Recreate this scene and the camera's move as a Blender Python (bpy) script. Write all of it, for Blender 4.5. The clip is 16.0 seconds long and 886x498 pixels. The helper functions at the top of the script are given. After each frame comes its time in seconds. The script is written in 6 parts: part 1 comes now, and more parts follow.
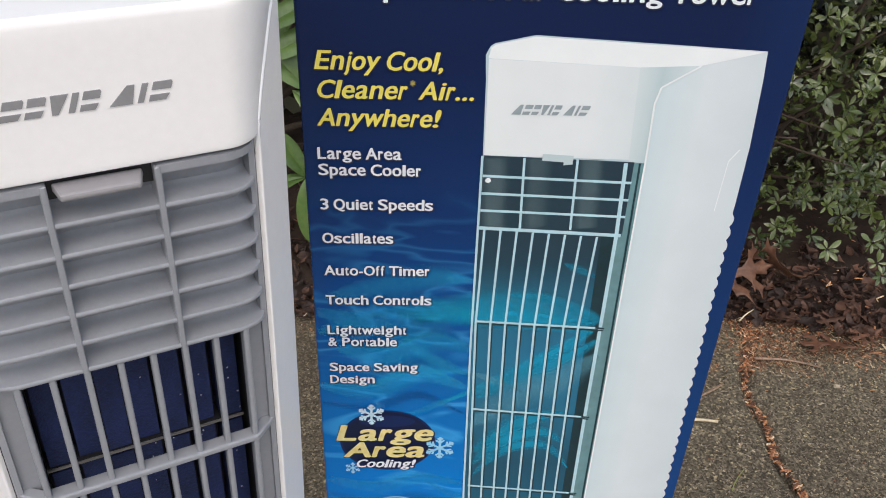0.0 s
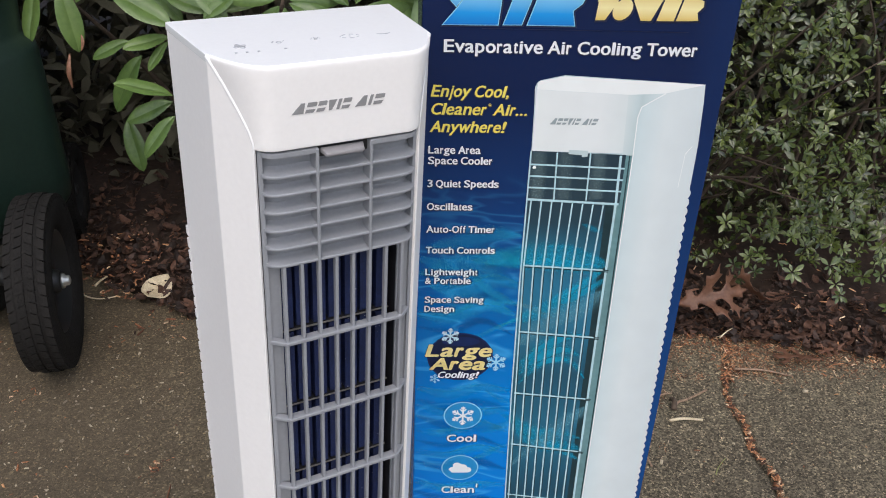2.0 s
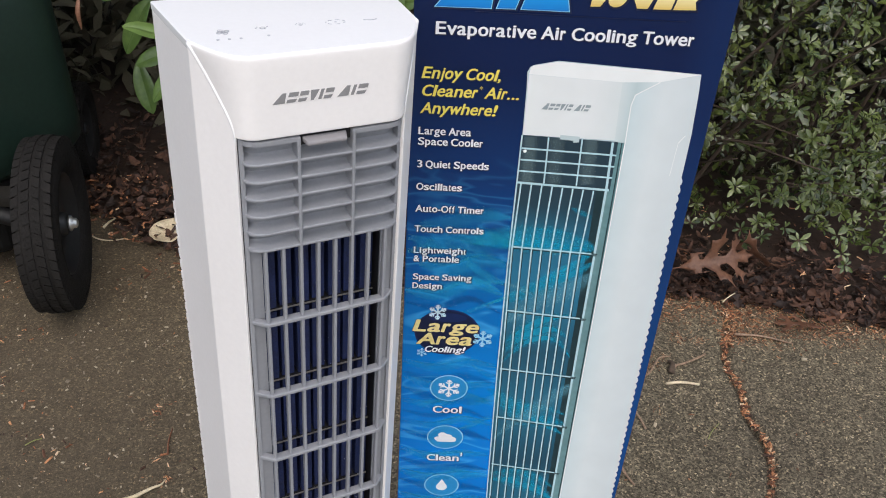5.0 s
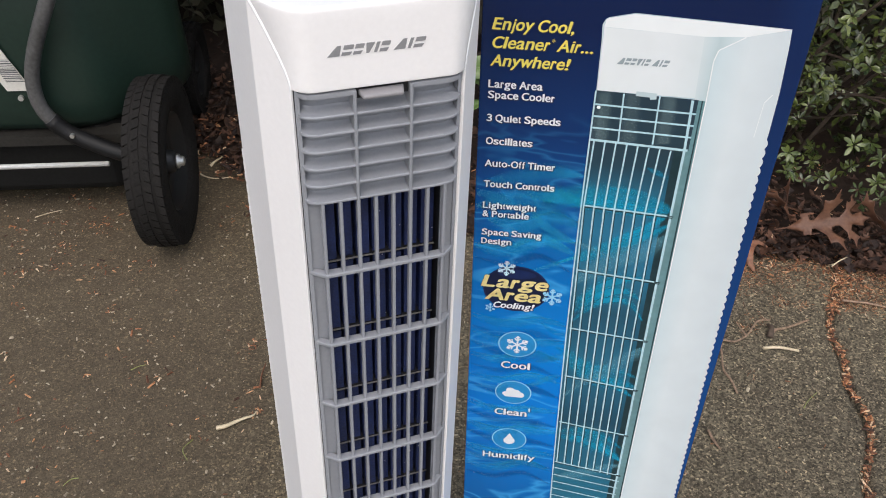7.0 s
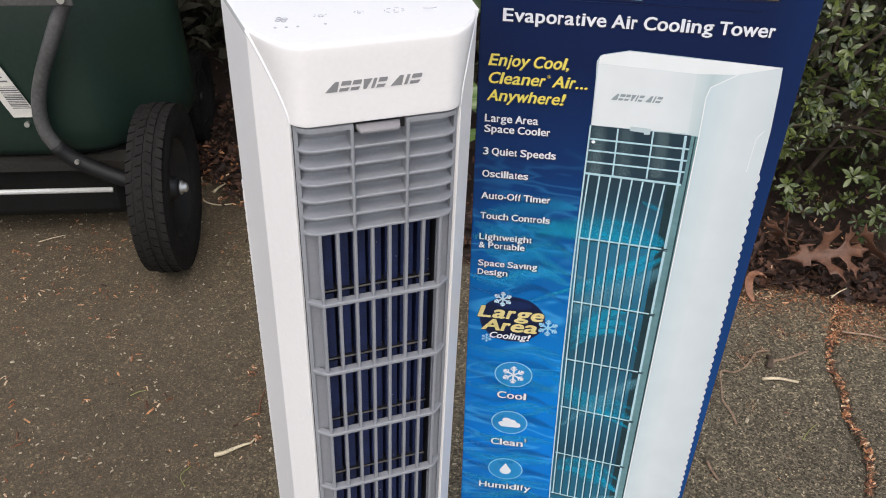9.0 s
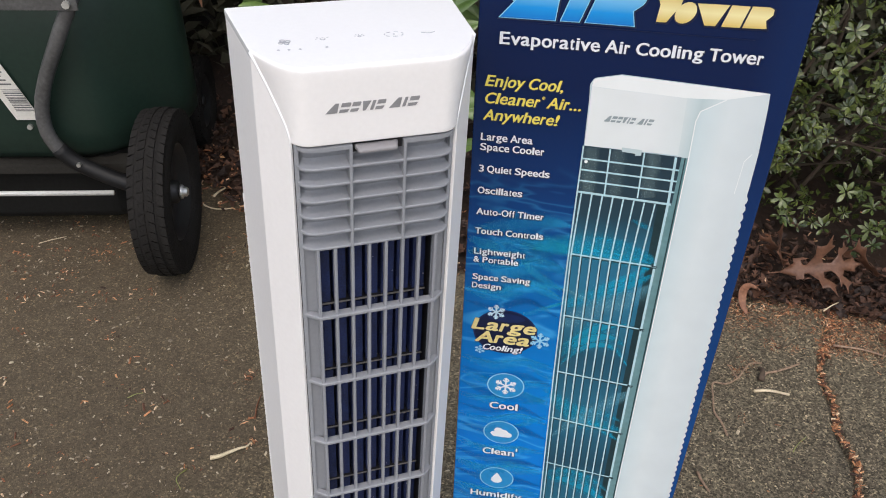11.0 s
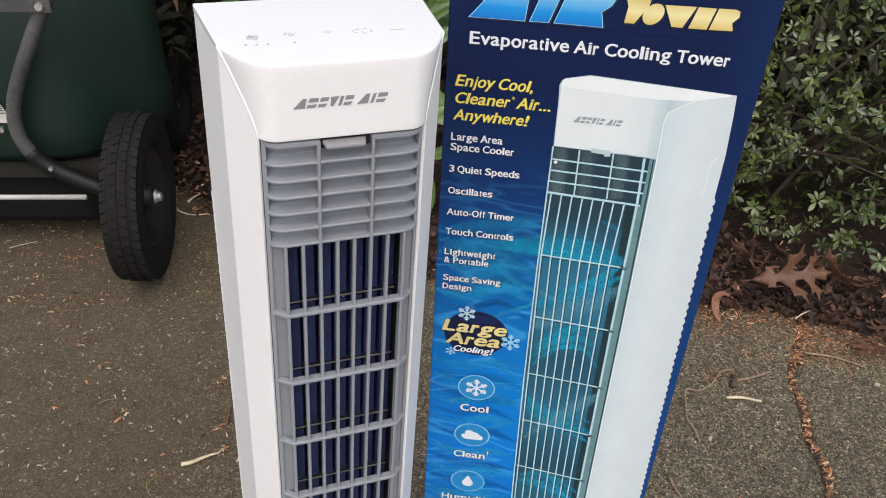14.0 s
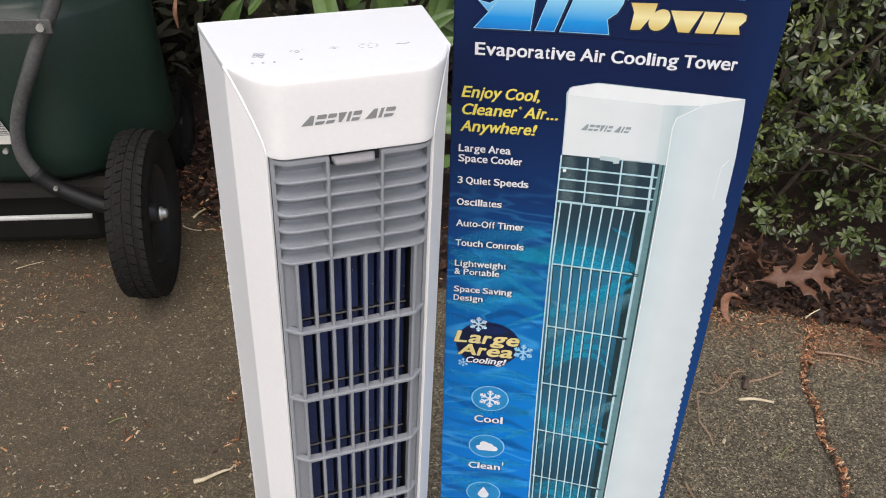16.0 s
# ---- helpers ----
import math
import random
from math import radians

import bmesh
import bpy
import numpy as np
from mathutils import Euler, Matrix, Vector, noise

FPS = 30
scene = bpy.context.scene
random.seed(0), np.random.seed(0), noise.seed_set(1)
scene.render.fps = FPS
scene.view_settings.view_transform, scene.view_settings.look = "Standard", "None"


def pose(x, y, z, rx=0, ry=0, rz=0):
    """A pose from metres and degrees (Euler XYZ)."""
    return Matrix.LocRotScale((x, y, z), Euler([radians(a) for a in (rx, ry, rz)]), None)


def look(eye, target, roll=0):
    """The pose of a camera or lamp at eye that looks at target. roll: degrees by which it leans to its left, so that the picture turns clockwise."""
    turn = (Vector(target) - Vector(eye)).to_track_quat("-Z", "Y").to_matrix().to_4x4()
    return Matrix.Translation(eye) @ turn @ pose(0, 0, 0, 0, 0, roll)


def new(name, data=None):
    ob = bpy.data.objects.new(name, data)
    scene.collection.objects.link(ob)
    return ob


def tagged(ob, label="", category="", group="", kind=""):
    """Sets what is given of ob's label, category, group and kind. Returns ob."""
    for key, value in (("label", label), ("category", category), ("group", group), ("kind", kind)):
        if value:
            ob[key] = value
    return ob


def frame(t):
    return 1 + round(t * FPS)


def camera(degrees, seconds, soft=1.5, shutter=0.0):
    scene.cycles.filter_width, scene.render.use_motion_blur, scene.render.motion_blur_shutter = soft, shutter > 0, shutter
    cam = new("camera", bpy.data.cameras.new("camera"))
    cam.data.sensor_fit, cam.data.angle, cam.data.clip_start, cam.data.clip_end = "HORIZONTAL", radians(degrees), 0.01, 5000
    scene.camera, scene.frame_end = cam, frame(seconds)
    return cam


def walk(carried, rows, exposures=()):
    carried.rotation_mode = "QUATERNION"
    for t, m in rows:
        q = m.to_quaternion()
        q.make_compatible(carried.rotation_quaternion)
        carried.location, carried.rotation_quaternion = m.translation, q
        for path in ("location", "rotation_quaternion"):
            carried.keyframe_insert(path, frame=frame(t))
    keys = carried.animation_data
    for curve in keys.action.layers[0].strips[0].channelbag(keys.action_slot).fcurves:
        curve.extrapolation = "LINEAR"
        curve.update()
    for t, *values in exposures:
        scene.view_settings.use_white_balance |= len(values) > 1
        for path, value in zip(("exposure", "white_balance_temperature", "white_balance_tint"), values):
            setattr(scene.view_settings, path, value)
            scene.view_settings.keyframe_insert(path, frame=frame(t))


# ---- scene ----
cam = camera(54.2, 16.0, soft=1.0)
PATH = [
    (0, (0.0255, 0.070, 0.939), (0.104, 1.704, -0.210), 2.3),
    (0.1, (0.0265, 0.0597, 0.948), (0.097, 1.700, -0.194), 2.2),
    (0.2, (0.0260, 0.0462, 0.9585), (0.093, 1.689, -0.180), 2.2),
    (0.3, (0.0220, 0.0313, 0.966), (0.097, 1.678, -0.166), 2.35),
    (0.5, (0.005, -0.01, 0.978), (0.11, 1.654, -0.127), 2.6),
    (1, (-0.017, -0.094, 0.99), (0.086, 1.6, -0.069), 2.4),
    (1.5, (-0.029, -0.137, 1.001), (0.062, 1.571, -0.035), 2.1),
    (2, (-0.032, -0.147, 1.003), (0.063, 1.569, -0.019), 2.1),
    (2.5, (-0.033, -0.147, 1.006), (0.067, 1.574, -0.009), 2.2),
    (3, (-0.027, -0.15, 1.009), (0.072, 1.574, 0.001), 2.2),
    (3.2, (-0.025, -0.149, 1.01), (0.072, 1.576, 0.003), 2.3),
    (5.3, (-0.006, -0.132, 1.03), (0.042, 1.488, -0.142), 4.1),
    (5.5, (0.0, -0.133, 1.029), (0.005, 1.473, -0.163), 3.4),
    (6, (0.011, -0.132, 1.034), (-0.088, 1.442, -0.197), 1.8),
    (6.5, (0.016, -0.123, 1.034), (-0.142, 1.432, -0.214), 0.8),
    (7, (0.018, -0.12, 1.032), (-0.166, 1.429, -0.22), 0.6),
    (7.5, (0.022, -0.12, 1.036), (-0.175, 1.433, -0.209), 0.3),
    (8, (0.024, -0.122, 1.038), (-0.182, 1.436, -0.199), 0.1),
    (8.5, (0.021, -0.122, 1.039), (-0.185, 1.446, -0.185), 0.4),
    (9, (0.023, -0.123, 1.039), (-0.173, 1.462, -0.165), 0.9),
    (11.5, (0.026, -0.131, 1.056), (-0.17, 1.464, -0.136), 2.2),
    (12, (0.026, -0.126, 1.051), (-0.167, 1.481, -0.123), 2.7),
    (12.5, (0.025, -0.128, 1.044), (-0.149, 1.478, -0.136), 3.4),
    (13, (0.026, -0.129, 1.044), (-0.134, 1.474, -0.142), 3.5),
    (13.5, (0.029, -0.131, 1.046), (-0.123, 1.474, -0.138), 3.3),
    (14, (0.033, -0.134, 1.048), (-0.114, 1.478, -0.127), 3.2),
    (14.5, (0.034, -0.134, 1.047), (-0.109, 1.48, -0.126), 3.0),
    (15, (0.034, -0.132, 1.043), (-0.11, 1.475, -0.138), 2.3),
    (15.5, (0.031, -0.129, 1.046), (-0.117, 1.474, -0.14), 1.5),
    (16, (0.028, -0.13, 1.049), (-0.13, 1.49, -0.113), 1.4),
]
walk(cam, [(t, look(eye, target, roll)) for t, eye, target, roll in PATH],
     exposures=[(0.0, 0.29, 6450, 10), (0.5, 0.25, 6360, 10), (1.0, 0.20, 6280, 10), (2.0, 0.27, 6310, 10), (3.2, 0.32, 6330, 10), (5.3, 0.29, 6380, 10), (6.0, 0.39, 6330, 10),
                (7.0, 0.375, 6400, 10), (9.2, 0.36, 6430, 10), (11.5, 0.325, 6430, 10), (13.0, 0.33, 6430, 10), (14.0, 0.37, 6480, 10), (16.0, 0.38, 6500, 10)])

# ---- world and light: bright overcast sky ----
world = bpy.data.worlds.new("overcast_sky")
scene.world = world
world.use_nodes = True
wn = world.node_tree
sky = wn.nodes.new("ShaderNodeTexSky")
sky.sky_type = 'NISHITA'
sky.sun_disc = False
sky.sun_elevation = radians(58)
sky.sun_rotation = radians(178)
sky.dust_density = 4.0
sky.air_density = 1.0
cloud = wn.nodes.new("ShaderNodeHueSaturation")
cloud.inputs["Saturation"].default_value = 0.76
wn.links.new(sky.outputs[0], cloud.inputs["Color"])
wn.links.new(cloud.outputs[0], wn.nodes["Background"].inputs[0])
wn.nodes["Background"].inputs[1].default_value = 0.15

sun_data = bpy.data.lights.new("sun", 'SUN')
sun_data.energy = 0.95
sun_data.angle = radians(110)
sun_data.color = (1.0, 0.97, 0.935)
sun = new("sun", sun_data)
sun.matrix_world = look((0.06, -1.50, 2.85), (0, 0.3, 0.4))

# ---- materials ----


def nodes_of(m):
    m.use_nodes = True
    nt = m.node_tree
    return nt, nt.nodes, nt.links, nt.nodes["Principled BSDF"]


def material(name, color, rough=0.5, vary=0.15, scale=8.0, fine=120.0, bump=0.0, bump_scale=200.0, metal=0.0,
             second=None, per_object=0.0, per_island=0.0, spec=0.5, coat=0.0, sheen_rough=0.1, bias=0.0):
    """Colour that drifts at two scales, a roughness that drifts with it, and a fine relief."""
    m = bpy.data.materials.new(name)
    nt, n, l, b = nodes_of(m)
    tc = n.new("ShaderNodeTexCoord")
    big = n.new("ShaderNodeTexNoise")
    big.inputs["Scale"].default_value = scale
    big.inputs["Detail"].default_value = 4
    small = n.new("ShaderNodeTexNoise")
    small.inputs["Scale"].default_value = fine
    small.inputs["Detail"].default_value = 3
    l.new(tc.outputs["Object"], big.inputs["Vector"])
    l.new(tc.outputs["Object"], small.inputs["Vector"])
    add = n.new("ShaderNodeMath")
    add.operation = 'ADD'
    l.new(big.outputs[0], add.inputs[0])
    l.new(small.outputs[0], add.inputs[1])
    last = add
    for amount, source in ((per_object, "Random"), (per_island, "Random Per Island")):
        if amount:
            src = n.new("ShaderNodeObjectInfo" if source == "Random" else "ShaderNodeNewGeometry")
            mul = n.new("ShaderNodeMath")
            mul.operation = 'MULTIPLY_ADD'
            l.new(src.outputs[source], mul.inputs[0])
            mul.inputs[1].default_value = amount
            l.new(last.outputs[0], mul.inputs[2])
            last = mul
    ramp = n.new("ShaderNodeMapRange")
    ramp.inputs["From Min"].default_value = 0.65 + bias
    ramp.inputs["From Max"].default_value = 1.35 + per_object + per_island
    l.new(last.outputs[0], ramp.inputs["Value"])
    mix = n.new("ShaderNodeMix")
    mix.data_type = 'RGBA'
    c2 = second or tuple(c * (1 - vary) for c in color)
    c1 = color if second else tuple(min(1, c * (1 + vary * 0.6)) for c in color)
    mix.inputs[6].default_value = (*c2, 1)
    mix.inputs[7].default_value = (*c1, 1)
    l.new(ramp.outputs[0], mix.inputs[0])
    l.new(mix.outputs[2], b.inputs["Base Color"])
    rr = n.new("ShaderNodeMapRange")
    rr.inputs["To Min"].default_value = max(0.02, rough - sheen_rough)
    rr.inputs["To Max"].default_value = min(1, rough + sheen_rough)
    l.new(big.outputs[0], rr.inputs["Value"])
    l.new(rr.outputs[0], b.inputs["Roughness"])
    b.inputs["Metallic"].default_value = metal
    b.inputs["Specular IOR Level"].default_value = spec
    b.inputs["Coat Weight"].default_value = coat
    if bump:
        bn = n.new("ShaderNodeTexNoise")
        bn.inputs["Scale"].default_value = bump_scale
        bn.inputs["Detail"].default_value = 5
        l.new(tc.outputs["Object"], bn.inputs["Vector"])
        bp = n.new("ShaderNodeBump")
        bp.inputs["Strength"].default_value = bump
        bp.inputs["Distance"].default_value = 0.002
        l.new(bn.outputs[0], bp.inputs["Height"])
        l.new(bp.outputs[0], b.inputs["Normal"])
    return m


WHITE = material("white_plastic", (0.855, 0.835, 0.824), 0.46, 0.03, 6, 300, 0.02, 900)
WHITE_TOP = material("white_glossy_plastic", (0.87, 0.87, 0.87), 0.22, 0.02, 6, 300)
GREY = material("grey_plastic", (0.276, 0.286, 0.310), 0.42, 0.08, 10, 400, 0.03, 900)
GREY_LIGHT = material("light_grey_plastic", (0.262, 0.252, 0.260), 0.40, 0.06, 10, 400)
GREY_PRINT = material("grey_print", (0.33, 0.33, 0.34), 0.35, 0.1, 60, 500, metal=0.3)
ICON = material("pale_grey_print", (0.44, 0.45, 0.48), 0.4, 0.2, 60, 500)
BLACK = material("black_plastic", (0.016, 0.016, 0.019), 0.6, 0.2, 20, 300)
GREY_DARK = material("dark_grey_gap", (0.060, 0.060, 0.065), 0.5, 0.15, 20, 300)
FIN = material("navy_cooling_pad", (0.012, 0.023, 0.090), 0.55, 0.45, 90, 600, 0.3, 900)
WIRE = material("dull_metal_wire", (0.35, 0.34, 0.32), 0.4, 0.2, 60, 300, metal=0.6)
TUB = material("dark_green_poly", (0.0160, 0.033, 0.0245), 0.38, 0.25, 5, 120, 0.08, 300, second=(0.011, 0.023, 0.0175), spec=0.36)
TUBE = material("worn_black_paint", (0.118, 0.117, 0.116), 0.38, 0.3, 14, 160, 0.1, 400, second=(0.044, 0.043, 0.042))
STEEL = material("zinc_steel", (0.80, 0.80, 0.77), 0.42, 0.15, 30, 300, metal=0.9)
ZINC = material("bright_zinc_rod", (0.78, 0.78, 0.74), 0.35, 0.12, 30, 300, metal=0.25)
RUBBER = material("tyre_rubber", (0.0105, 0.0098, 0.0090), 0.85, 0.3, 40, 300, 1.0, 160, second=(0.019, 0.0170, 0.0155), spec=0.2, per_object=0.4)
SLEEVE = material("black_rubber_sleeve", (0.008, 0.008, 0.0085), 0.5, 0.3, 30, 200, 0.2, 300, spec=0.25)
UNDER_SHADE = material("dark_painted_rail", (0.009, 0.009, 0.0085), 0.7, 0.3, 12, 160, 0.2, 300, spec=0.15)
CROSSRAIL = material("worn_grey_rail", (0.032, 0.030, 0.026), 0.6, 0.3, 12, 160, 0.2, 300, second=(0.016, 0.015, 0.013), spec=0.25)
BLADE = material("yellow_green_blade", (0.24, 0.27, 0.07), 0.5, 0.2, 60, 300)
RIM = material("black_rim", (0.018, 0.018, 0.018), 0.45, 0.3, 20, 200)
LABEL = material("faded_paper_label", (0.62, 0.60, 0.55), 0.6, 0.12, 40, 300)
INK = material("faded_ink", (0.12, 0.12, 0.12), 0.7, 0.2, 40, 300)
BARK = material("shrub_bark", (0.085, 0.060, 0.042), 0.85, 0.4, 30, 200, 0.6, 120)
LEAF = material("azalea_leaf", (0.155, 0.188, 0.046), 0.20, 0.3, 20, 300, second=(0.027, 0.048, 0.019), per_object=0.5, per_island=0.3, spec=0.5, bias=0.25)
LEAF_ISL = material("azalea_leaf_mass", (0.165, 0.198, 0.046), 0.20, 0.3, 20, 300, second=(0.020, 0.033, 0.014), per_island=0.8, spec=0.6, bias=0.30)
RHODO = material("rhododendron_leaf", (0.150, 0.232, 0.062), 0.34, 0.3, 14, 90, second=(0.050, 0.098, 0.025), per_object=0.6)
# litter tones biased dark in place of shade under the azalea
DEADLEAF = material("dry_brown_leaf", (0.160, 0.075, 0.043), 0.65, 0.4, 30, 200, 0.3, 200, second=(0.026, 0.013, 0.009), per_object=0.8, bias=0.45)
OAK = material("rusty_oak_leaf", (0.185, 0.086, 0.048), 0.55, 0.3, 30, 160, 0.3, 200, second=(0.085, 0.038, 0.022))
CURL = material("orange_dry_leaf", (0.34, 0.17, 0.10), 0.55, 0.3, 40, 160, 0.3, 200, second=(0.17, 0.075, 0.045))
THICKET = material("shaded_evergreen", (0.140, 0.135, 0.090), 0.75, 0.3, 20, 300, second=(0.080, 0.070, 0.050), per_island=0.6, spec=0.15)
# same dark bias, standing in for shrub shade
DEAD_ISL = material("leaf_litter_mass", (0.145, 0.068, 0.040), 0.75, 0.4, 30, 200, 0.3, 200, second=(0.020, 0.011, 0.008), per_island=0.9, bias=0.5)
STRAW = material("pale_dry_stem", (0.80, 0.70, 0.50), 0.6, 0.2, 40, 300, second=(0.42, 0.33, 0.20))
TWIG = material("grey_brown_twig", (0.48, 0.33, 0.22), 0.8, 0.3, 140, 500, 0.8, 300, second=(0.11, 0.073, 0.050))
STONE_ISL = material("pale_grit", (0.62, 0.53, 0.38), 0.7, 0.3, 60, 300, second=(0.16, 0.125, 0.085), per_island=1.2, bias=0.3)
# mulch colour deepened to stand in for shade under the shrubs
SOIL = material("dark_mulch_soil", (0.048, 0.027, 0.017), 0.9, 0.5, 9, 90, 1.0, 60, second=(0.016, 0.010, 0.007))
CONCRETE = material("pale_concrete", (0.36, 0.32, 0.27), 0.85, 0.2, 6, 120, 0.5, 200)


def chip_material(name, stops):
    """Loose crumbs, each with a tone of its own, and a fine grain over them."""
    m = bpy.data.materials.new(name)
    nt, n, l, b = nodes_of(m)
    geo = n.new("ShaderNodeNewGeometry")
    ramp = n.new("ShaderNodeValToRGB")
    els = ramp.color_ramp.elements
    els[0].position, els[0].color = stops[0][0], (*stops[0][1], 1)
    els[1].position, els[1].color = stops[-1][0], (*stops[-1][1], 1)
    for p, c in stops[1:-1]:
        e = els.new(p)
        e.color = (*c, 1)
    l.new(geo.outputs["Random Per Island"], ramp.inputs[0])
    tc = n.new("ShaderNodeTexCoord")
    tex = n.new("ShaderNodeTexNoise")
    tex.inputs["Scale"].default_value = 350
    tex.inputs["Detail"].default_value = 3
    l.new(tc.outputs["Object"], tex.inputs["Vector"])
    mr = n.new("ShaderNodeMapRange")
    mr.inputs["From Min"].default_value, mr.inputs["From Max"].default_value = 0.3, 0.7
    mr.inputs["To Min"].default_value, mr.inputs["To Max"].default_value = 0.45, 1.25
    l.new(tex.outputs[0], mr.inputs["Value"])
    mix = n.new("ShaderNodeMix")
    mix.data_type, mix.blend_type = 'RGBA', 'MULTIPLY'
    mix.inputs[0].default_value = 1.0
    l.new(ramp.outputs[0], mix.inputs[6])
    l.new(mr.outputs[0], mix.inputs[7])
    l.new(mix.outputs[2], b.inputs["Base Color"])
    b.inputs["Roughness"].default_value = 0.8
    return m


CHIP_ISL = chip_material("rusty_debris", [(0.0, (0.035, 0.020, 0.014)), (0.18, (0.110, 0.048, 0.026)), (0.38, (0.240, 0.098, 0.047)), (0.62, (0.430, 0.178, 0.078)), (0.82, (0.630, 0.325, 0.150)), (1.0, (0.840, 0.660, 0.440))])


def asphalt_material():
    m = bpy.data.materials.new("old_asphalt")
    nt, n, l, b = nodes_of(m)
    tc = n.new("ShaderNodeTexCoord")

    def noise_node(scale, detail=5, rough=0.5):
        x = n.new("ShaderNodeTexNoise")
        x.inputs["Scale"].default_value = scale
        x.inputs["Detail"].default_value = detail
        x.inputs["Roughness"].default_value = rough
        l.new(tc.outputs["Object"], x.inputs["Vector"])
        return x

    def ramp_node(source, stops):
        r = n.new("ShaderNodeValToRGB")
        els = r.color_ramp.elements
        els[0].position, els[0].color = stops[0][0], (*stops[0][1], 1)
        els[1].position, els[1].color = stops[-1][0], (*stops[-1][1], 1)
        for p, c in stops[1:-1]:
            e = els.new(p)
            e.color = (*c, 1)
        l.new(source, r.inputs[0])
        return r

    def multiply(x, y, f):
        k = n.new("ShaderNodeMix")
        k.data_type, k.blend_type = 'RGBA', 'MULTIPLY'
        k.inputs[0].default_value = f
        l.new(x, k.inputs[6])
        l.new(y, k.inputs[7])
        return k.outputs[2]

    # stones in the binder: each cell its own tone
    vor = n.new("ShaderNodeTexVoronoi")
    vor.inputs["Scale"].default_value = 380
    vor.inputs["Randomness"].default_value = 1.0
    warp = n.new("ShaderNodeTexNoise")
    warp.inputs["Scale"].default_value = 260
    warp.inputs["Detail"].default_value = 2
    l.new(tc.outputs["Object"], warp.inputs["Vector"])
    shift = n.new("ShaderNodeVectorMath")
    shift.operation = 'MULTIPLY_ADD'
    shift.inputs[1].default_value = (0.006, 0.006, 0.006)
    l.new(warp.outputs["Color"], shift.inputs[0])
    l.new(tc.outputs["Object"], shift.inputs[2])
    l.new(shift.outputs[0], vor.inputs["Vector"])
    sep = n.new("ShaderNodeSeparateColor")
    l.new(vor.outputs["Color"], sep.inputs[0])
    stone = ramp_node(sep.outputs[0], [(0.0, (0.050, 0.044, 0.035)), (0.45, (0.126, 0.112, 0.088)), (0.85, (0.235, 0.209, 0.164)), (0.96, (0.37, 0.32, 0.24)), (1.0, (0.62, 0.53, 0.38))])
    fine = noise_node(420, 6, 0.7)
    grain = ramp_node(fine.outputs[0], [(0.30, (0.55, 0.54, 0.52)), (0.70, (1.35, 1.33, 1.28))])
    big = noise_node(2.0, 6, 0.6)
    stain = ramp_node(big.outputs[0], [(0.30, (0.74, 0.72, 0.70)), (0.52, (1.0, 0.98, 0.93)), (0.72, (1.18, 1.14, 1.02))])
    mid = noise_node(34, 5, 0.65)
    patch = ramp_node(mid.outputs[0], [(0.30, (0.78, 0.76, 0.72)), (0.70, (1.15, 1.13, 1.08))])
    colour = multiply(multiply(multiply(stone.outputs[0], grain.outputs[0], 0.7), stain.outputs[0], 0.9), patch.outputs[0], 0.8)
    # brown dust on one side of the drive, darkened in place of the cart's shade
    sxyz = n.new("ShaderNodeSeparateXYZ")
    l.new(tc.outputs["Object"], sxyz.inputs[0])
    wob = n.new("ShaderNodeMath")
    wob.operation = 'MULTIPLY_ADD'
    l.new(big.outputs[0], wob.inputs[0])
    wob.inputs[1].default_value = 0.8
    l.new(sxyz.outputs[0], wob.inputs[2])
    side = n.new("ShaderNodeMapRange")
    side.inputs["From Min"].default_value, side.inputs["From Max"].default_value = 0.45, -0.15
    l.new(wob.outputs[0], side.inputs["Value"])
    tint = ramp_node(side.outputs[0], [(0.0, (1.03, 1.03, 1.00)), (1.0, (0.93, 0.835, 0.685))])
    colour = multiply(colour, tint.outputs[0], 1.0)
    film = n.new("ShaderNodeMapRange")
    film.inputs["To Max"].default_value = 0.60
    l.new(side.outputs[0], film.inputs["Value"])
    dust_shade = n.new("ShaderNodeMix")
    dust_shade.data_type = 'RGBA'
    l.new(film.outputs[0], dust_shade.inputs[0])
    l.new(colour, dust_shade.inputs[6])
    soft = ramp_node(mid.outputs[0], [(0.25, (0.086, 0.069, 0.048)), (0.75, (0.128, 0.104, 0.072))])
    l.new(soft.outputs[0], dust_shade.inputs[7])
    l.new(dust_shade.outputs[2], b.inputs["Base Color"])
    b.inputs["Roughness"].default_value = 0.85
    b.inputs["Specular IOR Level"].default_value = 0.3
    add = n.new("ShaderNodeMath")
    add.operation = 'ADD'
    l.new(fine.outputs[0], add.inputs[0])
    l.new(mid.outputs[0], add.inputs[1])
    bp = n.new("ShaderNodeBump")
    bp.inputs["Strength"].default_value = 0.9
    bp.inputs["Distance"].default_value = 0.0035
    l.new(add.outputs[0], bp.inputs["Height"])
    l.new(bp.outputs[0], b.inputs["Normal"])
    return m


ASPHALT = asphalt_material()


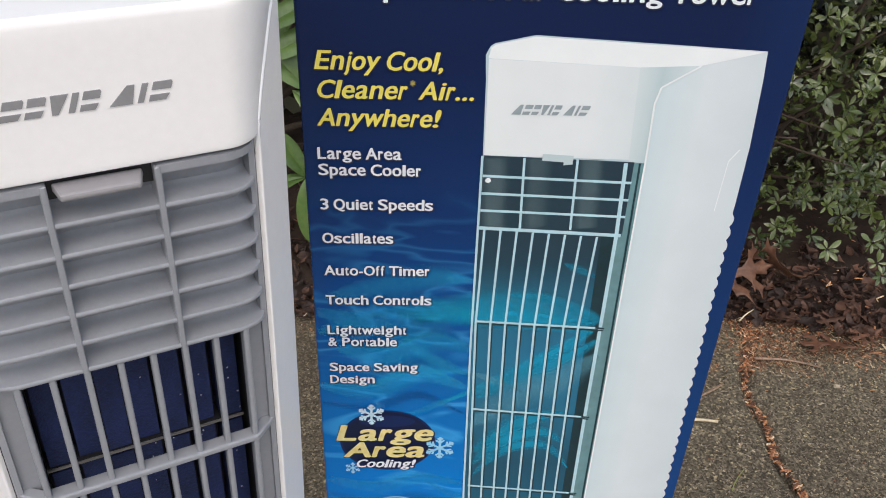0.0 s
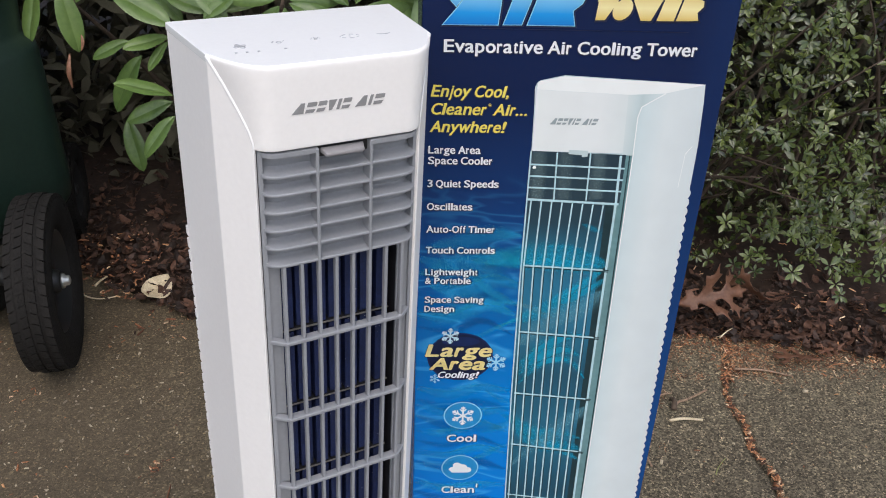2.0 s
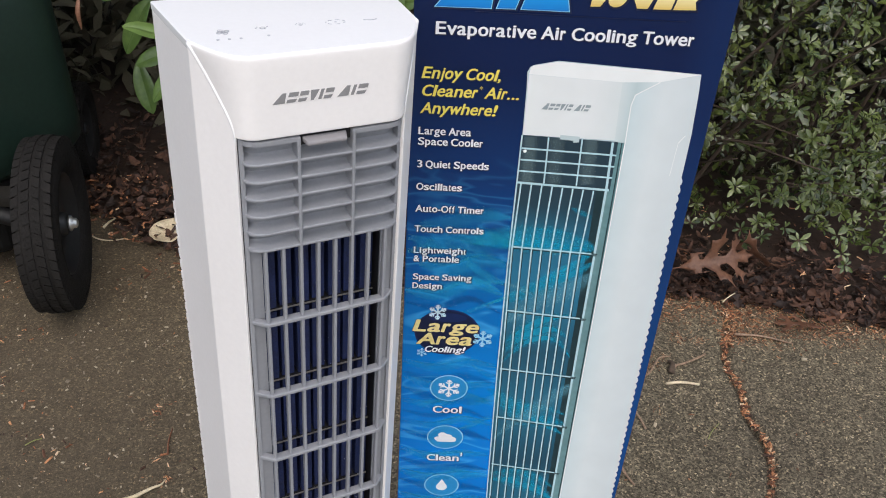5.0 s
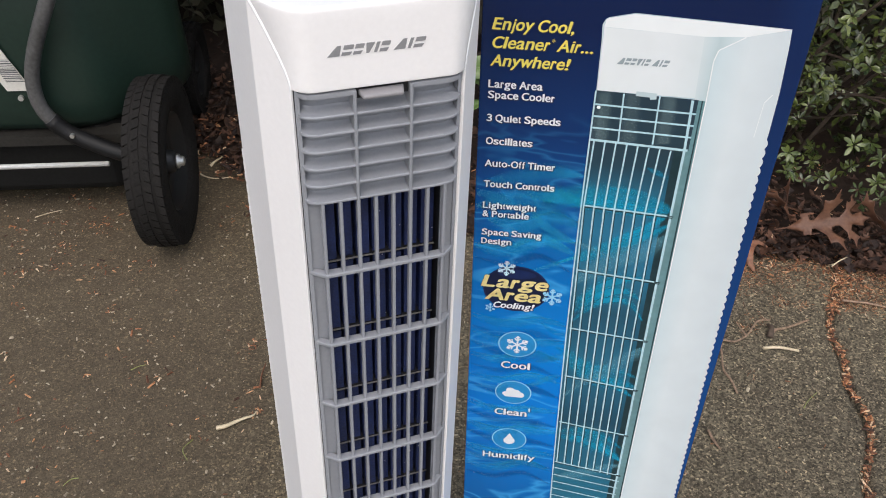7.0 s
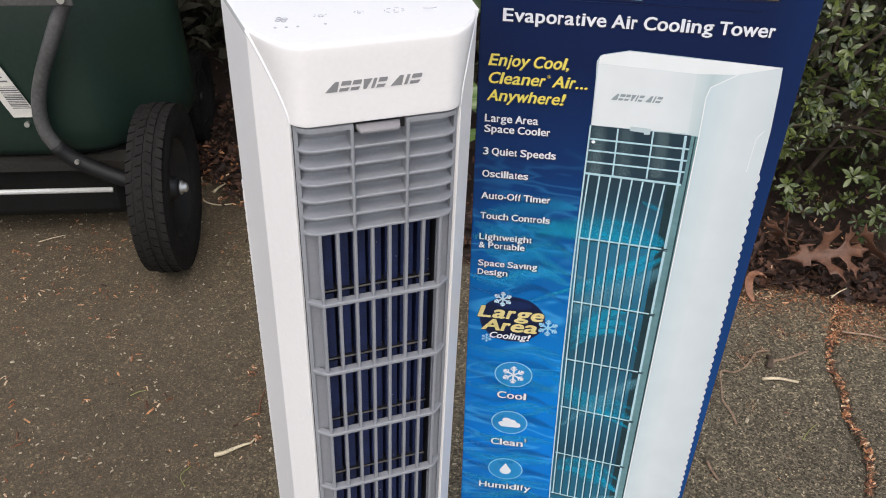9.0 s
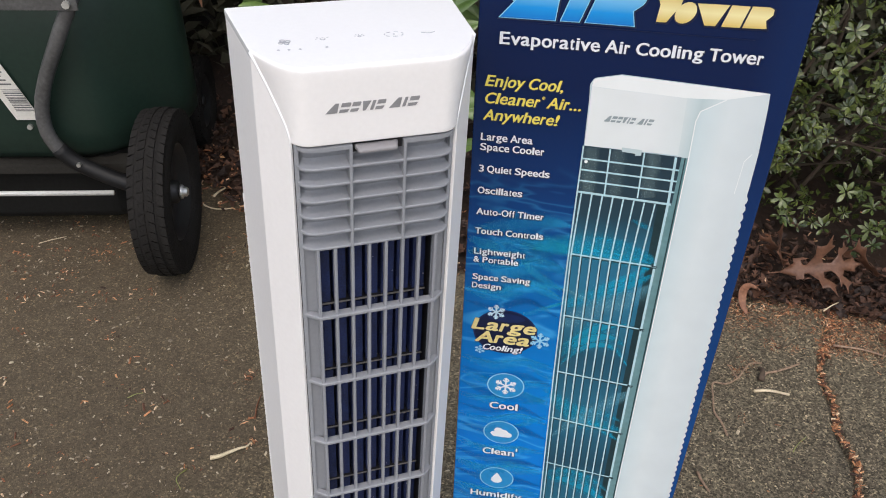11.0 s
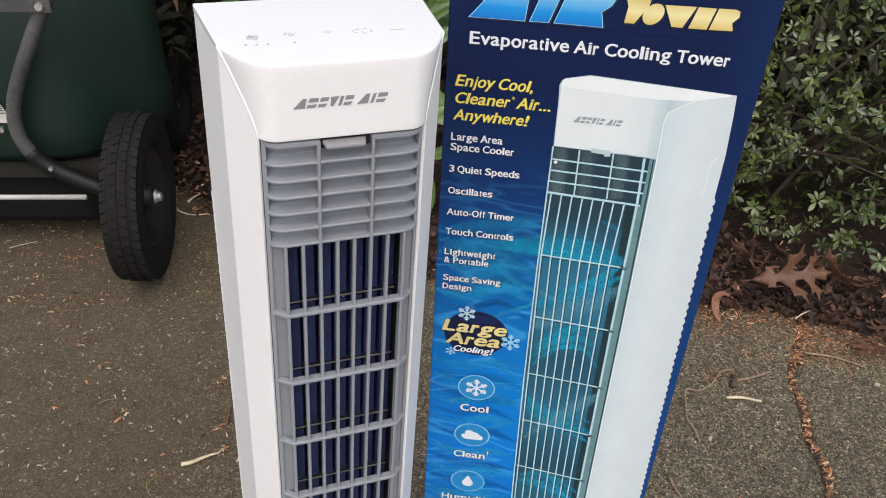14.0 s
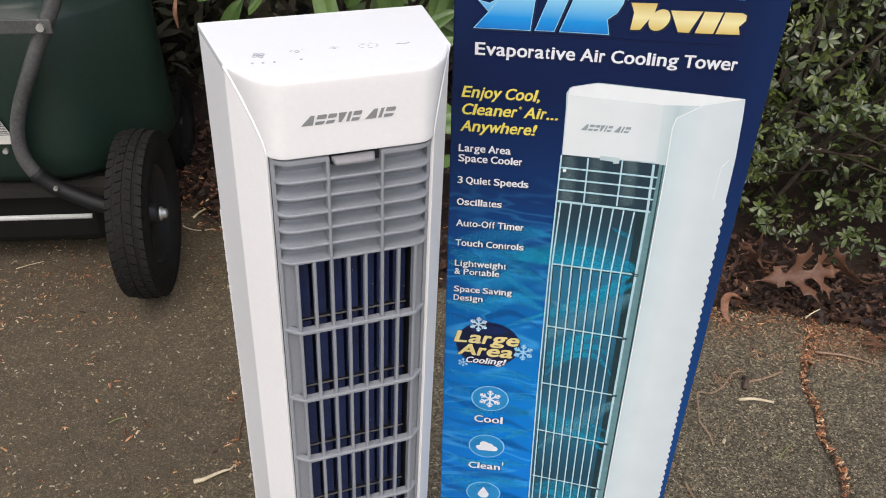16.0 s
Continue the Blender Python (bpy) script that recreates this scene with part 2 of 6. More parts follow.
def carton_print():
    """Navy at the top of the carton that runs to a bright blue with pale wisps lower down."""
    m = bpy.data.materials.new("printed_carton_blue")
    nt, n, l, b = nodes_of(m)
    tc = n.new("ShaderNodeTexCoord")
    sep = n.new("ShaderNodeSeparateXYZ")
    l.new(tc.outputs["Object"], sep.inputs[0])
    ramp = n.new("ShaderNodeValToRGB")
    els = ramp.color_ramp.elements
    els[0].position, els[0].color = 0.30, (0.004, 0.125, 0.400, 1)
    els[1].position, els[1].color = 0.80, (0.0036, 0.0128, 0.061, 1)
    for p, c in ((0.42, (0.003, 0.192, 0.650, 1)), (0.53, (0.002, 0.185, 0.580, 1)), (0.59, (0.003, 0.150, 0.470, 1)), (0.625, (0.003, 0.116, 0.375, 1)), (0.665, (0.004, 0.068, 0.258, 1)), (0.72, (0.0055, 0.031, 0.128, 1))):
        e = els.new(p)
        e.color = c
    l.new(sep.outputs[2], ramp.inputs[0])
    wave = n.new("ShaderNodeTexNoise")
    wave.inputs["Scale"].default_value = 7.0
    wave.inputs["Detail"].default_value = 2.0
    wave.inputs["Distortion"].default_value = 2.2
    mp = n.new("ShaderNodeMapping")
    mp.inputs["Scale"].default_value = (0.9, 1, 2.6)
    mp.inputs["Rotation"].default_value = (0, 0.35, 0)
    l.new(tc.outputs["Object"], mp.inputs["Vector"])
    l.new(mp.outputs[0], wave.inputs["Vector"])
    band = n.new("ShaderNodeValToRGB")
    be = band.color_ramp.elements
    be[0].position, be[0].color = 0.44, (0, 0, 0, 1)
    be[1].position, be[1].color = 0.56, (0, 0, 0, 1)
    e = be.new(0.50)
    e.color = (1, 1, 1, 1)
    e = be.new(0.53)
    e.color = (0.25, 0.25, 0.25, 1)
    l.new(wave.outputs[0], band.inputs[0])
    low = n.new("ShaderNodeMapRange")
    low.inputs["From Min"].default_value = 0.74
    low.inputs["From Max"].default_value = 0.62
    low.inputs["To Max"].default_value = 0.55
    l.new(sep.outputs[2], low.inputs["Value"])
    mul = n.new("ShaderNodeMath")
    mul.operation = 'MULTIPLY'
    l.new(band.outputs[0], mul.inputs[0])
    l.new(low.outputs[0], mul.inputs[1])
    mix = n.new("ShaderNodeMix")
    mix.data_type = 'RGBA'
    l.new(mul.outputs[0], mix.inputs[0])
    l.new(ramp.outputs[0], mix.inputs[6])
    mix.inputs[7].default_value = (0.06, 0.42, 0.82, 1)
    strip = n.new("ShaderNodeMapRange")
    strip.inputs["From Min"].default_value = 0.072
    strip.inputs["From Max"].default_value = 0.092
    l.new(sep.outputs[0], strip.inputs["Value"])
    navy = n.new("ShaderNodeMix")
    navy.data_type = 'RGBA'
    l.new(strip.outputs[0], navy.inputs[0])
    l.new(mix.outputs[2], navy.inputs[6])
    edge_ramp = n.new("ShaderNodeValToRGB")
    ee = edge_ramp.color_ramp.elements
    ee[0].position, ee[0].color = 0.50, (0.008, 0.054, 0.200, 1)
    ee[1].position, ee[1].color = 0.78, (0.0045, 0.0185, 0.082, 1)
    l.new(sep.outputs[2], edge_ramp.inputs[0])
    l.new(edge_ramp.outputs[0], navy.inputs[7])
    l.new(navy.outputs[2], b.inputs["Base Color"])
    b.inputs["Roughness"].default_value = 0.26
    b.inputs["Specular IOR Level"].default_value = 0.4
    bn = n.new("ShaderNodeTexNoise")
    bn.inputs["Scale"].default_value = 14
    l.new(tc.outputs["Object"], bn.inputs["Vector"])
    bp = n.new("ShaderNodeBump")
    bp.inputs["Strength"].default_value = 0.12
    bp.inputs["Distance"].default_value = 0.004
    l.new(bn.outputs[0], bp.inputs["Height"])
    l.new(bp.outputs[0], b.inputs["Normal"])
    return m


CARTON = carton_print()
CARTON_SIDE = material("carton_side_blue", (0.008, 0.030, 0.150), 0.4, 0.15, 8, 200)
INK_WHITE = material("white_ink", (0.80, 0.82, 0.85), 0.35, 0.03, 30, 300)
INK_YELLOW = material("yellow_ink", (0.80, 0.69, 0.13), 0.35, 0.06, 30, 300)
INK_GOLD = material("gold_ink", (0.85, 0.74, 0.34), 0.35, 0.3, 60, 300, second=(0.70, 0.56, 0.20))
INK_DARK = material("dark_navy_ink", (0.004, 0.010, 0.045), 0.35, 0.1, 30, 300)
INK_NAVY = material("navy_ink", (0.006, 0.020, 0.095), 0.35, 0.15, 30, 300)
INK_BLUE = material("mid_blue_ink", (0.018, 0.255, 0.58), 0.3, 0.15, 40, 300)
INK_PALEBLUE = material("pale_blue_ink", (0.30, 0.62, 0.82), 0.3, 0.12, 40, 300)
INK_ICE = material("ice_blue_ink", (0.58, 0.78, 0.88), 0.3, 0.15, 60, 300)
INK_SKY = material("sky_blue_ink", (0.05, 0.36, 0.78), 0.3, 0.2, 30, 300)
PIC_FRONT = material("printed_front_panel", (0.82, 0.85, 0.85), 0.32, 0.05, 9, 60)
PIC_SHADE = material("printed_pale_shade", (0.50, 0.60, 0.62), 0.32, 0.06, 12, 60)
PIC_BAR = material("printed_pale_bar", (0.46, 0.66, 0.72), 0.32, 0.10, 30, 200)
PIC_MARK = material("printed_grey_mark", (0.30, 0.36, 0.38), 0.32, 0.1, 30, 200)
PIC_EDGE = material("printed_teal_edge", (0.14, 0.27, 0.29), 0.32, 0.2, 30, 200)


def swirl_ink(name, color, alpha, soft=1.0):
    """Translucent ink that thins out towards the edges of its stroke and breaks up along it."""
    m = bpy.data.materials.new(name)
    nt, n, l, b = nodes_of(m)
    b.inputs["Base Color"].default_value = (*color, 1)
    b.inputs["Roughness"].default_value = 0.3
    tc = n.new("ShaderNodeTexCoord")
    tex = n.new("ShaderNodeTexNoise")
    tex.inputs["Scale"].default_value = 22
    l.new(tc.outputs["Object"], tex.inputs["Vector"])
    mr = n.new("ShaderNodeMapRange")
    mr.inputs["From Min"].default_value = 0.3
    mr.inputs["From Max"].default_value = 0.7
    mr.inputs["To Min"].default_value = alpha * 0.35
    mr.inputs["To Max"].default_value = alpha
    l.new(tex.outputs[0], mr.inputs["Value"])
    sep = n.new("ShaderNodeSeparateXYZ")
    l.new(tc.outputs["UV"], sep.inputs[0])
    fall = n.new("ShaderNodeValToRGB")
    els = fall.color_ramp.elements
    fall.color_ramp.interpolation = 'EASE'
    els[0].position, els[0].color = 0.0, (0, 0, 0, 1)
    els[1].position, els[1].color = 1.0, (0, 0, 0, 1)
    for p in (0.5 - 0.38 * (1 - soft) - 0.06, 0.62 + 0.30 * (1 - soft)):
        e = els.new(p)
        e.color = (1, 1, 1, 1)
    l.new(sep.outputs[1], fall.inputs[0])
    mul = n.new("ShaderNodeMath")
    mul.operation = 'MULTIPLY'
    l.new(mr.outputs[0], mul.inputs[0])
    l.new(fall.outputs[0], mul.inputs[1])
    l.new(mul.outputs[0], b.inputs["Alpha"])
    return m


SWIRL = swirl_ink("cyan_swirl_ink", (0.010, 0.46, 0.72), 0.48, 1.0)
SWIRL_PALE = swirl_ink("pale_swirl_ink", (0.16, 0.45, 0.58), 0.42, 1.0)
HAZE = swirl_ink("cyan_haze_ink", (0.012, 0.34, 0.54), 0.75)
WISP = swirl_ink("pale_blue_wisp_ink", (0.020, 0.40, 0.74), 0.42)
GLOW_INK = swirl_ink("pale_sheen_ink", (0.15, 0.23, 0.25), 0.70)
DEEP = swirl_ink("deep_blue_wisp_ink", (0.004, 0.070, 0.270), 0.36)


def fade_ink(name, stops, rough=0.32, across=False):
    """Printed colour that runs from stop to stop with height, or across the sheet."""
    m = bpy.data.materials.new(name)
    nt, n, l, b = nodes_of(m)
    tc = n.new("ShaderNodeTexCoord")
    sep = n.new("ShaderNodeSeparateXYZ")
    l.new(tc.outputs["Object"], sep.inputs[0])
    lo, hi = stops[0][0], stops[-1][0]
    mr = n.new("ShaderNodeMapRange")
    mr.inputs["From Min"].default_value, mr.inputs["From Max"].default_value = lo, hi
    l.new(sep.outputs[0 if across else 2], mr.inputs["Value"])
    ramp = n.new("ShaderNodeValToRGB")
    els = ramp.color_ramp.elements
    els[0].position, els[0].color = 0.0, (*stops[0][1], 1)
    els[1].position, els[1].color = 1.0, (*stops[-1][1], 1)
    for p, c in stops[1:-1]:
        e = els.new((p - lo) / (hi - lo))
        e.color = (*c, 1)
    l.new(mr.outputs[0], ramp.inputs[0])
    tex = n.new("ShaderNodeTexNoise")
    tex.inputs["Scale"].default_value = 40
    l.new(tc.outputs["Object"], tex.inputs["Vector"])
    mul = n.new("ShaderNodeMix")
    mul.data_type, mul.blend_type = 'RGBA', 'MULTIPLY'
    mul.inputs[0].default_value = 0.12
    l.new(ramp.outputs[0], mul.inputs[6])
    l.new(tex.outputs[0], mul.inputs[7])
    l.new(mul.outputs[2], b.inputs["Base Color"])
    b.inputs["Roughness"].default_value = rough
    return m


HEAD_BLUE = fade_ink("sky_to_white_ink", [(0.843, (0.006, 0.17, 0.58)), (0.852, (0.012, 0.30, 0.74)), (0.866, (0.28, 0.64, 0.86)), (0.880, (0.85, 0.90, 0.92))])
HEAD_GOLD = fade_ink("gold_fade_ink", [(0.849, (0.72, 0.52, 0.14)), (0.857, (0.90, 0.80, 0.42)), (0.866, (0.70, 0.52, 0.16))])
PIC_SIDE = fade_ink("printed_white_body_fade", [(0.036, (0.50, 0.63, 0.675)), (0.050, (0.63, 0.735, 0.765)), (0.066, (0.70, 0.765, 0.785)), (0.080, (0.67, 0.735, 0.758)), (0.096, (0.635, 0.700, 0.725))], across=True)
PIC_VEIL = fade_ink("printed_grille_fade", [(0.340, (0.019, 0.149, 0.238)), (0.400, (0.018, 0.113, 0.185)), (0.430, (0.015, 0.070, 0.115)), (0.470, (0.019, 0.116, 0.190)), (0.510, (0.021, 0.134, 0.220)), (0.560, (0.018, 0.087, 0.141)), (0.600, (0.024, 0.149, 0.246)), (0.640, (0.024, 0.169, 0.291)), (0.680, (0.021, 0.120, 0.194)), (0.700, (0.019, 0.055, 0.082)), (0.715, (0.021, 0.048, 0.069)), (0.760, (0.018, 0.041, 0.062))])
PIC_RIM = material("printed_dark_rim", (0.014, 0.040, 0.050), 0.32, 0.3, 30, 200)
PIC_TURN = fade_ink("printed_turn_fade", [(0.036, (0.68, 0.75, 0.76)), (0.043, (0.57, 0.67, 0.69)), (0.047, (0.50, 0.61, 0.63)), (0.058, (0.66, 0.75, 0.77))], across=True)
PIC_FACE = fade_ink("printed_front_fade", [(-0.030, (0.80, 0.84, 0.84)), (0.020, (0.77, 0.81, 0.82)), (0.044, (0.68, 0.75, 0.76))], across=True)

# ---- building helpers ----


def part(name, bm, mat_, parent=None, label="", smooth=False):
    """Links a bmesh as one mesh object under a thing or a part."""
    me = bpy.data.meshes.new(name)
    bmesh.ops.recalc_face_normals(bm, faces=bm.faces)
    bm.to_mesh(me)
    bm.free()
    return part_mesh(name, me, mat_, parent, label, smooth)


def part_mesh(name, me, mat_, parent=None, label="", smooth=False):
    if not me.materials:
        me.materials.append(mat_)
    if smooth:
        for p in me.polygons:
            p.use_smooth = True
    ob = new(name, me)
    ob.parent = parent
    if label:
        ob["label"] = label
    return ob


def data_mesh(name, verts, faces, mat_, smooth=False):
    me = bpy.data.meshes.new(name)
    me.from_pydata([tuple(v) for v in verts], [], [tuple(f) for f in faces])
    me.materials.append(mat_)
    if smooth:
        for p in me.polygons:
            p.use_smooth = True
    return me


def bevelled(ob, width, segments=2, angle=25):
    mod = ob.modifiers.new("bevel", 'BEVEL')
    mod.width, mod.segments, mod.limit_method, mod.angle_limit = width, segments, 'ANGLE', radians(angle)
    return ob


def eased(ob, angle=38):
    """Smooth shading that stops at the hard edges."""
    ob.data.set_sharp_from_angle(angle=radians(angle))
    return ob


def add_box(bm, x0, x1, y0, y1, z0, z1):
    v = [bm.verts.new((x, y, z)) for z in (z0, z1) for x, y in ((x0, y0), (x1, y0), (x1, y1), (x0, y1))]
    for f in ((0, 3, 2, 1), (4, 5, 6, 7), (0, 1, 5, 4), (1, 2, 6, 5), (2, 3, 7, 6), (3, 0, 4, 7)):
        bm.faces.new([v[i] for i in f])
    return v


def box_bm(*a):
    bm = bmesh.new()
    add_box(bm, *a)
    return bm


def prism_bm(outline, z0, z1):
    """A closed prism over a plan outline; z0 and z1 are numbers or one height for each corner."""
    bm = bmesh.new()
    k = len(outline)
    lo = z0 if isinstance(z0, (list, tuple)) else [z0] * k
    hi = z1 if isinstance(z1, (list, tuple)) else [z1] * k
    a = [bm.verts.new((x, y, z)) for (x, y), z in zip(outline, lo)]
    b = [bm.verts.new((x, y, z)) for (x, y), z in zip(outline, hi)]
    for i in range(k):
        j = (i + 1) % k
        bm.faces.new((a[i], a[j], b[j], b[i]))
    bm.faces.new(a[::-1])
    bm.faces.new(b)
    return bm


def sweep_bm(path, profile, closed_path=False):
    """Sweeps a closed profile of (inwards, up) along a plan path of (x, y); inwards is +y."""
    bm = bmesh.new()
    rings = [[bm.verts.new((x, y + d, w)) for d, w in profile] for x, y in path]
    m = len(profile)
    for a, b in zip(rings, rings[1:]):
        for i in range(m):
            j = (i + 1) % m
            bm.faces.new((a[i], b[i], b[j], a[j]))
    bm.faces.new(rings[0])
    bm.faces.new(rings[-1][::-1])
    return bm


def tube_bm(points, radius, sides=10, taper=None, bm=None):
    bm = bm or bmesh.new()
    pts = [Vector(p) for p in points]
    rings = []
    up = Vector((0.13, 0.21, 0.97))
    for i, p in enumerate(pts):
        d = (pts[min(i + 1, len(pts) - 1)] - pts[max(i - 1, 0)]).normalized()
        a = d.cross(up)
        if a.length < 0.05:
            a = d.cross(Vector((1, 0, 0)))
        a.normalize()
        b = d.cross(a).normalized()
        r = radius if taper is None else radius + (taper - radius) * i / (len(pts) - 1)
        rings.append([bm.verts.new(p + r * (math.cos(q) * a + math.sin(q) * b)) for q in [2 * math.pi * k / sides for k in range(sides)]])
    for a, b in zip(rings, rings[1:]):
        for i in range(sides):
            j = (i + 1) % sides
            bm.faces.new((a[i], a[j], b[j], b[i]))
    bm.faces.new(rings[0][::-1])
    bm.faces.new(rings[-1])
    return bm


def smooth_path(points, steps=6):
    """Catmull-Rom through the points."""
    p = [Vector(q) for q in points]
    p = [2 * p[0] - p[1]] + p + [2 * p[-1] - p[-2]]
    out = []
    for i in range(1, len(p) - 2):
        for s in range(steps):
            t = s / steps
            out.append(0.5 * (2 * p[i] + (p[i + 1] - p[i - 1]) * t + (2 * p[i - 1] - 5 * p[i] + 4 * p[i + 1] - p[i + 2]) * t * t
                              + (3 * p[i] - p[i - 1] - 3 * p[i + 1] + p[i + 2]) * t ** 3))
    return out + [p[-2]]


def lathe_bm(profile, sides=40, bm=None):
    """Turns a closed profile of (radius, x) about the x axis."""
    bm = bm or bmesh.new()
    rings = []
    for k in range(sides):
        a = 2 * math.pi * k / sides
        rings.append([bm.verts.new((x, r * math.cos(a), r * math.sin(a))) for r, x in profile])
    m = len(profile)
    for k in range(sides):
        a, b = rings[k], rings[(k + 1) % sides]
        for i in range(m):
            j = (i + 1) % m
            bm.faces.new((a[i], a[j], b[j], b[i]))
    return bm

# ---- ground: one sheet of asphalt with a crack in it ----
CRACK = [(0.535, 0.30), (0.548, 0.45), (0.530, 0.60), (0.533, 0.706), (0.543, 0.737), (0.562, 0.785), (0.566, 0.821), (0.560, 0.855), (0.551, 0.905), (0.560, 0.952),
         (0.554, 1.000), (0.554, 1.040), (0.570, 1.091), (0.583, 1.130), (0.598, 1.172), (0.607, 1.25)]


def crack_distance(x, y):
    best = 9.0
    for (ax, ay), (bx, by) in zip(CRACK, CRACK[1:]):
        dx, dy = bx - ax, by - ay
        t = max(0, min(1, ((x - ax) * dx + (y - ay) * dy) / (dx * dx + dy * dy)))
        best = min(best, math.hypot(x - ax - t * dx, y - ay - t * dy))
    return best


def axis_steps(near0, near1, step, far):
    out = list(np.arange(near0, near1 + step / 2, step))
    d, v = step * 2, near0
    lo = []
    while v > -far:
        v -= d
        d *= 1.6
        lo.append(v)
    d, v = step * 2, near1
    hi = []
    while v < far:
        v += d
        d *= 1.6
        hi.append(v)
    return lo[::-1] + out + hi


def ground_z(x, y):
    """The slight unevenness of the old surface."""
    return 0.002 * noise.noise((x * 6, y * 6, 0)) + 0.0012 * noise.noise((x * 30, y * 30, 3))


def ground_mesh():
    xs = axis_steps(-1.5, 0.44, 0.03, 300)
    fine = list(np.arange(0.45, 0.68, 0.006))
    xs = [x for x in xs if x < 0.445] + fine + list(np.arange(0.70, 1.6, 0.03)) + [x for x in axis_steps(-1.5, 1.6, 0.03, 300) if x > 1.6]
    ys = [y for y in axis_steps(0.2, 1.5, 0.015, 300)]
    verts, faces = [], []
    for y in ys:
        for x in xs:
            z = 0.0
            if abs(x) < 2 and abs(y) < 2:
                z = ground_z(x, y)
                if 0.44 < x < 0.69:
                    w = 0.008 + 0.005 * noise.noise((y * 22, 1, 7))
                    d = crack_distance(x, y) + 0.004 * noise.noise((x * 60, y * 60, 5))
                    if d < w:
                        z -= 0.014 * (1 - max(0, d) / w) ** 0.7
            verts.append((x, y, z))
    k = len(xs)
    for j in range(len(ys) - 1):
        for i in range(k - 1):
            a = j * k + i
            faces.append((a, a + 1, a + k + 1, a + k))
    return data_mesh("ground", verts, faces, ASPHALT, True)


ground = new("ground", ground_mesh())
tagged(ground, "old dark grey asphalt driveway with a debris-filled crack", "driveway", kind="structure")


def bed_edge(x):
    """Where the planting bed begins, behind the asphalt."""
    y = 1.19 + 0.020 * math.sin(3.1 * x + 0.5) + 0.018 * noise.noise((x * 9, 2, 0))
    if x < -0.3:
        y += 0.24 * min(1.0, (-0.3 - x) / 0.4)
    if x > 0.6:
        y -= 0.18 * min(0.4, x - 0.6)
    return y


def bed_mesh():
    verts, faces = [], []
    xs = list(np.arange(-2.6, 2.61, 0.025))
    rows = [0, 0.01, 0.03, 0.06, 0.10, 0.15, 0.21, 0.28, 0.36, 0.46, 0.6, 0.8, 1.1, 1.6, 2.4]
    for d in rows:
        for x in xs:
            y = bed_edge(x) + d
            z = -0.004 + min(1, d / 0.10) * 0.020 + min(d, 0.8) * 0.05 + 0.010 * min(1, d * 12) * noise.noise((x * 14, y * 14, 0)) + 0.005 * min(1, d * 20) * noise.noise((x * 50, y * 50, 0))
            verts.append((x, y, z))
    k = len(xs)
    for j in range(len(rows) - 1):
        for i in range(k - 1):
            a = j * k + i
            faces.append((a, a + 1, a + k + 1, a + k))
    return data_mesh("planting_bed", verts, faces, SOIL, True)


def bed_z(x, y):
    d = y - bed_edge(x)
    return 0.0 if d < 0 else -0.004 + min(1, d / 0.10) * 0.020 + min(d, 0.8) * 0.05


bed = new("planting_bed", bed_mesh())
tagged(bed, "brown mulch bed along the asphalt edge, darkened for shrub shade", "planting bed", kind="structure")


def slab_mesh():
    """Pale paving beyond the end of the planting, with a worn front edge."""
    xs = list(np.arange(1.05, 3.0, 0.05))
    verts, faces = [], []
    rows = [(0.0, 0.0), (0.004, 0.034), (0.014, 0.042), (0.3, 0.044), (1.4, 0.046), (1.4, 0.0)]
    for d, z in rows:
        for x in xs:
            verts.append((x, 1.245 + 0.012 * noise.noise((x * 8, 0, 0)) + d - 0.06 * (x - 0.9), z + 0.002 * noise.noise((x * 20, d * 20, 0)) * (z > 0)))
    k = len(xs)
    for j in range(len(rows) - 1):
        for i in range(k - 1):
            a = j * k + i
            faces.append((a, a + 1, a + k + 1, a + k))
    for i in (0, k - 1):
        faces.append(tuple(j * k + i for j in range(len(rows))))
    return data_mesh("pavement", verts, faces, CONCRETE)


pavement = new("pavement", slab_mesh())
tagged(pavement, "pale worn concrete paving beyond the shrubs", "pavement", kind="structure")

# ---- the air cooler tower ----
# Own axes: x across the front, y into the body, z up; it leans slightly.
COOLER = Matrix.Translation((-0.0633, 0.288, 0.80)) @ pose(0, 0, 0, 0, 1.4, 26) @ Matrix.Translation((0, 0, -0.80))
cooler = new("tower_air_cooler")
cooler.matrix_world = COOLER
tagged(cooler, "tall white plastic tower air cooler with a grey front grille", "air cooler")

TOP, CREASE, G_TOP, L_END, G_BOT = 0.857, 0.8225, 0.8108, 0.741, 0.391
EDGE, RIDGE, BACK = (0.0490, 0.0070), (0.0643, 0.0292), (0.0703, 0.0920)
SLANT = [(0.0, 0.8130), (0.03, 0.8162), (0.08, 0.8198), (0.16, 0.8240), (0.32, 0.8312), (0.64, 0.8440), (1.0, 0.8567)]   # share of the way from EDGE to RIDGE, height


def side_shell(sign):
    """A side panel with two facets; its front edge is cut off aslant below the top."""
    back = BACK if sign < 0 else (0.0685, 0.0920)
    outer = [(EDGE[0] + f * (RIDGE[0] - EDGE[0]), EDGE[1] + f * (RIDGE[1] - EDGE[1])) for f, _ in SLANT] + [back]
    inner = [(0.066, 0.0905), (0.0608, 0.0300), (0.0462, 0.0100)]
    ring = [(sign * u, v) for u, v in outer + inner]
    tops = [w for _, w in SLANT] + [TOP, TOP - 0.003, TOP - 0.003, 0.8140]
    return prism_bm(ring, 0.004, tops)


for sgn in (-1, 1):
    bevelled(part("side_panel", side_shell(sgn), WHITE, cooler), 0.0008, 3, 14)


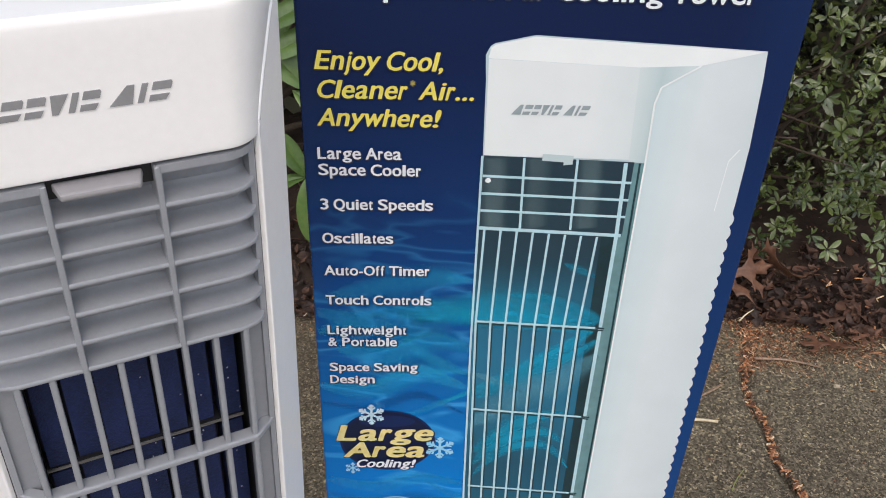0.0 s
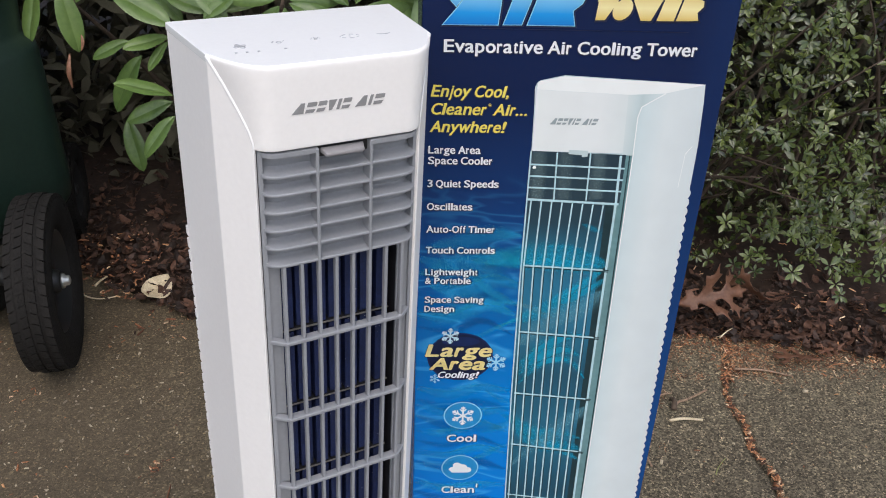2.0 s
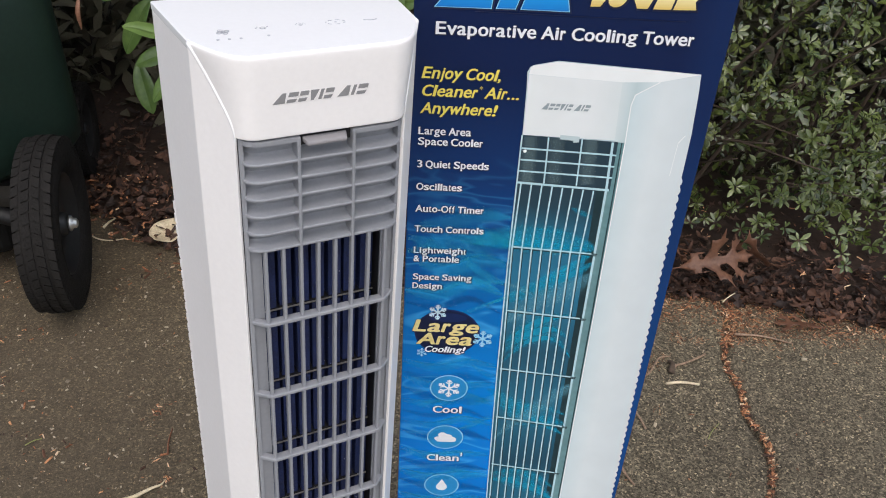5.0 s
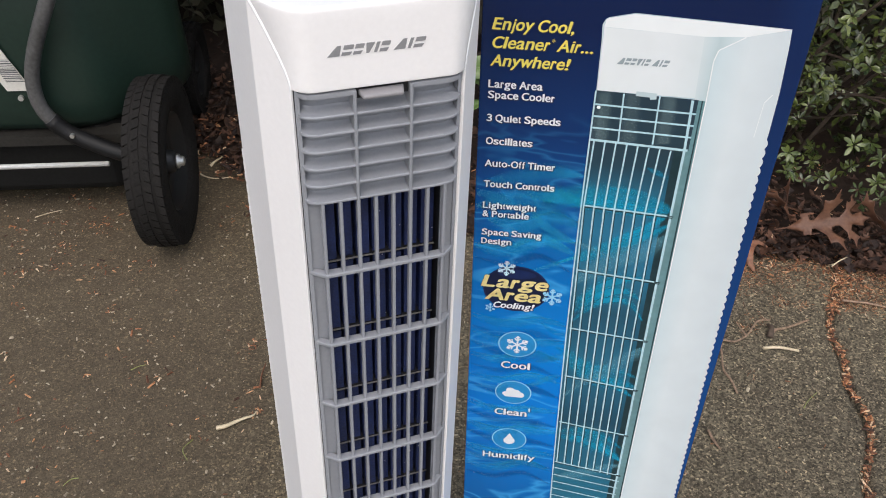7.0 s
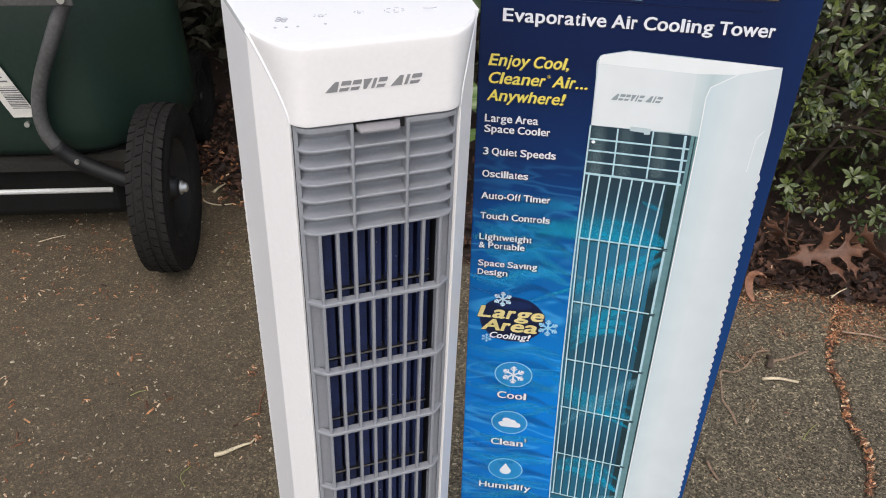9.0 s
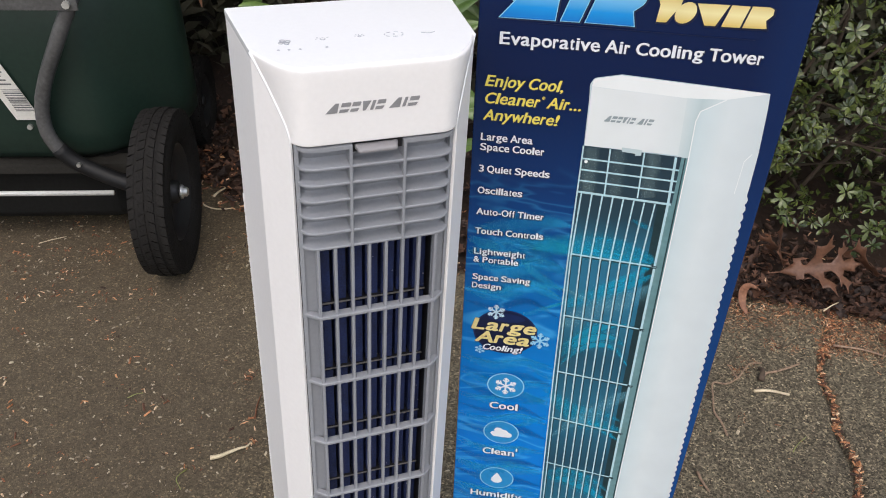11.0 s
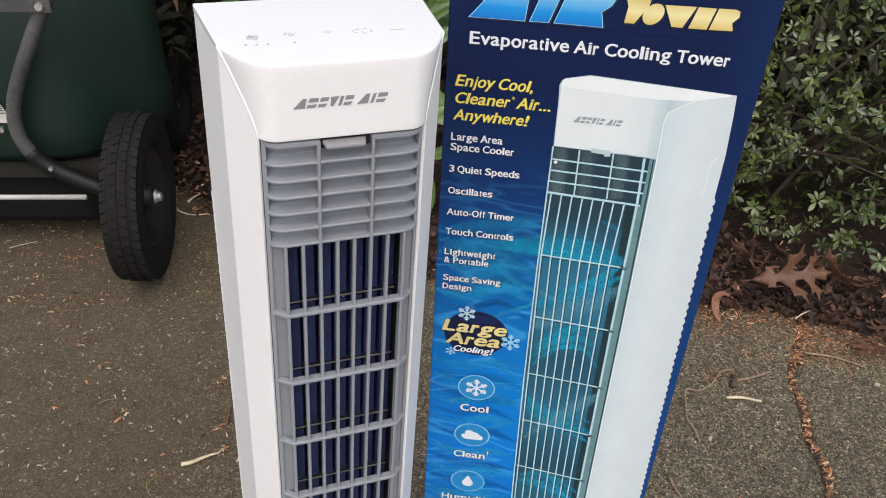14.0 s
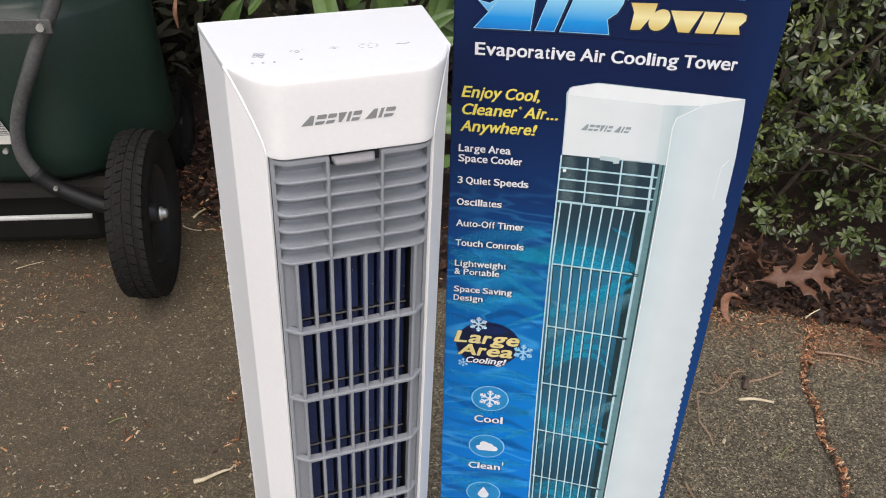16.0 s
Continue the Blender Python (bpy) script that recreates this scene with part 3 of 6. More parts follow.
for sgn in (-1, 1):
    pts = [(sgn * (EDGE[0] + f * (RIDGE[0] - EDGE[0]) - 0.0004), EDGE[1] + f * (RIDGE[1] - EDGE[1]) + 0.0007, w - 0.0001) for f, w in SLANT]
    pts = [(sgn * 0.0482, 0.0090, 0.8030), (sgn * 0.0486, 0.0080, 0.8090)] + pts
    part("edge_bead", tube_bm(smooth_path(pts, 4), 0.0008, 12, 0.0014), WHITE_TOP, cooler, smooth=True)


def front_curve(w, n_side=9):
    """The plan outline of the front panel at a height, left to right."""
    f = 1.0
    for (f0, w0), (f1, w1) in zip(SLANT, SLANT[1:]):
        if w <= w1:
            f = f0 + (f1 - f0) * max(0.0, (w - w0) / (w1 - w0))
            break
    pu, pv = EDGE[0] + f * (RIDGE[0] - EDGE[0]) - 0.0001, EDGE[1] + f * (RIDGE[1] - EDGE[1]) + 0.0002
    u0 = 0.0375
    side = []
    am = 0.75
    for i in range(n_side + 1):
        a = am * i / n_side
        side.append((u0 + (pu - u0) * math.sin(a) / math.sin(am), pv * (1 - math.cos(a)) / (1 - math.cos(am))))
    return [(-u, v) for u, v in side[::-1]] + side


def front_panel():
    bm = bmesh.new()
    rows = []
    rim = [(0.8558, 0.0002), (0.8564, 0.0005), (0.8568, 0.0010), (TOP + 0.0001, 0.0018)]
    levels = [(0.8110, 0.0005), (0.8113, 0.0001), (0.8116, 0.0)] + [(w, 0.0) for _, w in SLANT[:-1]] + [(0.8500, 0.0), (0.8545, 0.0)] + rim
    for w, inset in levels:
        rows.append([bm.verts.new((u * (1 - inset * 6), v + inset, w)) for u, v in front_curve(w)])
    for a, b in zip(rows, rows[1:]):
        for i in range(len(a) - 1):
            bm.faces.new((a[i], a[i + 1], b[i + 1], b[i]))
    lip = [[bm.verts.new((u * 0.99, v + d, 0.8110)) for u, v in front_curve(0.8110)] for d in (0.0005, 0.006)]
    for i in range(len(lip[0]) - 1):
        bm.faces.new((lip[0][i], lip[1][i], lip[1][i + 1], lip[0][i + 1]))
    return bm


part("front_panel", front_panel(), WHITE, cooler, smooth=True)


def top_panel():
    outline = [(u * 0.990, v + 0.0016) for u, v in front_curve(TOP)]
    outline += [(0.0645, 0.0295), (0.0687, 0.0925), (0.0680, 0.0934), (-0.0698, 0.0934), (-0.0705, 0.0925), (-0.0645, 0.0295)]
    return prism_bm(outline, TOP - 0.004, TOP + 0.0003)


bevelled(part("control_panel_top", top_panel(), WHITE_TOP, cooler, "glossy white top with faint touch symbols"), 0.0008, 2, 30)


def back_cover():
    """Ribbed back that stands a little proud at the rear corners."""
    bm = bmesh.new()
    z = 0.03
    while z < 0.72:
        v = add_box(bm, -0.0705, 0.0687, 0.0905, 0.0962, z, z + 0.0060)
        z += 0.0092
    return bm


part("vent_ribs", back_cover(), WHITE, cooler)
part("back_panel", prism_bm([(-0.0690, 0.0880), (0.0672, 0.0880), (0.0672, 0.0926), (-0.0690, 0.0926)], 0.005, 0.8530), WHITE, cooler)
bevelled(part("base", prism_bm([(-0.056, -0.004), (0.056, -0.004), (0.075, 0.020), (0.078, 0.085), (0.066, 0.104), (-0.066, 0.104), (-0.078, 0.085), (-0.075, 0.020)], 0.0, 0.022), WHITE, cooler), 0.003)
bevelled(part("lower_front", prism_bm([(-0.0487, 0.0068), (-0.037, 0.0), (0.037, 0.0), (0.0487, 0.0068), (0.0487, 0.02), (-0.0487, 0.02)], 0.018, 0.318), WHITE, cooler), 0.0015)

# grille
grille = part("front_grille", sweep_bm([(-0.0471, 0.0076), (-0.0466, 0.0070), (-0.0448, 0.0066)], [(0, 0.318), (0.022, 0.318), (0.022, G_TOP), (0, G_TOP)]), GREY, cooler, "grey moulded grille")
part("frame_side", sweep_bm([(0.0448, 0.0066), (0.0466, 0.0070), (0.0471, 0.0076)], [(0, 0.318), (0.022, 0.318), (0.022, G_TOP), (0, G_TOP)]), GREY, grille)
# black strips put in for the shadow line between grille and shell
for sgn in (-1, 1):
    part("frame_gap", box_bm(min(sgn * 0.0470, sgn * 0.0490), max(sgn * 0.0470, sgn * 0.0490), 0.0086, 0.0200, 0.318, G_TOP), BLACK, grille)


def rounded(inset=0.0, n_side=5):
    side = []
    for i in range(n_side + 1):
        a = math.pi / 2 * i / n_side
        side.append((0.0350 + (0.0460 - inset - 0.0350) * math.sin(a), 0.0072 * (1 - math.cos(a))))
    return [(-u, v) for u, v in side[::-1]] + side


def lip_profile(w, t=0.0018, depth=0.0098):
    """A louver: a rounded front lip and a ledge behind it that rises a little."""
    return [(0.0003, w), (0.0, w + t * 0.3), (0.0, w + t * 0.7), (0.0004, w + t), (0.0040, w + t + 0.0003), (0.0075, w + t + 0.0008), (0.0090, w + t + 0.0016), (depth, w + t + 0.0030),
            (depth + 0.0008, w + t + 0.0030), (depth + 0.0008, w + t - 0.0008), (0.0040, w)]


def louver_wall(w, top):
    part("louver_wall", sweep_bm(rounded(0.0002), [(0.0094, w + 0.0020), (0.0094, top), (0.0106, top), (0.0106, w + 0.0020)]), GREY, grille, smooth=True)


for base in (0.7948, 0.7840, 0.7730, 0.7618, 0.7505, 0.7394):
    eased(part("louver", sweep_bm(rounded(), lip_profile(base)), GREY, grille, smooth=True))
    louver_wall(base, base + (0.0124 if base > 0.79 else 0.0112))
for sgn, (a, b) in ((-1, (0, 1)), (1, (0, 1))):
    pth = [p for p in rounded() if (p[0] < -0.0150 if sgn < 0 else p[0] > 0.0150)]
    pth = pth + [(-0.0160, 0)] if sgn < 0 else [(0.0155, 0)] + pth
    part("top_rail", sweep_bm(pth, [(0, 0.8072), (0, 0.8098), (0.008, 0.8098), (0.008, 0.8072)]), GREY, grille)
for u in (-0.0161, 0.0156):
    bevelled(part("divider", box_bm(u - 0.0010, u + 0.0010, -0.0003, 0.010, 0.7394, 0.8096), GREY, grille), 0.0004, 1)
# dark sheet standing in for the shaded interior behind the louvers
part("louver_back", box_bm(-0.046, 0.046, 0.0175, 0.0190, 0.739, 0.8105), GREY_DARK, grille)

# black slab in place of the shadow round the release tab
part("tab_recess", box_bm(-0.0150, 0.0146, 0.0040, 0.0060, 0.8030, 0.8110), BLACK, grille)
tab = prism_bm([(-0.0138, 0.003), (-0.0122, -0.0030), (0.0102, -0.0030), (0.0118, 0.003)], [0.8058, 0.8050, 0.8050, 0.8058], [0.8090, 0.8072, 0.8072, 0.8090])
bevelled(part("release_tab", tab, GREY_LIGHT, grille, "lighter grey release tab"), 0.0008)

BAR_U = [-0.0371 + 0.01063 * i for i in range(8)]
LEVELS = [0.6858 - 0.0592 * i for i in range(6)]
for i, u in enumerate(BAR_U):
    bevelled(part("vertical_bar", box_bm(u - 0.0011, u + 0.0011, 0.0004, 0.0046, 0.385, 0.7405), GREY, grille), 0.0007, 2)
chamfer = [(-0.0463, 0.0070), (-0.0380, 0.0), (0.0382, 0.0), (0.0463, 0.0070)]
for w in LEVELS:
    bevelled(part("crossbar", sweep_bm(chamfer, [(-0.0004, w - 0.0014), (-0.0004, w + 0.0014), (0.0056, w + 0.0014), (0.0056, w - 0.0014)]), GREY, grille), 0.0007, 2)
for k in range(5):
    eased(part("louver", sweep_bm(chamfer, lip_profile(0.378 - 0.0118 * k)), GREY, grille, smooth=True))
    louver_wall(0.378 - 0.0118 * k, 0.3902 - 0.0118 * k)
for sgn in (-1, 1):
    part("grille_cheek", box_bm(min(sgn * 0.0462, sgn * 0.0374), max(sgn * 0.0462, sgn * 0.0374), 0.0085, 0.0100, 0.385, 0.7405), GREY, grille)

# black plates added inside both ends to keep the end cells black
for sgn in (-1, 1):
    part("duct_wall", box_bm(min(sgn * 0.0388, sgn * 0.0396), max(sgn * 0.0388, sgn * 0.0396), 0.0102, 0.0310, 0.372, 0.7385), BLACK, grille)

# cooling pad behind the grille
pad = part("cooling_pad", box_bm(-0.0370, 0.0370, 0.0290, 0.0310, 0.37, 0.745), BLACK, cooler, "black tray with navy fins")
for k, (top_w, low_w) in enumerate(zip([0.742] + LEVELS[:-1], LEVELS)):
    part("pad_shelf", box_bm(-0.0366, 0.0372, 0.0190, 0.0288, low_w - 0.0045, low_w - 0.0030), BLACK, pad)
    part("pad_wire", box_bm(-0.0366, 0.0372, 0.0176, 0.0184, low_w - 0.0036, low_w - 0.0028), WIRE, pad)
    for i in range(7):
        u = -0.0312 + 0.01063 * i
        part("pad_fin", box_bm(u - 0.0041, u + 0.0041, 0.0190 + 0.0012 * (i % 2), 0.0285, low_w - 0.0024, top_w - 0.006), FIN, pad)

# small pale specks scattered over the right-hand fins
rng_w = random.Random(3)
dv, df = [], []
for k in range(70):
    u = rng_w.choice((0.0003, 0.0109, 0.0215, 0.0321)) + rng_w.uniform(-0.0044, 0.0044)
    w, r = rng_w.uniform(0.40, 0.735), rng_w.uniform(0.00018, 0.00042)
    o = len(dv)
    dv += [(u - r, 0.0187, w - r), (u + r, 0.0187, w - r), (u + r, 0.0187, w + r), (u - r, 0.0187, w + r), (u, 0.0182, w)]
    df += [(o, o + 1, o + 4), (o + 1, o + 2, o + 4), (o + 2, o + 3, o + 4), (o + 3, o, o + 4)]
part_mesh("dust_specks", data_mesh("dust_specks", dv, df, ICON), ICON, pad)["kind"] = "stuff"

# brand mark: plain slanted shapes in grey
def mark_shapes(chars, z0, z1, lean):
    """A row of plain slanted shapes (kind, start, end): wedge, plate in two halves, funnel or bar."""
    h, out = (z1 - z0) * lean, []
    def at(x, f):
        return x + h * f, z0 + (z1 - z0) * f
    for kind, a, b in chars:
        w = b - a
        if kind == "wedge":
            out.append([at(a, 0), at(b, 0), at(b - 0.12 * w, 1), at(a + 0.55 * w, 1)])
        elif kind == "plate":
            out.append([at(a, 0), at(b - 0.12 * w, 0), at(b, 0.32), at(a, 0.32)])
            out.append([at(a, 0.58), at(b, 0.58), at(b, 0.90), at(b - 0.08 * w, 1), at(a, 1)])
        elif kind == "funnel":
            out.append([at(a + 0.34 * w, 0), at(a + 0.68 * w, 0), at(b, 1), at(a, 1)])
        else:
            out.append([at(a, 0), at(b, 0), at(b, 1), at(a, 1)])
    return out


def thin_plate(pts, y, h=0.0003):
    bm = bmesh.new()
    a = [bm.verts.new((x, y, z)) for x, z in pts]
    b = [bm.verts.new((x, y - h, z)) for x, z in pts]
    for i in range(len(pts)):
        j = (i + 1) % len(pts)
        bm.faces.new((a[i], a[j], b[j], b[i]))
    bm.faces.new(b)
    bm.faces.new(a[::-1])
    return bm


MARK_ROW = (("wedge", -0.0300, -0.0236), ("plate", -0.0226, -0.0174), ("plate", -0.0164, -0.0118), ("funnel", -0.0110, -0.0064), ("bar", -0.0053, -0.0036), ("plate", -0.0024, 0.0022),
            ("wedge", 0.0054, 0.0116), ("bar", 0.0129, 0.0146), ("plate", 0.0160, 0.0214))
mark = None
for pts in mark_shapes(MARK_ROW, 0.8306, 0.8362, 0.35):
    if mark is None:
        mark = part("brand_mark", thin_plate(pts, -0.0001), GREY_PRINT, cooler, "row of slanted grey printed shapes")
    else:
        part("mark_shape", thin_plate(pts, -0.0001), GREY_PRINT, mark)


def disc_bm(x, y, z, r, n=20, h=0.0003, axis='z', r2=None):
    """A thin disc, or a ring if r2 is given, standing out along -y or up."""
    bm = bmesh.new()
    def at(q, rr, o):
        if axis == 'z':
            return (x + rr * math.cos(q), y + rr * math.sin(q), z + o)
        return (x + rr * math.cos(q), y - o, z + rr * math.sin(q))
    qs = [2 * math.pi * k / n for k in range(n)]
    o1 = [bm.verts.new(at(q, r, h)) for q in qs]
    o0 = [bm.verts.new(at(q, r, 0)) for q in qs]
    for i in range(n):
        j = (i + 1) % n
        bm.faces.new((o0[i], o0[j], o1[j], o1[i]))
    if r2 is None:
        bm.faces.new(o1)
    else:
        i1 = [bm.verts.new(at(q, r2, h)) for q in qs]
        for i in range(n):
            j = (i + 1) % n
            bm.faces.new((o1[i], o1[j], i1[j], i1[i]))
    return bm


ZT = TOP + 0.0003
for u, v in ((-0.0493, 0.0267), (-0.0436, 0.0263), (-0.0376, 0.0258), (-0.0229, 0.0260)):
    part("indicator_dot", disc_bm(u, v, ZT, 0.0008, 10), ICON, cooler)
for k, (u, v) in enumerate(((-0.0444, 0.0366), (-0.0230, 0.0372), (-0.0020, 0.0370), (0.0177, 0.0363), (0.0379, 0.0342))):
    if k == 0:
        sym = part("touch_symbol", disc_bm(u, v, ZT, 0.0008, 10), ICON, cooler)
        for i in range(4):
            a = i * math.pi / 2 + 0.4
            part("symbol_blade", disc_bm(u + 0.0023 * math.cos(a), v + 0.0023 * math.sin(a), ZT, 0.0015, 12, r2=0.0010), ICON, sym)
    elif k == 4:
        part("touch_symbol", sweep_bm([(u - 0.004, v + 0.001), (u - 0.001, v), (u + 0.002, v), (u + 0.004, v + 0.001)], [(0, ZT), (0, ZT + 0.0003), (0.0006, ZT + 0.0003), (0.0006, ZT)]), ICON, cooler)
    elif k == 3:
        sym = part("touch_symbol", disc_bm(u, v, ZT, 0.0006, 10), ICON, cooler)
        for i in range(7):
            a = 2 * math.pi * (i + 0.3) / 7
            part("symbol_dash", tube_bm([(u + 0.0055 * math.cos(a + q), v + 0.0032 * math.sin(a + q), ZT) for q in (-0.25, 0, 0.25)], 0.00035, 5), ICON, sym)
    elif k == 1:
        sym = part("touch_symbol", disc_bm(u, v, ZT, 0.0016, 14, r2=0.0011), ICON, cooler)
        for dx_, dy_ in ((-0.0030, 0.0004), (-0.0022, 0.0018), (0.0026, 0.0016)):
            part("symbol_dash", tube_bm([(u + dx_, v + dy_, ZT), (u + dx_ * 1.35, v + dy_ * 1.3, ZT)], 0.0003, 5), ICON, sym)
    else:
        sym = part("touch_symbol", disc_bm(u, v, ZT, 0.0011, 12, r2=0.0007), ICON, cooler)
        for dx_, dy_ in ((-0.0022, 0.0006), (0.0022, 0.0006), (0.0000, 0.0024), (-0.0014, 0.0020), (0.0016, 0.0018)):
            part("symbol_dash", tube_bm([(u + dx_, v + dy_, ZT), (u + dx_ * 1.3, v + dy_ * 1.3, ZT)], 0.0003, 5), ICON, sym)

# ---- the carton ----
CX, CY = 0.082, 0.475
carton = new("carton")
carton.location = (CX, CY, 0)
tagged(carton, "tall blue printed cardboard carton standing on the asphalt", "carton")
FX0, FX1, FY, CTOP = -0.0205 - CX, 0.1835 - CX, 0.400 - CY, 0.945


def carton_body():
    bm = box_bm(FX0, FX1, FY, -FY, 0.0, CTOP)
    return bm


body = bevelled(part("box_body", carton_body(), CARTON, carton), 0.0014, 2)
part("top_flap", box_bm(FX0 + 0.002, FX1 - 0.002, FY + 0.002, -0.001, CTOP + 0.0003, CTOP + 0.003), CARTON_SIDE, carton)
part("top_flap", box_bm(FX0 + 0.002, FX1 - 0.002, 0.001, -FY - 0.002, CTOP + 0.0003, CTOP + 0.003), CARTON_SIDE, carton)

LAY = 0.00022


def flat(name, pts, mat_, layer, parent=carton, label=""):
    """A printed patch on the carton's front: outline of (x, z) in the room, on an ink layer."""
    bm = bmesh.new()
    vs = [bm.verts.new((x - CX, FY - LAY * layer, z)) for x, z in pts]
    bm.faces.new(vs)
    bm.normal_update()
    if bm.faces[:][0].normal.y > 0:
        bmesh.ops.reverse_faces(bm, faces=bm.faces[:])
    me = bpy.data.meshes.new(name)
    bm.to_mesh(me)
    bm.free()
    return part_mesh(name, me, mat_, parent, label)


ADVANCE = {" ": 278, "!": 333, "&": 722, "*": 389, ",": 278, "-": 333, ".": 278, "3": 556, "I": 278, "i": 278, "j": 278, "l": 278, "f": 333, "t": 333, "r": 389,
           "E": 667, "S": 667, "P": 667, "T": 611, "L": 611, "O": 778, "Q": 778, "m": 889, "w": 778, "a": 556, "c": 556, "e": 556, "s": 556, "v": 556, "x": 556, "y": 556, "k": 556, "z": 500}
SLANTED_SIDES, ROUND_SIDES = "AvwyTx*", "acdegoqsCOQS3"
GLYPHS = {}


def glyph(ch):
    """One character of the built-in font: its points, faces and ink limits."""
    if ch not in GLYPHS:
        cu = bpy.data.curves.new("glyph", 'FONT')
        cu.body, cu.size, cu.resolution_u = ch, 1.0, 3
        tmp = bpy.data.objects.new("glyph", cu)
        scene.collection.objects.link(tmp)
        bpy.context.view_layer.update()
        me = bpy.data.meshes.new_from_object(tmp.evaluated_get(bpy.context.evaluated_depsgraph_get()))
        bpy.data.objects.remove(tmp)
        bpy.data.curves.remove(cu)
        GLYPHS[ch] = np.array([v.co[:2] for v in me.vertices]), [tuple(p.vertices) for p in me.polygons]
        bpy.data.meshes.remove(me)
    return GLYPHS[ch]


def glyph_height(ch, y):
    """Heights as shares of a capital, with the tall small letters of a bold grotesque."""
    if y < 0:
        return y / 0.682 * 0.88
    if not ch.islower():
        return y / 0.682
    return y / 0.449 * 0.725 if y < 0.449 else 0.725 + (y - 0.449) / 0.233 * 0.275


def lettering(name, body_text, x0, z0, width, cap, mat_, layer=3, lean=0.0, bold=0.0, parent=carton, label=""):
    """Printed words: left end, base line, width and height of a capital. bold: how far the strokes are thickened."""
    pts, faces, pen = [], [], 0.0
    for ch in body_text:
        step = ADVANCE.get(ch, 722 if ch.isupper() else 611) / 1000
        if ch != " ":
            co, fs = glyph(ch)
            side = 0.012 if ch in SLANTED_SIDES else 0.042 if ch in ROUND_SIDES else 0.068
            lo, hi = co[:, 0].min(), co[:, 0].max()
            o = len(pts)
            pts += [(pen + side + (x - lo) / (hi - lo) * (step - 2 * side), glyph_height(ch, y)) for x, y in co]
            faces += [tuple(q + o for q in f) for f in fs]
        pen += step
    xs = [x for x, _ in pts]
    lo, hi = min(xs), max(xs)
    sx = (width - 2 * bold - lean * cap * 0.8) / (hi - lo)
    verts, all_faces = [], []
    shifts = [(0, 0), (-bold, 0), (bold, 0), (0, bold * 0.6), (0, -bold * 0.6), (-bold * 0.7, bold * 0.42), (bold * 0.7, bold * 0.42), (-bold * 0.7, -bold * 0.42), (bold * 0.7, -bold * 0.42)]
    for i, (dx, dz) in enumerate(shifts):
        o = len(verts)
        verts += [((x - lo) * sx + x0 + bold - CX + dx + lean * y * cap, FY - LAY * (layer - 0.03 * i), y * cap + z0 + dz) for x, y in pts]
        all_faces += [tuple(q + o for q in f) for f in faces]
    return part_mesh(name, data_mesh(name, verts, all_faces, mat_), mat_, parent, label)


def words(*a, **k):
    """Words with their dark printed outline behind them."""
    name, text_, x0, z0, width, cap, mat_ = a
    ob = lettering(*a, **k)
    k2 = dict(k)
    k2["layer"] = k.get("layer", 3) - 0.9
    k2["bold"] = k.get("bold", 0) + 0.00055
    k2["parent"] = ob if k.get("parent") is None else k["parent"]
    lettering("printed_shadow", text_, x0 - 0.0004, z0 - 0.0004, width + 0.0011, cap, INK_DARK, **k2)
    return ob


words("caption", "Enjoy Cool,", -0.0138, 0.7957, 0.0535, 0.0079, INK_YELLOW, lean=0.22, bold=0.00026)
words("caption", "Cleaner", -0.0138, 0.7830, 0.0383, 0.0079, INK_YELLOW, lean=0.22, bold=0.00026)
words("caption", "*", 0.0252, 0.7873, 0.0020, 0.0040, INK_YELLOW)
words("caption", "Air...", 0.0285, 0.7830, 0.0245, 0.0079, INK_YELLOW, lean=0.22, bold=0.00026)
words("caption", "Anywhere!", -0.0138, 0.7703, 0.0523, 0.0079, INK_YELLOW, lean=0.22, bold=0.00026)
for text_, z0, w in (("Large Area", 0.7543, 0.0362), ("Space Cooler", 0.7462, 0.0447), ("3 Quiet Speeds", 0.7284, 0.0505), ("Oscillates", 0.7100, 0.0327),
                     ("Auto-Off Timer", 0.6915, 0.0497), ("Touch Controls", 0.6738, 0.0512), ("Lightweight", 0.6548, 0.0391), ("& Portable", 0.6470, 0.0345),
                     ("Space Saving", 0.6299, 0.0452), ("Design", 0.6213, 0.0230)):
    words("caption", text_, -0.0144, z0, w, 0.0055, INK_WHITE, bold=0.00020)
words("caption", "Evaporative Air Cooling Tower", -0.0060, 0.8262, 0.1660, 0.0082, INK_WHITE, bold=0.00028)
for text_, x0, z0, w in (("Cool", 0.0072, 0.4874, 0.0250), ("Clean", 0.0045, 0.4268, 0.0290), ("*", 0.0345, 0.4300, 0.0018), ("Humidify", -0.0038, 0.3650, 0.0490)):
    words("caption", text_, x0, z0, w, 0.0078, INK_WHITE, bold=0.00030)


# brand block at the head of the carton: plain slanted shapes, blue and gold, each on a pale rim and a dark one
def swollen(pts, d):
    """The outline pushed outwards by d."""
    n = len(pts)
    area = sum(pts[i][0] * pts[(i + 1) % n][1] - pts[(i + 1) % n][0] * pts[i][1] for i in range(n))
    turn = 1 if area > 0 else -1
    out = []
    for i in range(n):
        p, a, b = Vector(pts[i]), Vector(pts[i - 1]), Vector(pts[(i + 1) % n])
        u, v = (p - a).normalized(), (b - p).normalized()
        m = Vector((u.y + v.y, -u.x - v.x)) * turn
        m = m.normalized() * d / max(0.5, m.length / 2)
        out.append((p.x + m.x, p.y + m.y))
    return out


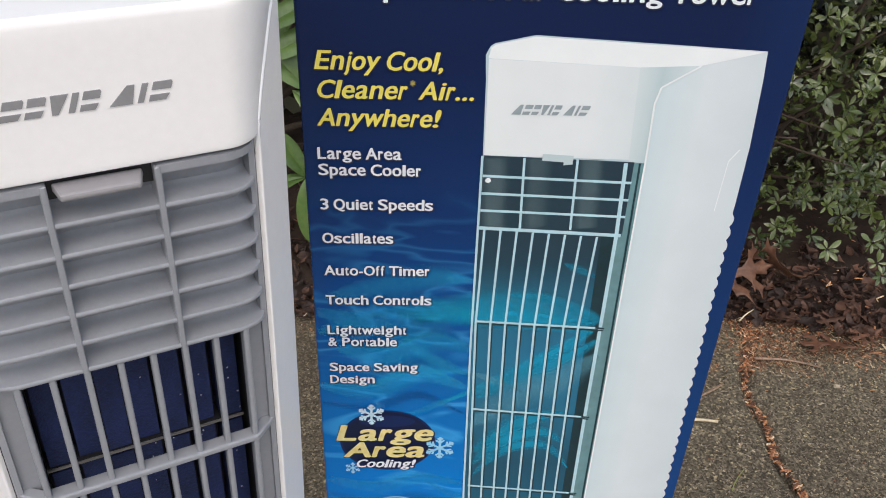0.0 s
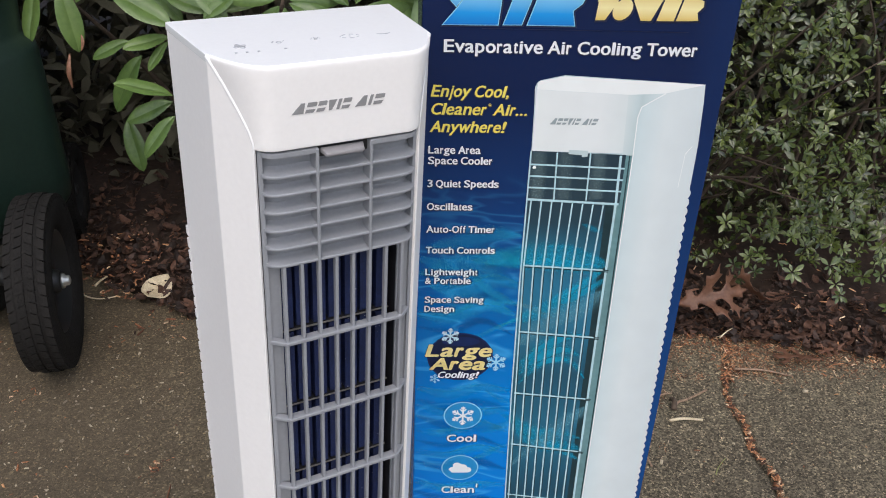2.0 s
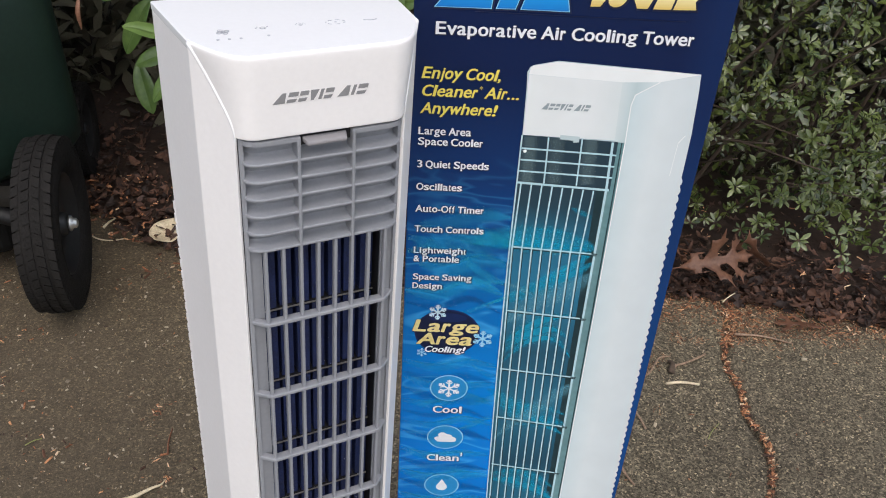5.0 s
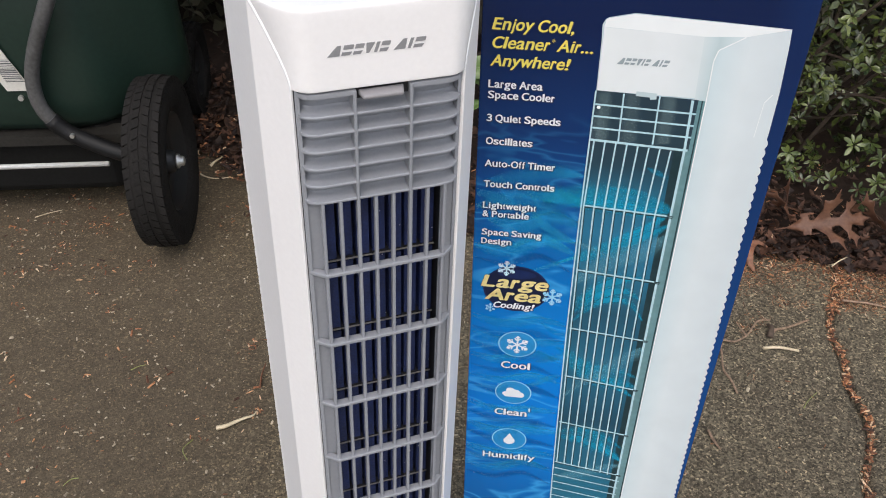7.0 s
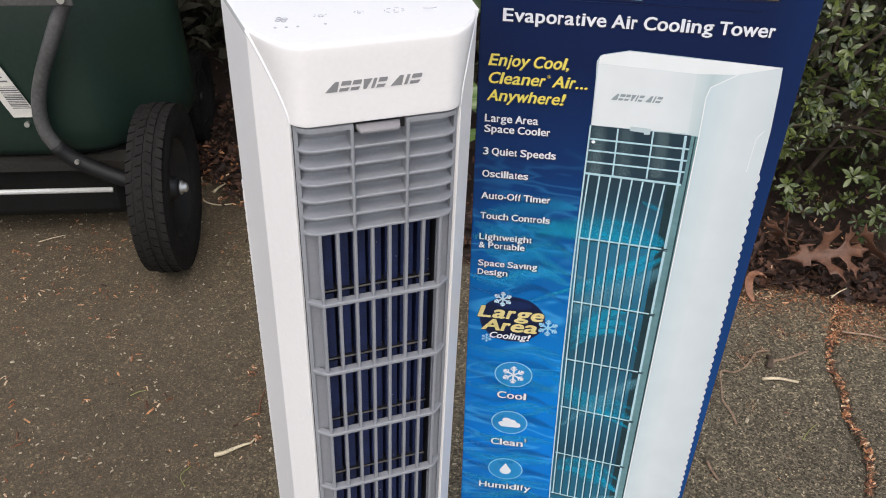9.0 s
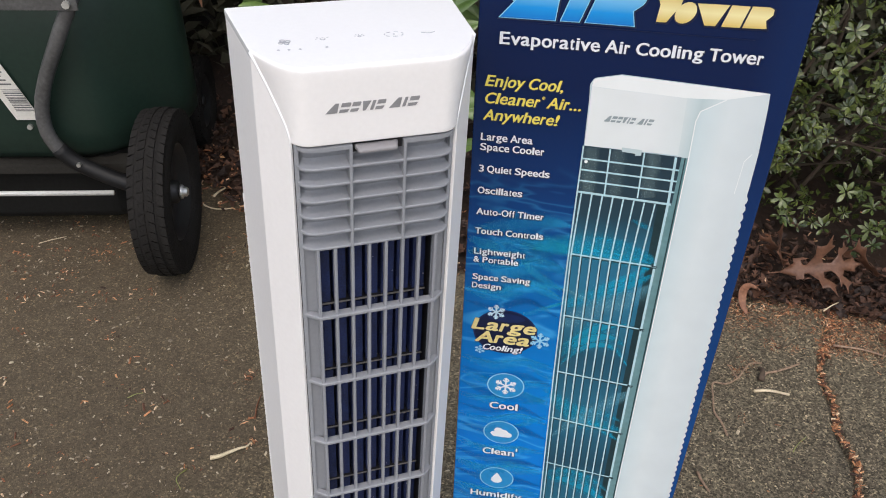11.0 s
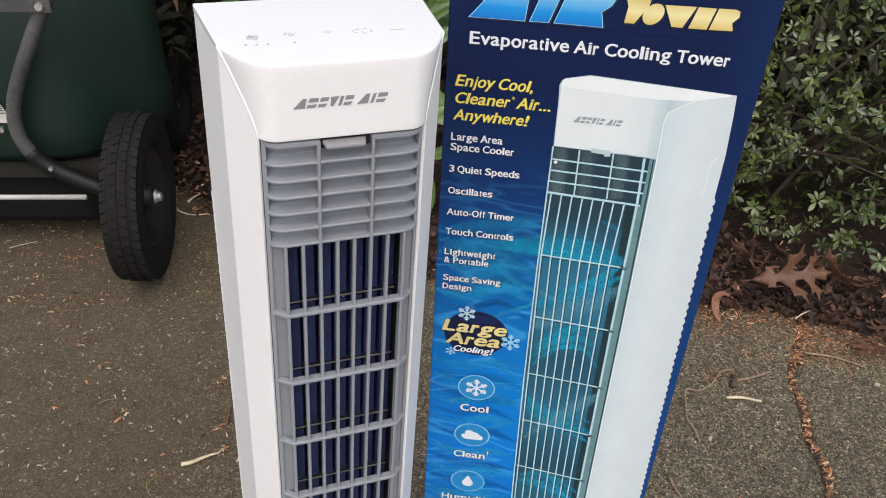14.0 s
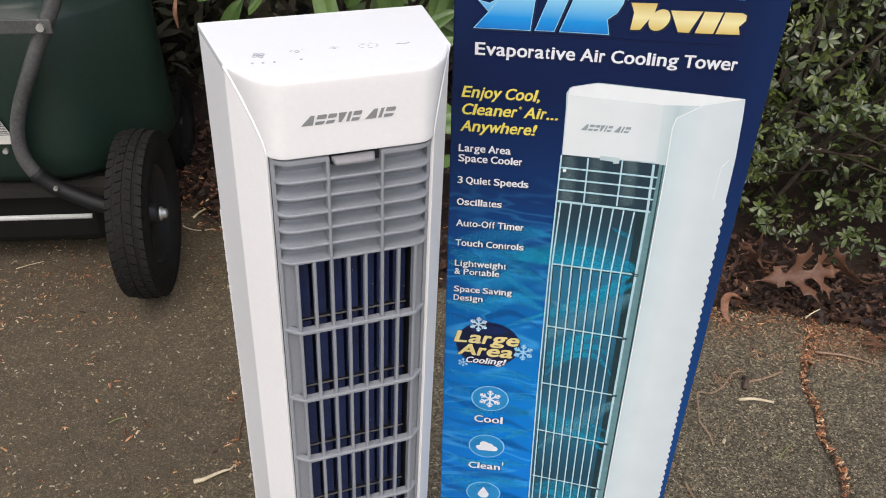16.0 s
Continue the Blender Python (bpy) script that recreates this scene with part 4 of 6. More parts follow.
BLUE_SHAPES = ([(-0.0068, 0.8442), (0.0280, 0.8446), (0.0300, 0.8680), (0.0306, 0.8862), (0.0235, 0.8862), (0.0112, 0.8680), (0.0022, 0.8552)],
               [(-0.0048, 0.8618), (0.0010, 0.8560), (0.0075, 0.8640), (0.0020, 0.8600)],
               [(0.0318, 0.8448), (0.0432, 0.8450), (0.0568, 0.8862), (0.0455, 0.8862)],
               [(0.0472, 0.8450), (0.0772, 0.8450), (0.0752, 0.8545), (0.0806, 0.8590), (0.0836, 0.8650), (0.0846, 0.8740), (0.0830, 0.8815), (0.0785, 0.8862), (0.0605, 0.8862)])
for pts in BLUE_SHAPES:
    rim = flat("brand_shape", swollen(pts, 0.0006), INK_PALEBLUE, 2)
    flat("brand_shade", pts, HEAD_BLUE, 3, rim)
    flat("brand_outline", [(x + 0.0005, z - 0.0005) for x, z in swollen(pts, 0.0013)], INK_DARK, 1.2, rim)
GOLD_SHAPES = ([(0.0886, 0.8660), (0.1046, 0.8664), (0.1036, 0.8606), (0.0964, 0.8490), (0.0902, 0.8488), (0.0912, 0.8600)],
               [(0.1072 + 0.0062 * math.cos(a) + 0.0016 * math.sin(a), 0.8560 + 0.0070 * math.sin(a)) for a in [math.tau * k / 18 for k in range(18)]],
               [(0.1132, 0.8625), (0.1325, 0.8630), (0.1262, 0.8490), (0.1196, 0.8490)],
               [(0.1298, 0.8490), (0.1410, 0.8492), (0.1446, 0.8630), (0.1336, 0.8630)],
               [(0.1424, 0.8492), (0.1570, 0.8497), (0.1556, 0.8548), (0.1590, 0.8586), (0.1588, 0.8622), (0.1560, 0.8634), (0.1458, 0.8632)])
for pts in GOLD_SHAPES:
    face = flat("brand_shape", pts, HEAD_GOLD, 3)
    flat("brand_outline", [(x + 0.0006, z - 0.0006) for x, z in swollen(pts, 0.0009)], INK_DARK, 1.2, face)
flat("brand_dot", [(0.0862 + 0.0012 * math.cos(a), 0.8684 + 0.0012 * math.sin(a)) for a in [math.tau * k / 12 for k in range(12)]], INK_PALEBLUE, 3)
flat("printed_rule", [(0.092, 0.8710), (0.156, 0.8712), (0.156, 0.8715), (0.092, 0.8713)], INK_SKY, 2)
flat("printed_rule", [(0.018, 0.8418), (0.152, 0.8418), (0.152, 0.8422), (0.018, 0.8422)], INK_DARK, 2)


# badge
def oval(cx, cz, rx, rz, n=40, a0=0.0, a1=2 * math.pi):
    return [(cx + rx * math.cos(a0 + (a1 - a0) * k / n), cz + rz * math.sin(a0 + (a1 - a0) * k / n)) for k in range(n)]


badge = flat("badge", oval(0.0150, 0.5775, 0.0262, 0.0236), INK_NAVY, 1.5, carton, "oval badge with gold words and snowflakes")
flat("badge_field", oval(0.0150, 0.5775, 0.0248, 0.0222), INK_DARK, 2, badge)
flat("badge_glow", oval(0.0150, 0.5930, 0.0150, 0.0045), INK_NAVY, 2.3, badge)
words("caption", "Large", -0.0130, 0.5785, 0.0545, 0.0114, INK_GOLD, layer=4, lean=0.25, bold=0.00075, parent=badge)
words("caption", "Area", -0.0095, 0.5655, 0.0470, 0.0112, INK_GOLD, layer=5.2, lean=0.25, bold=0.00075, parent=badge)
words("caption", "Cooling!", -0.0030, 0.5572, 0.0340, 0.0062, INK_WHITE, layer=6.4, lean=0.25, bold=0.00028, parent=badge)


def snowflake(cx, cz, r, parent, layer=4, mat_=None, arms=6, thick=0.11):
    mat_ = mat_ or INK_WHITE
    bm = bmesh.new()
    def quad(ax, az, bx, bz, t):
        lift = layer + 0.015 * len(bm.faces)
        d = Vector((bx - ax, bz - az)).normalized() * t
        pts = [(ax + d.y, az - d.x), (bx + d.y, bz - d.x), (bx - d.y, bz + d.x), (ax - d.y, az + d.x)]
        bm.faces.new([bm.verts.new((x - CX, FY - LAY * lift, z)) for x, z in pts])
    for k in range(arms):
        a = 2 * math.pi * k / arms + math.pi / 6
        ca, sa = math.cos(a), math.sin(a)
        quad(cx, cz, cx + r * ca, cz + r * sa, r * thick)
        for s in (-1, 1):
            for f, ln in ((0.45, 0.38), (0.72, 0.25)):
                b = a + s * math.pi / 4
                quad(cx + f * r * ca, cz + f * r * sa, cx + f * r * ca + ln * r * math.cos(b), cz + f * r * sa + ln * r * math.sin(b), r * thick * 0.8)
    me = bpy.data.meshes.new("snowflake")
    bm.to_mesh(me)
    bm.free()
    return part_mesh("snowflake", me, mat_, parent)


snowflake(0.0065, 0.5985, 0.0075, badge, 4, INK_ICE, thick=0.085)
snowflake(0.0440, 0.5725, 0.0085, badge, 3.2, INK_PALEBLUE, thick=0.085)
snowflake(-0.0045, 0.5560, 0.0045, badge, 4, INK_PALEBLUE, thick=0.08)

for k, cz in enumerate((0.5165, 0.4570, 0.3935)):
    icon = flat("round_icon", oval(0.0198, cz, 0.0160, 0.0147), INK_PALEBLUE, 2, carton, "round blue icon with a white symbol")
    flat("icon_field", oval(0.0198, cz, 0.0150, 0.0138), INK_BLUE, 2.6, icon)
    if k == 0:
        snowflake(0.0198, cz, 0.0100, icon, thick=0.075)
    elif k == 1:
        pts = []
        for cx_, cz_, r, a0, a1 in ((-0.0065, -0.0022, 0.0033, 3.0, 1.4), (-0.0025, 0.0022, 0.0042, 2.7, 0.6), (0.0030, 0.0012, 0.0030, 1.6, 0.2), (0.0068, -0.0022, 0.0032, 1.5, -1.5)):
            pts += [(0.0198 + cx_ + r * math.cos(a0 + (a1 - a0) * i / 7), cz + cz_ + r * math.sin(a0 + (a1 - a0) * i / 7)) for i in range(8)]
        pts += [(0.0198 - 0.0068, cz - 0.0054)]
        flat("cloud_symbol", pts, INK_WHITE, 4, icon)
    else:
        pts = [(0.0198, cz + 0.0085)] + [(0.0198 + 0.0052 * math.cos(a), cz - 0.0020 + 0.0048 * math.sin(a)) for a in [0.45 - (math.pi + 0.9) * i / 16 for i in range(17)]]
        flat("drop_symbol", pts, INK_WHITE, 4, icon)

# printed picture of the cooler
picture = flat("printed_picture", [(0.0570, 0.757), (0.0562, 0.792), (0.0555, 0.803), (0.0572, 0.8068), (0.0590, 0.808), (0.0750, 0.8118), (0.1700, 0.8070), (0.1712, 0.794), (0.1730, 0.763),
                                   (0.1733, 0.735)] + [(0.1736 + 0.0065 * (0.735 - z) / 0.39 + (-0.0005, 0.0005, 0.0009, 0.0005)[i % 4], z) for i, z in enumerate([0.729 - 0.00185 * k for k in range(220)])]
               + [(0.1780, 0.300), (0.0655, 0.300)], PIC_SIDE, 1, carton, "printed picture of a white tower cooler")
flat("picture_lid", [(0.0566, 0.8016), (0.0575, 0.8062), (0.0592, 0.8075), (0.0750, 0.8112), (0.1690, 0.8066), (0.1440, 0.8003), (0.1190, 0.7990)], PIC_FRONT, 1.4, picture)
flat("picture_front", [(0.0575, 0.757), (0.0570, 0.792), (0.0568, 0.8015), (0.1190, 0.7990), (0.1262, 0.756)], PIC_FACE, 1.6, picture)
flat("picture_shade", [(0.1190, 0.7990), (0.1430, 0.8003), (0.1290, 0.7900), (0.1272, 0.7820), (0.1285, 0.7545), (0.1210, 0.7545)], PIC_TURN, 1.8, picture)
flat("picture_edge", [(0.1236, 0.7548), (0.1282, 0.7545), (0.1296, 0.60), (0.1315, 0.30), (0.1278, 0.30), (0.1256, 0.60), (0.1240, 0.716)], PIC_EDGE, 1.8, picture)
flat("picture_edge_light", [(0.1222, 0.716), (0.1240, 0.716), (0.1256, 0.60), (0.1278, 0.30), (0.1250, 0.30), (0.1226, 0.60)], PIC_EDGE, 2.4, picture)
flat("picture_rim", [(0.1145, 0.7150), (0.1208, 0.7158), (0.1212, 0.60), (0.1236, 0.30), (0.1185, 0.30), (0.1160, 0.60), (0.1152, 0.66)], PIC_RIM, 2.35, picture)
for ax, az, bx, bz in ((0.1200, 0.7545, 0.1214, 0.716), (0.1214, 0.716, 0.1218, 0.60), (0.1218, 0.60, 0.1242, 0.30)):
    flat("picture_rim_light", [(ax - 0.0009, az), (ax + 0.0009, az), (bx + 0.0009, bz), (bx - 0.0009, bz)], PIC_BAR, 2.7, picture)
for ax, az, bx, bz, t in ((0.1690, 0.7620, 0.1652, 0.7560, 0.0004), (0.1652, 0.7560, 0.1644, 0.7300, 0.0002)):
    flat("picture_panel_line", [(ax - t, az), (ax + t, az), (bx + t, bz), (bx - t, bz)], PIC_FRONT, 1.3, picture)
flat("picture_rivet", [(0.0600 + 0.0013 * math.cos(a), 0.7448 + 0.0013 * math.sin(a)) for a in [math.tau * k / 10 for k in range(10)]], PIC_FRONT, 3.6, picture)
flat("picture_tab", [(0.0830, 0.7585), (0.0965, 0.7578), (0.0965, 0.7535), (0.0925, 0.7530), (0.0925, 0.7545), (0.0830, 0.7552)], PIC_SHADE, 3.4, picture)
flat("picture_grille", [(0.0573, 0.7572), (0.1236, 0.7550), (0.1240, 0.716), (0.1228, 0.661), (0.1228, 0.56), (0.1248, 0.366), (0.1254, 0.30), (0.0660, 0.30), (0.0630, 0.40), (0.0595, 0.54), (0.0580, 0.65)], PIC_VEIL, 2.2, picture)


def streak(x0, z0, x1, z1, t, mat_, layer, name="picture_bar"):
    d = Vector((x1 - x0, z1 - z0)).normalized() * t / 2
    return flat(name, [(x0 + d.y, z0 - d.x), (x1 + d.y, z1 - d.x), (x1 - d.y, z1 + d.x), (x0 - d.y, z0 + d.x)], mat_, layer, picture)


rng_p = random.Random(5)


# cyan swirls drawn across the printed grille
def ribbon(pts, width, mat_, layer, name="air_swirl", tapered=True):
    path = smooth_path([(x, 0, z) for x, z in pts], 7)
    left, right = [], []
    for i, p in enumerate(path):
        d = (path[min(i + 1, len(path) - 1)] - path[max(i - 1, 0)]).normalized()
        w = width * 0.8 * (math.sin(math.pi * (0.06 + 0.90 * i / (len(path) - 1))) if tapered else 1.0)
        left.append((p.x - d.z * w, p.z + d.x * w))
        right.append((p.x + d.z * w, p.z - d.x * w))
    k = len(path)
    verts = [(x - CX, FY - LAY * layer, z) for x, z in left + right]
    faces = [(i, i + 1, k + i + 1, k + i) for i in range(k - 1)]
    me = data_mesh(name, verts, faces, mat_)
    uv = me.uv_layers.new(name="stroke").data
    for loop in me.loops:
        v = loop.vertex_index
        uv[loop.index].uv = ((v % k) / (k - 1), 0.0 if v < k else 1.0)
    return part_mesh(name, me, mat_, picture)


# broad blue drifts in the ground of the print, then the swirls that cross the printed grille
ribbon([(-0.019, 0.656), (0.010, 0.664), (0.040, 0.667), (0.058, 0.666)], 0.020, WISP, 0.72)
ribbon([(-0.015, 0.678), (0.008, 0.683), (0.035, 0.690), (0.056, 0.689)], 0.014, WISP, 0.74)
ribbon([(0.022, 0.655), (0.032, 0.643), (0.047, 0.633), (0.058, 0.627)], 0.007, WISP, 0.76)
ribbon([(0.056, 0.629), (0.064, 0.627), (0.074, 0.622), (0.086, 0.616)], 0.004, SWIRL_PALE, 2.62)
ribbon([(0.030, 0.627), (0.040, 0.629), (0.050, 0.630), (0.060, 0.628)], 0.004, WISP, 0.77)
ribbon([(0.000, 0.590), (0.029, 0.599), (0.045, 0.608), (0.060, 0.616)], 0.004, WISP, 0.78)
ribbon([(0.030, 0.666), (0.057, 0.667), (0.078, 0.667), (0.098, 0.663), (0.118, 0.657)], 0.012, SWIRL, 2.50)
ribbon([(0.020, 0.668), (0.060, 0.672), (0.090, 0.672), (0.119, 0.662)], 0.020, HAZE, 2.45)
ribbon([(0.074, 0.681), (0.095, 0.678), (0.115, 0.669), (0.122, 0.662)], 0.006, HAZE, 2.47)
ribbon([(0.099, 0.700), (0.107, 0.696), (0.115, 0.692)], 0.004, HAZE, 2.49)
ribbon([(0.119, 0.660), (0.112, 0.653), (0.100, 0.643), (0.083, 0.631), (0.063, 0.618), (0.045, 0.608)], 0.008, SWIRL, 2.55)
ribbon([(0.123, 0.642), (0.116, 0.634), (0.103, 0.623), (0.085, 0.614), (0.065, 0.596), (0.060, 0.590)], 0.016, SWIRL_PALE, 2.60)
ribbon([(0.122, 0.652), (0.100, 0.634), (0.080, 0.622), (0.062, 0.612)], 0.012, HAZE, 2.46)
ribbon([(0.063, 0.550), (0.072, 0.563), (0.083, 0.573), (0.097, 0.576), (0.107, 0.571), (0.117, 0.556)], 0.007, HAZE, 2.51)
ribbon([(0.061, 0.558), (0.072, 0.572), (0.085, 0.582), (0.100, 0.585), (0.112, 0.577)], 0.010, HAZE, 2.48)
ribbon([(0.060, 0.568), (0.076, 0.583), (0.091, 0.595), (0.110, 0.600)], 0.012, HAZE, 2.44)
ribbon([(0.052, 0.518), (0.061, 0.513), (0.074, 0.502), (0.087, 0.497), (0.104, 0.497), (0.122, 0.490)], 0.011, SWIRL, 2.52)
ribbon([(0.122, 0.526), (0.118, 0.520), (0.106, 0.508), (0.093, 0.491), (0.078, 0.478), (0.064, 0.460)], 0.013, SWIRL_PALE, 2.61)
ribbon([(0.085, 0.492), (0.103, 0.480), (0.122, 0.466)], 0.007, SWIRL, 2.54)
ribbon([(0.065, 0.500), (0.085, 0.486), (0.105, 0.484), (0.123, 0.478)], 0.016, HAZE, 2.43)
ribbon([(0.062, 0.411), (0.078, 0.416), (0.092, 0.416), (0.108, 0.408), (0.123, 0.395)], 0.008, SWIRL, 2.53)
ribbon([(0.093, 0.415), (0.104, 0.401), (0.116, 0.384)], 0.005, SWIRL, 2.56)
ribbon([(0.065, 0.405), (0.085, 0.404), (0.105, 0.394), (0.124, 0.378)], 0.016, HAZE, 2.42)
ribbon([(0.124, 0.372), (0.105, 0.364), (0.085, 0.352), (0.066, 0.346)], 0.012, SWIRL_PALE, 2.63)
ribbon([(0.037, 0.544), (0.052, 0.533), (0.064, 0.533)], 0.005, WISP, 0.81)
ribbon([(0.036, 0.498), (0.049, 0.503), (0.062, 0.512)], 0.007, WISP, 0.82)
ribbon([(0.030, 0.468), (0.040, 0.472), (0.050, 0.480), (0.066, 0.485)], 0.006, WISP, 0.84)
for x0, x1, z in ((-0.019, 0.058, 0.668), (-0.010, 0.060, 0.645), (-0.019, 0.056, 0.618), (-0.019, 0.058, 0.545), (-0.019, 0.060, 0.528), (-0.019, 0.058, 0.500), (-0.019, 0.060, 0.476), (-0.019, 0.060, 0.440), (-0.019, 0.062, 0.412), (-0.019, 0.062, 0.380), (-0.019, 0.062, 0.352)):
    up = rng_p.uniform(-0.008, 0.012)
    q = (x1 - x0) / 3
    pts = [(x0, z), (x0 + q, z + up * 0.4 - 0.006), (x0 + 2 * q, z + up), (x1, z + up * 0.3 - 0.004)]
    ribbon(pts, rng_p.uniform(0.008, 0.018), WISP, 0.7)
    ribbon([(x, zz + 0.003) for x, zz in pts], rng_p.uniform(0.0020, 0.005), WISP, 0.8)
    ribbon([(x, zz - 0.011 - 0.1 * (x - x0)) for x, zz in pts], rng_p.uniform(0.006, 0.012), DEEP, 0.66)

for ax, az, bx, bz in ((0.0568, 0.757, 0.0572, 0.65), (0.0572, 0.65, 0.0588, 0.54), (0.0588, 0.54, 0.0622, 0.40), (0.0622, 0.40, 0.0652, 0.30)):
    streak(ax, az, bx, bz, 0.0011, PIC_BAR, 3.0, "picture_edge_line")
for z in (0.747, 0.738, 0.729):
    streak(0.0575, z, 0.1240, z - 0.0025, 0.0013, PIC_BAR, 3)
streak(0.0575, 0.7195, 0.1235, 0.7162, 0.0018, PIC_BAR, 3)
for x in (0.0752, 0.0985):
    streak(x, 0.7562, x + 0.001, 0.719, 0.0011, PIC_BAR, 3.05)
for k in range(8):
    top_x, mid_x, low_x = 0.0600 + 0.00750 * k, 0.0590 + 0.00735 * k, 0.0660 + 0.0069 * k
    streak(top_x, 0.7188 - 0.0005 * k, mid_x, 0.6625 - 0.0004 * k, 0.0011, PIC_BAR, 3.1)
    streak(mid_x, 0.6635 - 0.0004 * k, low_x, 0.368 - 0.0016 * k, 0.0011, PIC_BAR, 3.12)
    streak(mid_x + 0.0009, 0.6635 - 0.0004 * k, low_x + 0.0009, 0.368 - 0.0016 * k, 0.0007, PIC_RIM, 2.9, "picture_bar_shade")
for x in (0.0625, 0.0815, 0.1045):
    ribbon([(x, 0.756), (x + 0.001, 0.744), (x + 0.001, 0.732), (x + 0.002, 0.720)], 0.009, GLOW_INK, 2.5, "picture_sheen", False)
for ax, az, bx, bz in ((0.1262, 0.7545, 0.1270, 0.716), (0.1270, 0.716, 0.1284, 0.60), (0.1284, 0.60, 0.1306, 0.30)):
    streak(ax, az, bx, bz, 0.0009, PIC_RIM, 2.6, "picture_edge_line")
for za, zb in ((0.664, 0.660), (0.603, 0.597), (0.541, 0.534), (0.485, 0.475), (0.425, 0.415), (0.368, 0.357)):
    streak(0.0588 + (0.664 - za) * 0.018, za, 0.1232 + (0.664 - za) * 0.012, zb, 0.0013, PIC_BAR, 3.2)
    streak(0.0588 + (0.664 - za) * 0.018, za - 0.0014, 0.1232 + (0.664 - za) * 0.012, zb - 0.0014, 0.0010, PIC_RIM, 2.95, "picture_bar_shade")
    streak(0.1190 + (0.664 - za) * 0.012, zb + 0.0004, 0.1236 + (0.664 - za) * 0.012, zb, 0.0011, PIC_RIM, 3.3, "picture_bar_end")
for k in range(5):
    streak(0.0648, 0.359 - 0.0105 * k, 0.1262, 0.348 - 0.0105 * k, 0.0012, PIC_BAR, 3)
for (ax, az), (bx, bz) in (((0.1440, 0.8003), (0.1292, 0.7905)), ((0.1292, 0.7905), (0.1276, 0.7830)), ((0.1276, 0.7830), (0.1284, 0.7548)), ((0.1284, 0.7548), (0.1298, 0.60)), ((0.1298, 0.60), (0.1317, 0.30))):
    streak(ax, az, bx, bz, 0.0008, PIC_FRONT, 3, "picture_crease")
small = None
for pts in mark_shapes([(k, 0.0862 + 0.62 * a, 0.0862 + 0.62 * b) for k, a, b in MARK_ROW], 0.7770, 0.7816, 0.35):
    ob = flat("picture_mark" if small is None else "picture_mark_shape", pts, PIC_MARK, 3, small or picture)
    small = small or ob

# ---- garden cart ----
cart = new("garden_cart")
cart.matrix_world = pose(-0.650, 1.146, 0, 0, 0, 11.3)
tagged(cart, "dark green plastic garden cart with black tube frame and chunky tyre", "garden cart")


def tub_mesh():
    """A deep rounded tub, lofted through plan outlines, with a shoulder and a rolled rim."""
    # unseen upper wall, rim and left end are carried on to shade the ground
    levels = [(0.192, 0.030), (0.197, 0.012), (0.215, 0.002), (0.26, 0.0), (0.40, 0.006), (0.497, 0.010), (0.508, 0.014), (0.518, 0.030), (0.528, 0.036),
              (0.60, 0.030), (0.94, 0.012), (0.952, -0.010), (0.962, -0.014), (0.962, 0.002), (0.94, 0.030), (0.30, 0.060)]
    corners = [(-1.20, 0.055), (-0.105, 0.055), (0.037, 0.215), (-0.095, 0.62), (-1.20, 0.62)]
    cx, cy = -0.55, 0.33

    def outline(inset):
        out = []
        n = len(corners)
        for i in range(n):
            p, a, b = Vector(corners[i]), Vector(corners[i - 1]), Vector(corners[(i + 1) % n])
            r = 0.06
            pa, pb = p + (a - p).normalized() * r, p + (b - p).normalized() * r
            for k in range(7):
                t = k / 6
                q = pa * (1 - t) ** 2 + p * 2 * t * (1 - t) + pb * t * t
                d = Vector((q.x - cx, q.y - cy))
                q = Vector((q.x - inset * (1 if d.x > 0.2 else -1 if d.x < -0.2 else d.x * 5), q.y - inset * (1 if d.y > 0.1 else -1 if d.y < -0.1 else d.y * 10)))
                out.append(q)
        return out
    bm = bmesh.new()
    rings = [[bm.verts.new((q.x, q.y, z)) for q in outline(ins)] for z, ins in levels]
    m = len(rings[0])
    for a, b in zip(rings, rings[1:]):
        for i in range(m):
            j = (i + 1) % m
            bm.faces.new((a[i], a[j], b[j], b[i]))
    bm.faces.new(rings[0][::-1])
    bm.faces.new(rings[-1])
    return bm


part("tub", tub_mesh(), TUB, cart, smooth=True)
LEG = smooth_path([(-0.070, 0.020, 0.80), (-0.076, 0.030, 0.62), (-0.086, 0.030, 0.560), (-0.109, 0.029, 0.517), (-0.145, 0.029, 0.452), (-0.189, 0.030, 0.365), (-0.207, 0.030, 0.305), (-0.204, 0.030, 0.255),
                   (-0.175, 0.028, 0.213), (-0.123, 0.020, 0.186), (-0.080, 0.010, 0.173), (-0.045, 0.000, 0.168)], 5)
part("frame_tube", tube_bm([p + Vector((0.006, 0, 0)) for p in LEG], 0.0128, 14), TUBE, cart, "bent steel tube with worn black paint", smooth=True)
part("frame_rail", box_bm(-1.20, -0.075, 0.050, 0.090, 0.170, 0.190), CROSSRAIL, cart)
SL = [p + Vector((0.006, 0, 0)) for p in LEG if p.z < 0.243]
part("tube_sleeve", tube_bm(SL, 0.0150, 14), SLEEVE, cart, "dark sleeve with a torn upper edge", smooth=True)
# black solid added to stand in for the shade beneath the cart
bevelled(part("tub_base", prism_bm([(-1.18, 0.070), (-0.11, 0.070), (-0.01, 0.20), (-0.10, 0.56), (-1.18, 0.58)], 0.050, 0.196), UNDER_SHADE, cart, "black block added under the tub in place of shade"), 0.02, 3)
brk = bevelled(part("bracket", prism_bm([(-0.60, 0.018), (-0.090, 0.012), (-0.090, 0.016), (-0.60, 0.024)], 0.503, 0.528), TUBE, cart), 0.002)
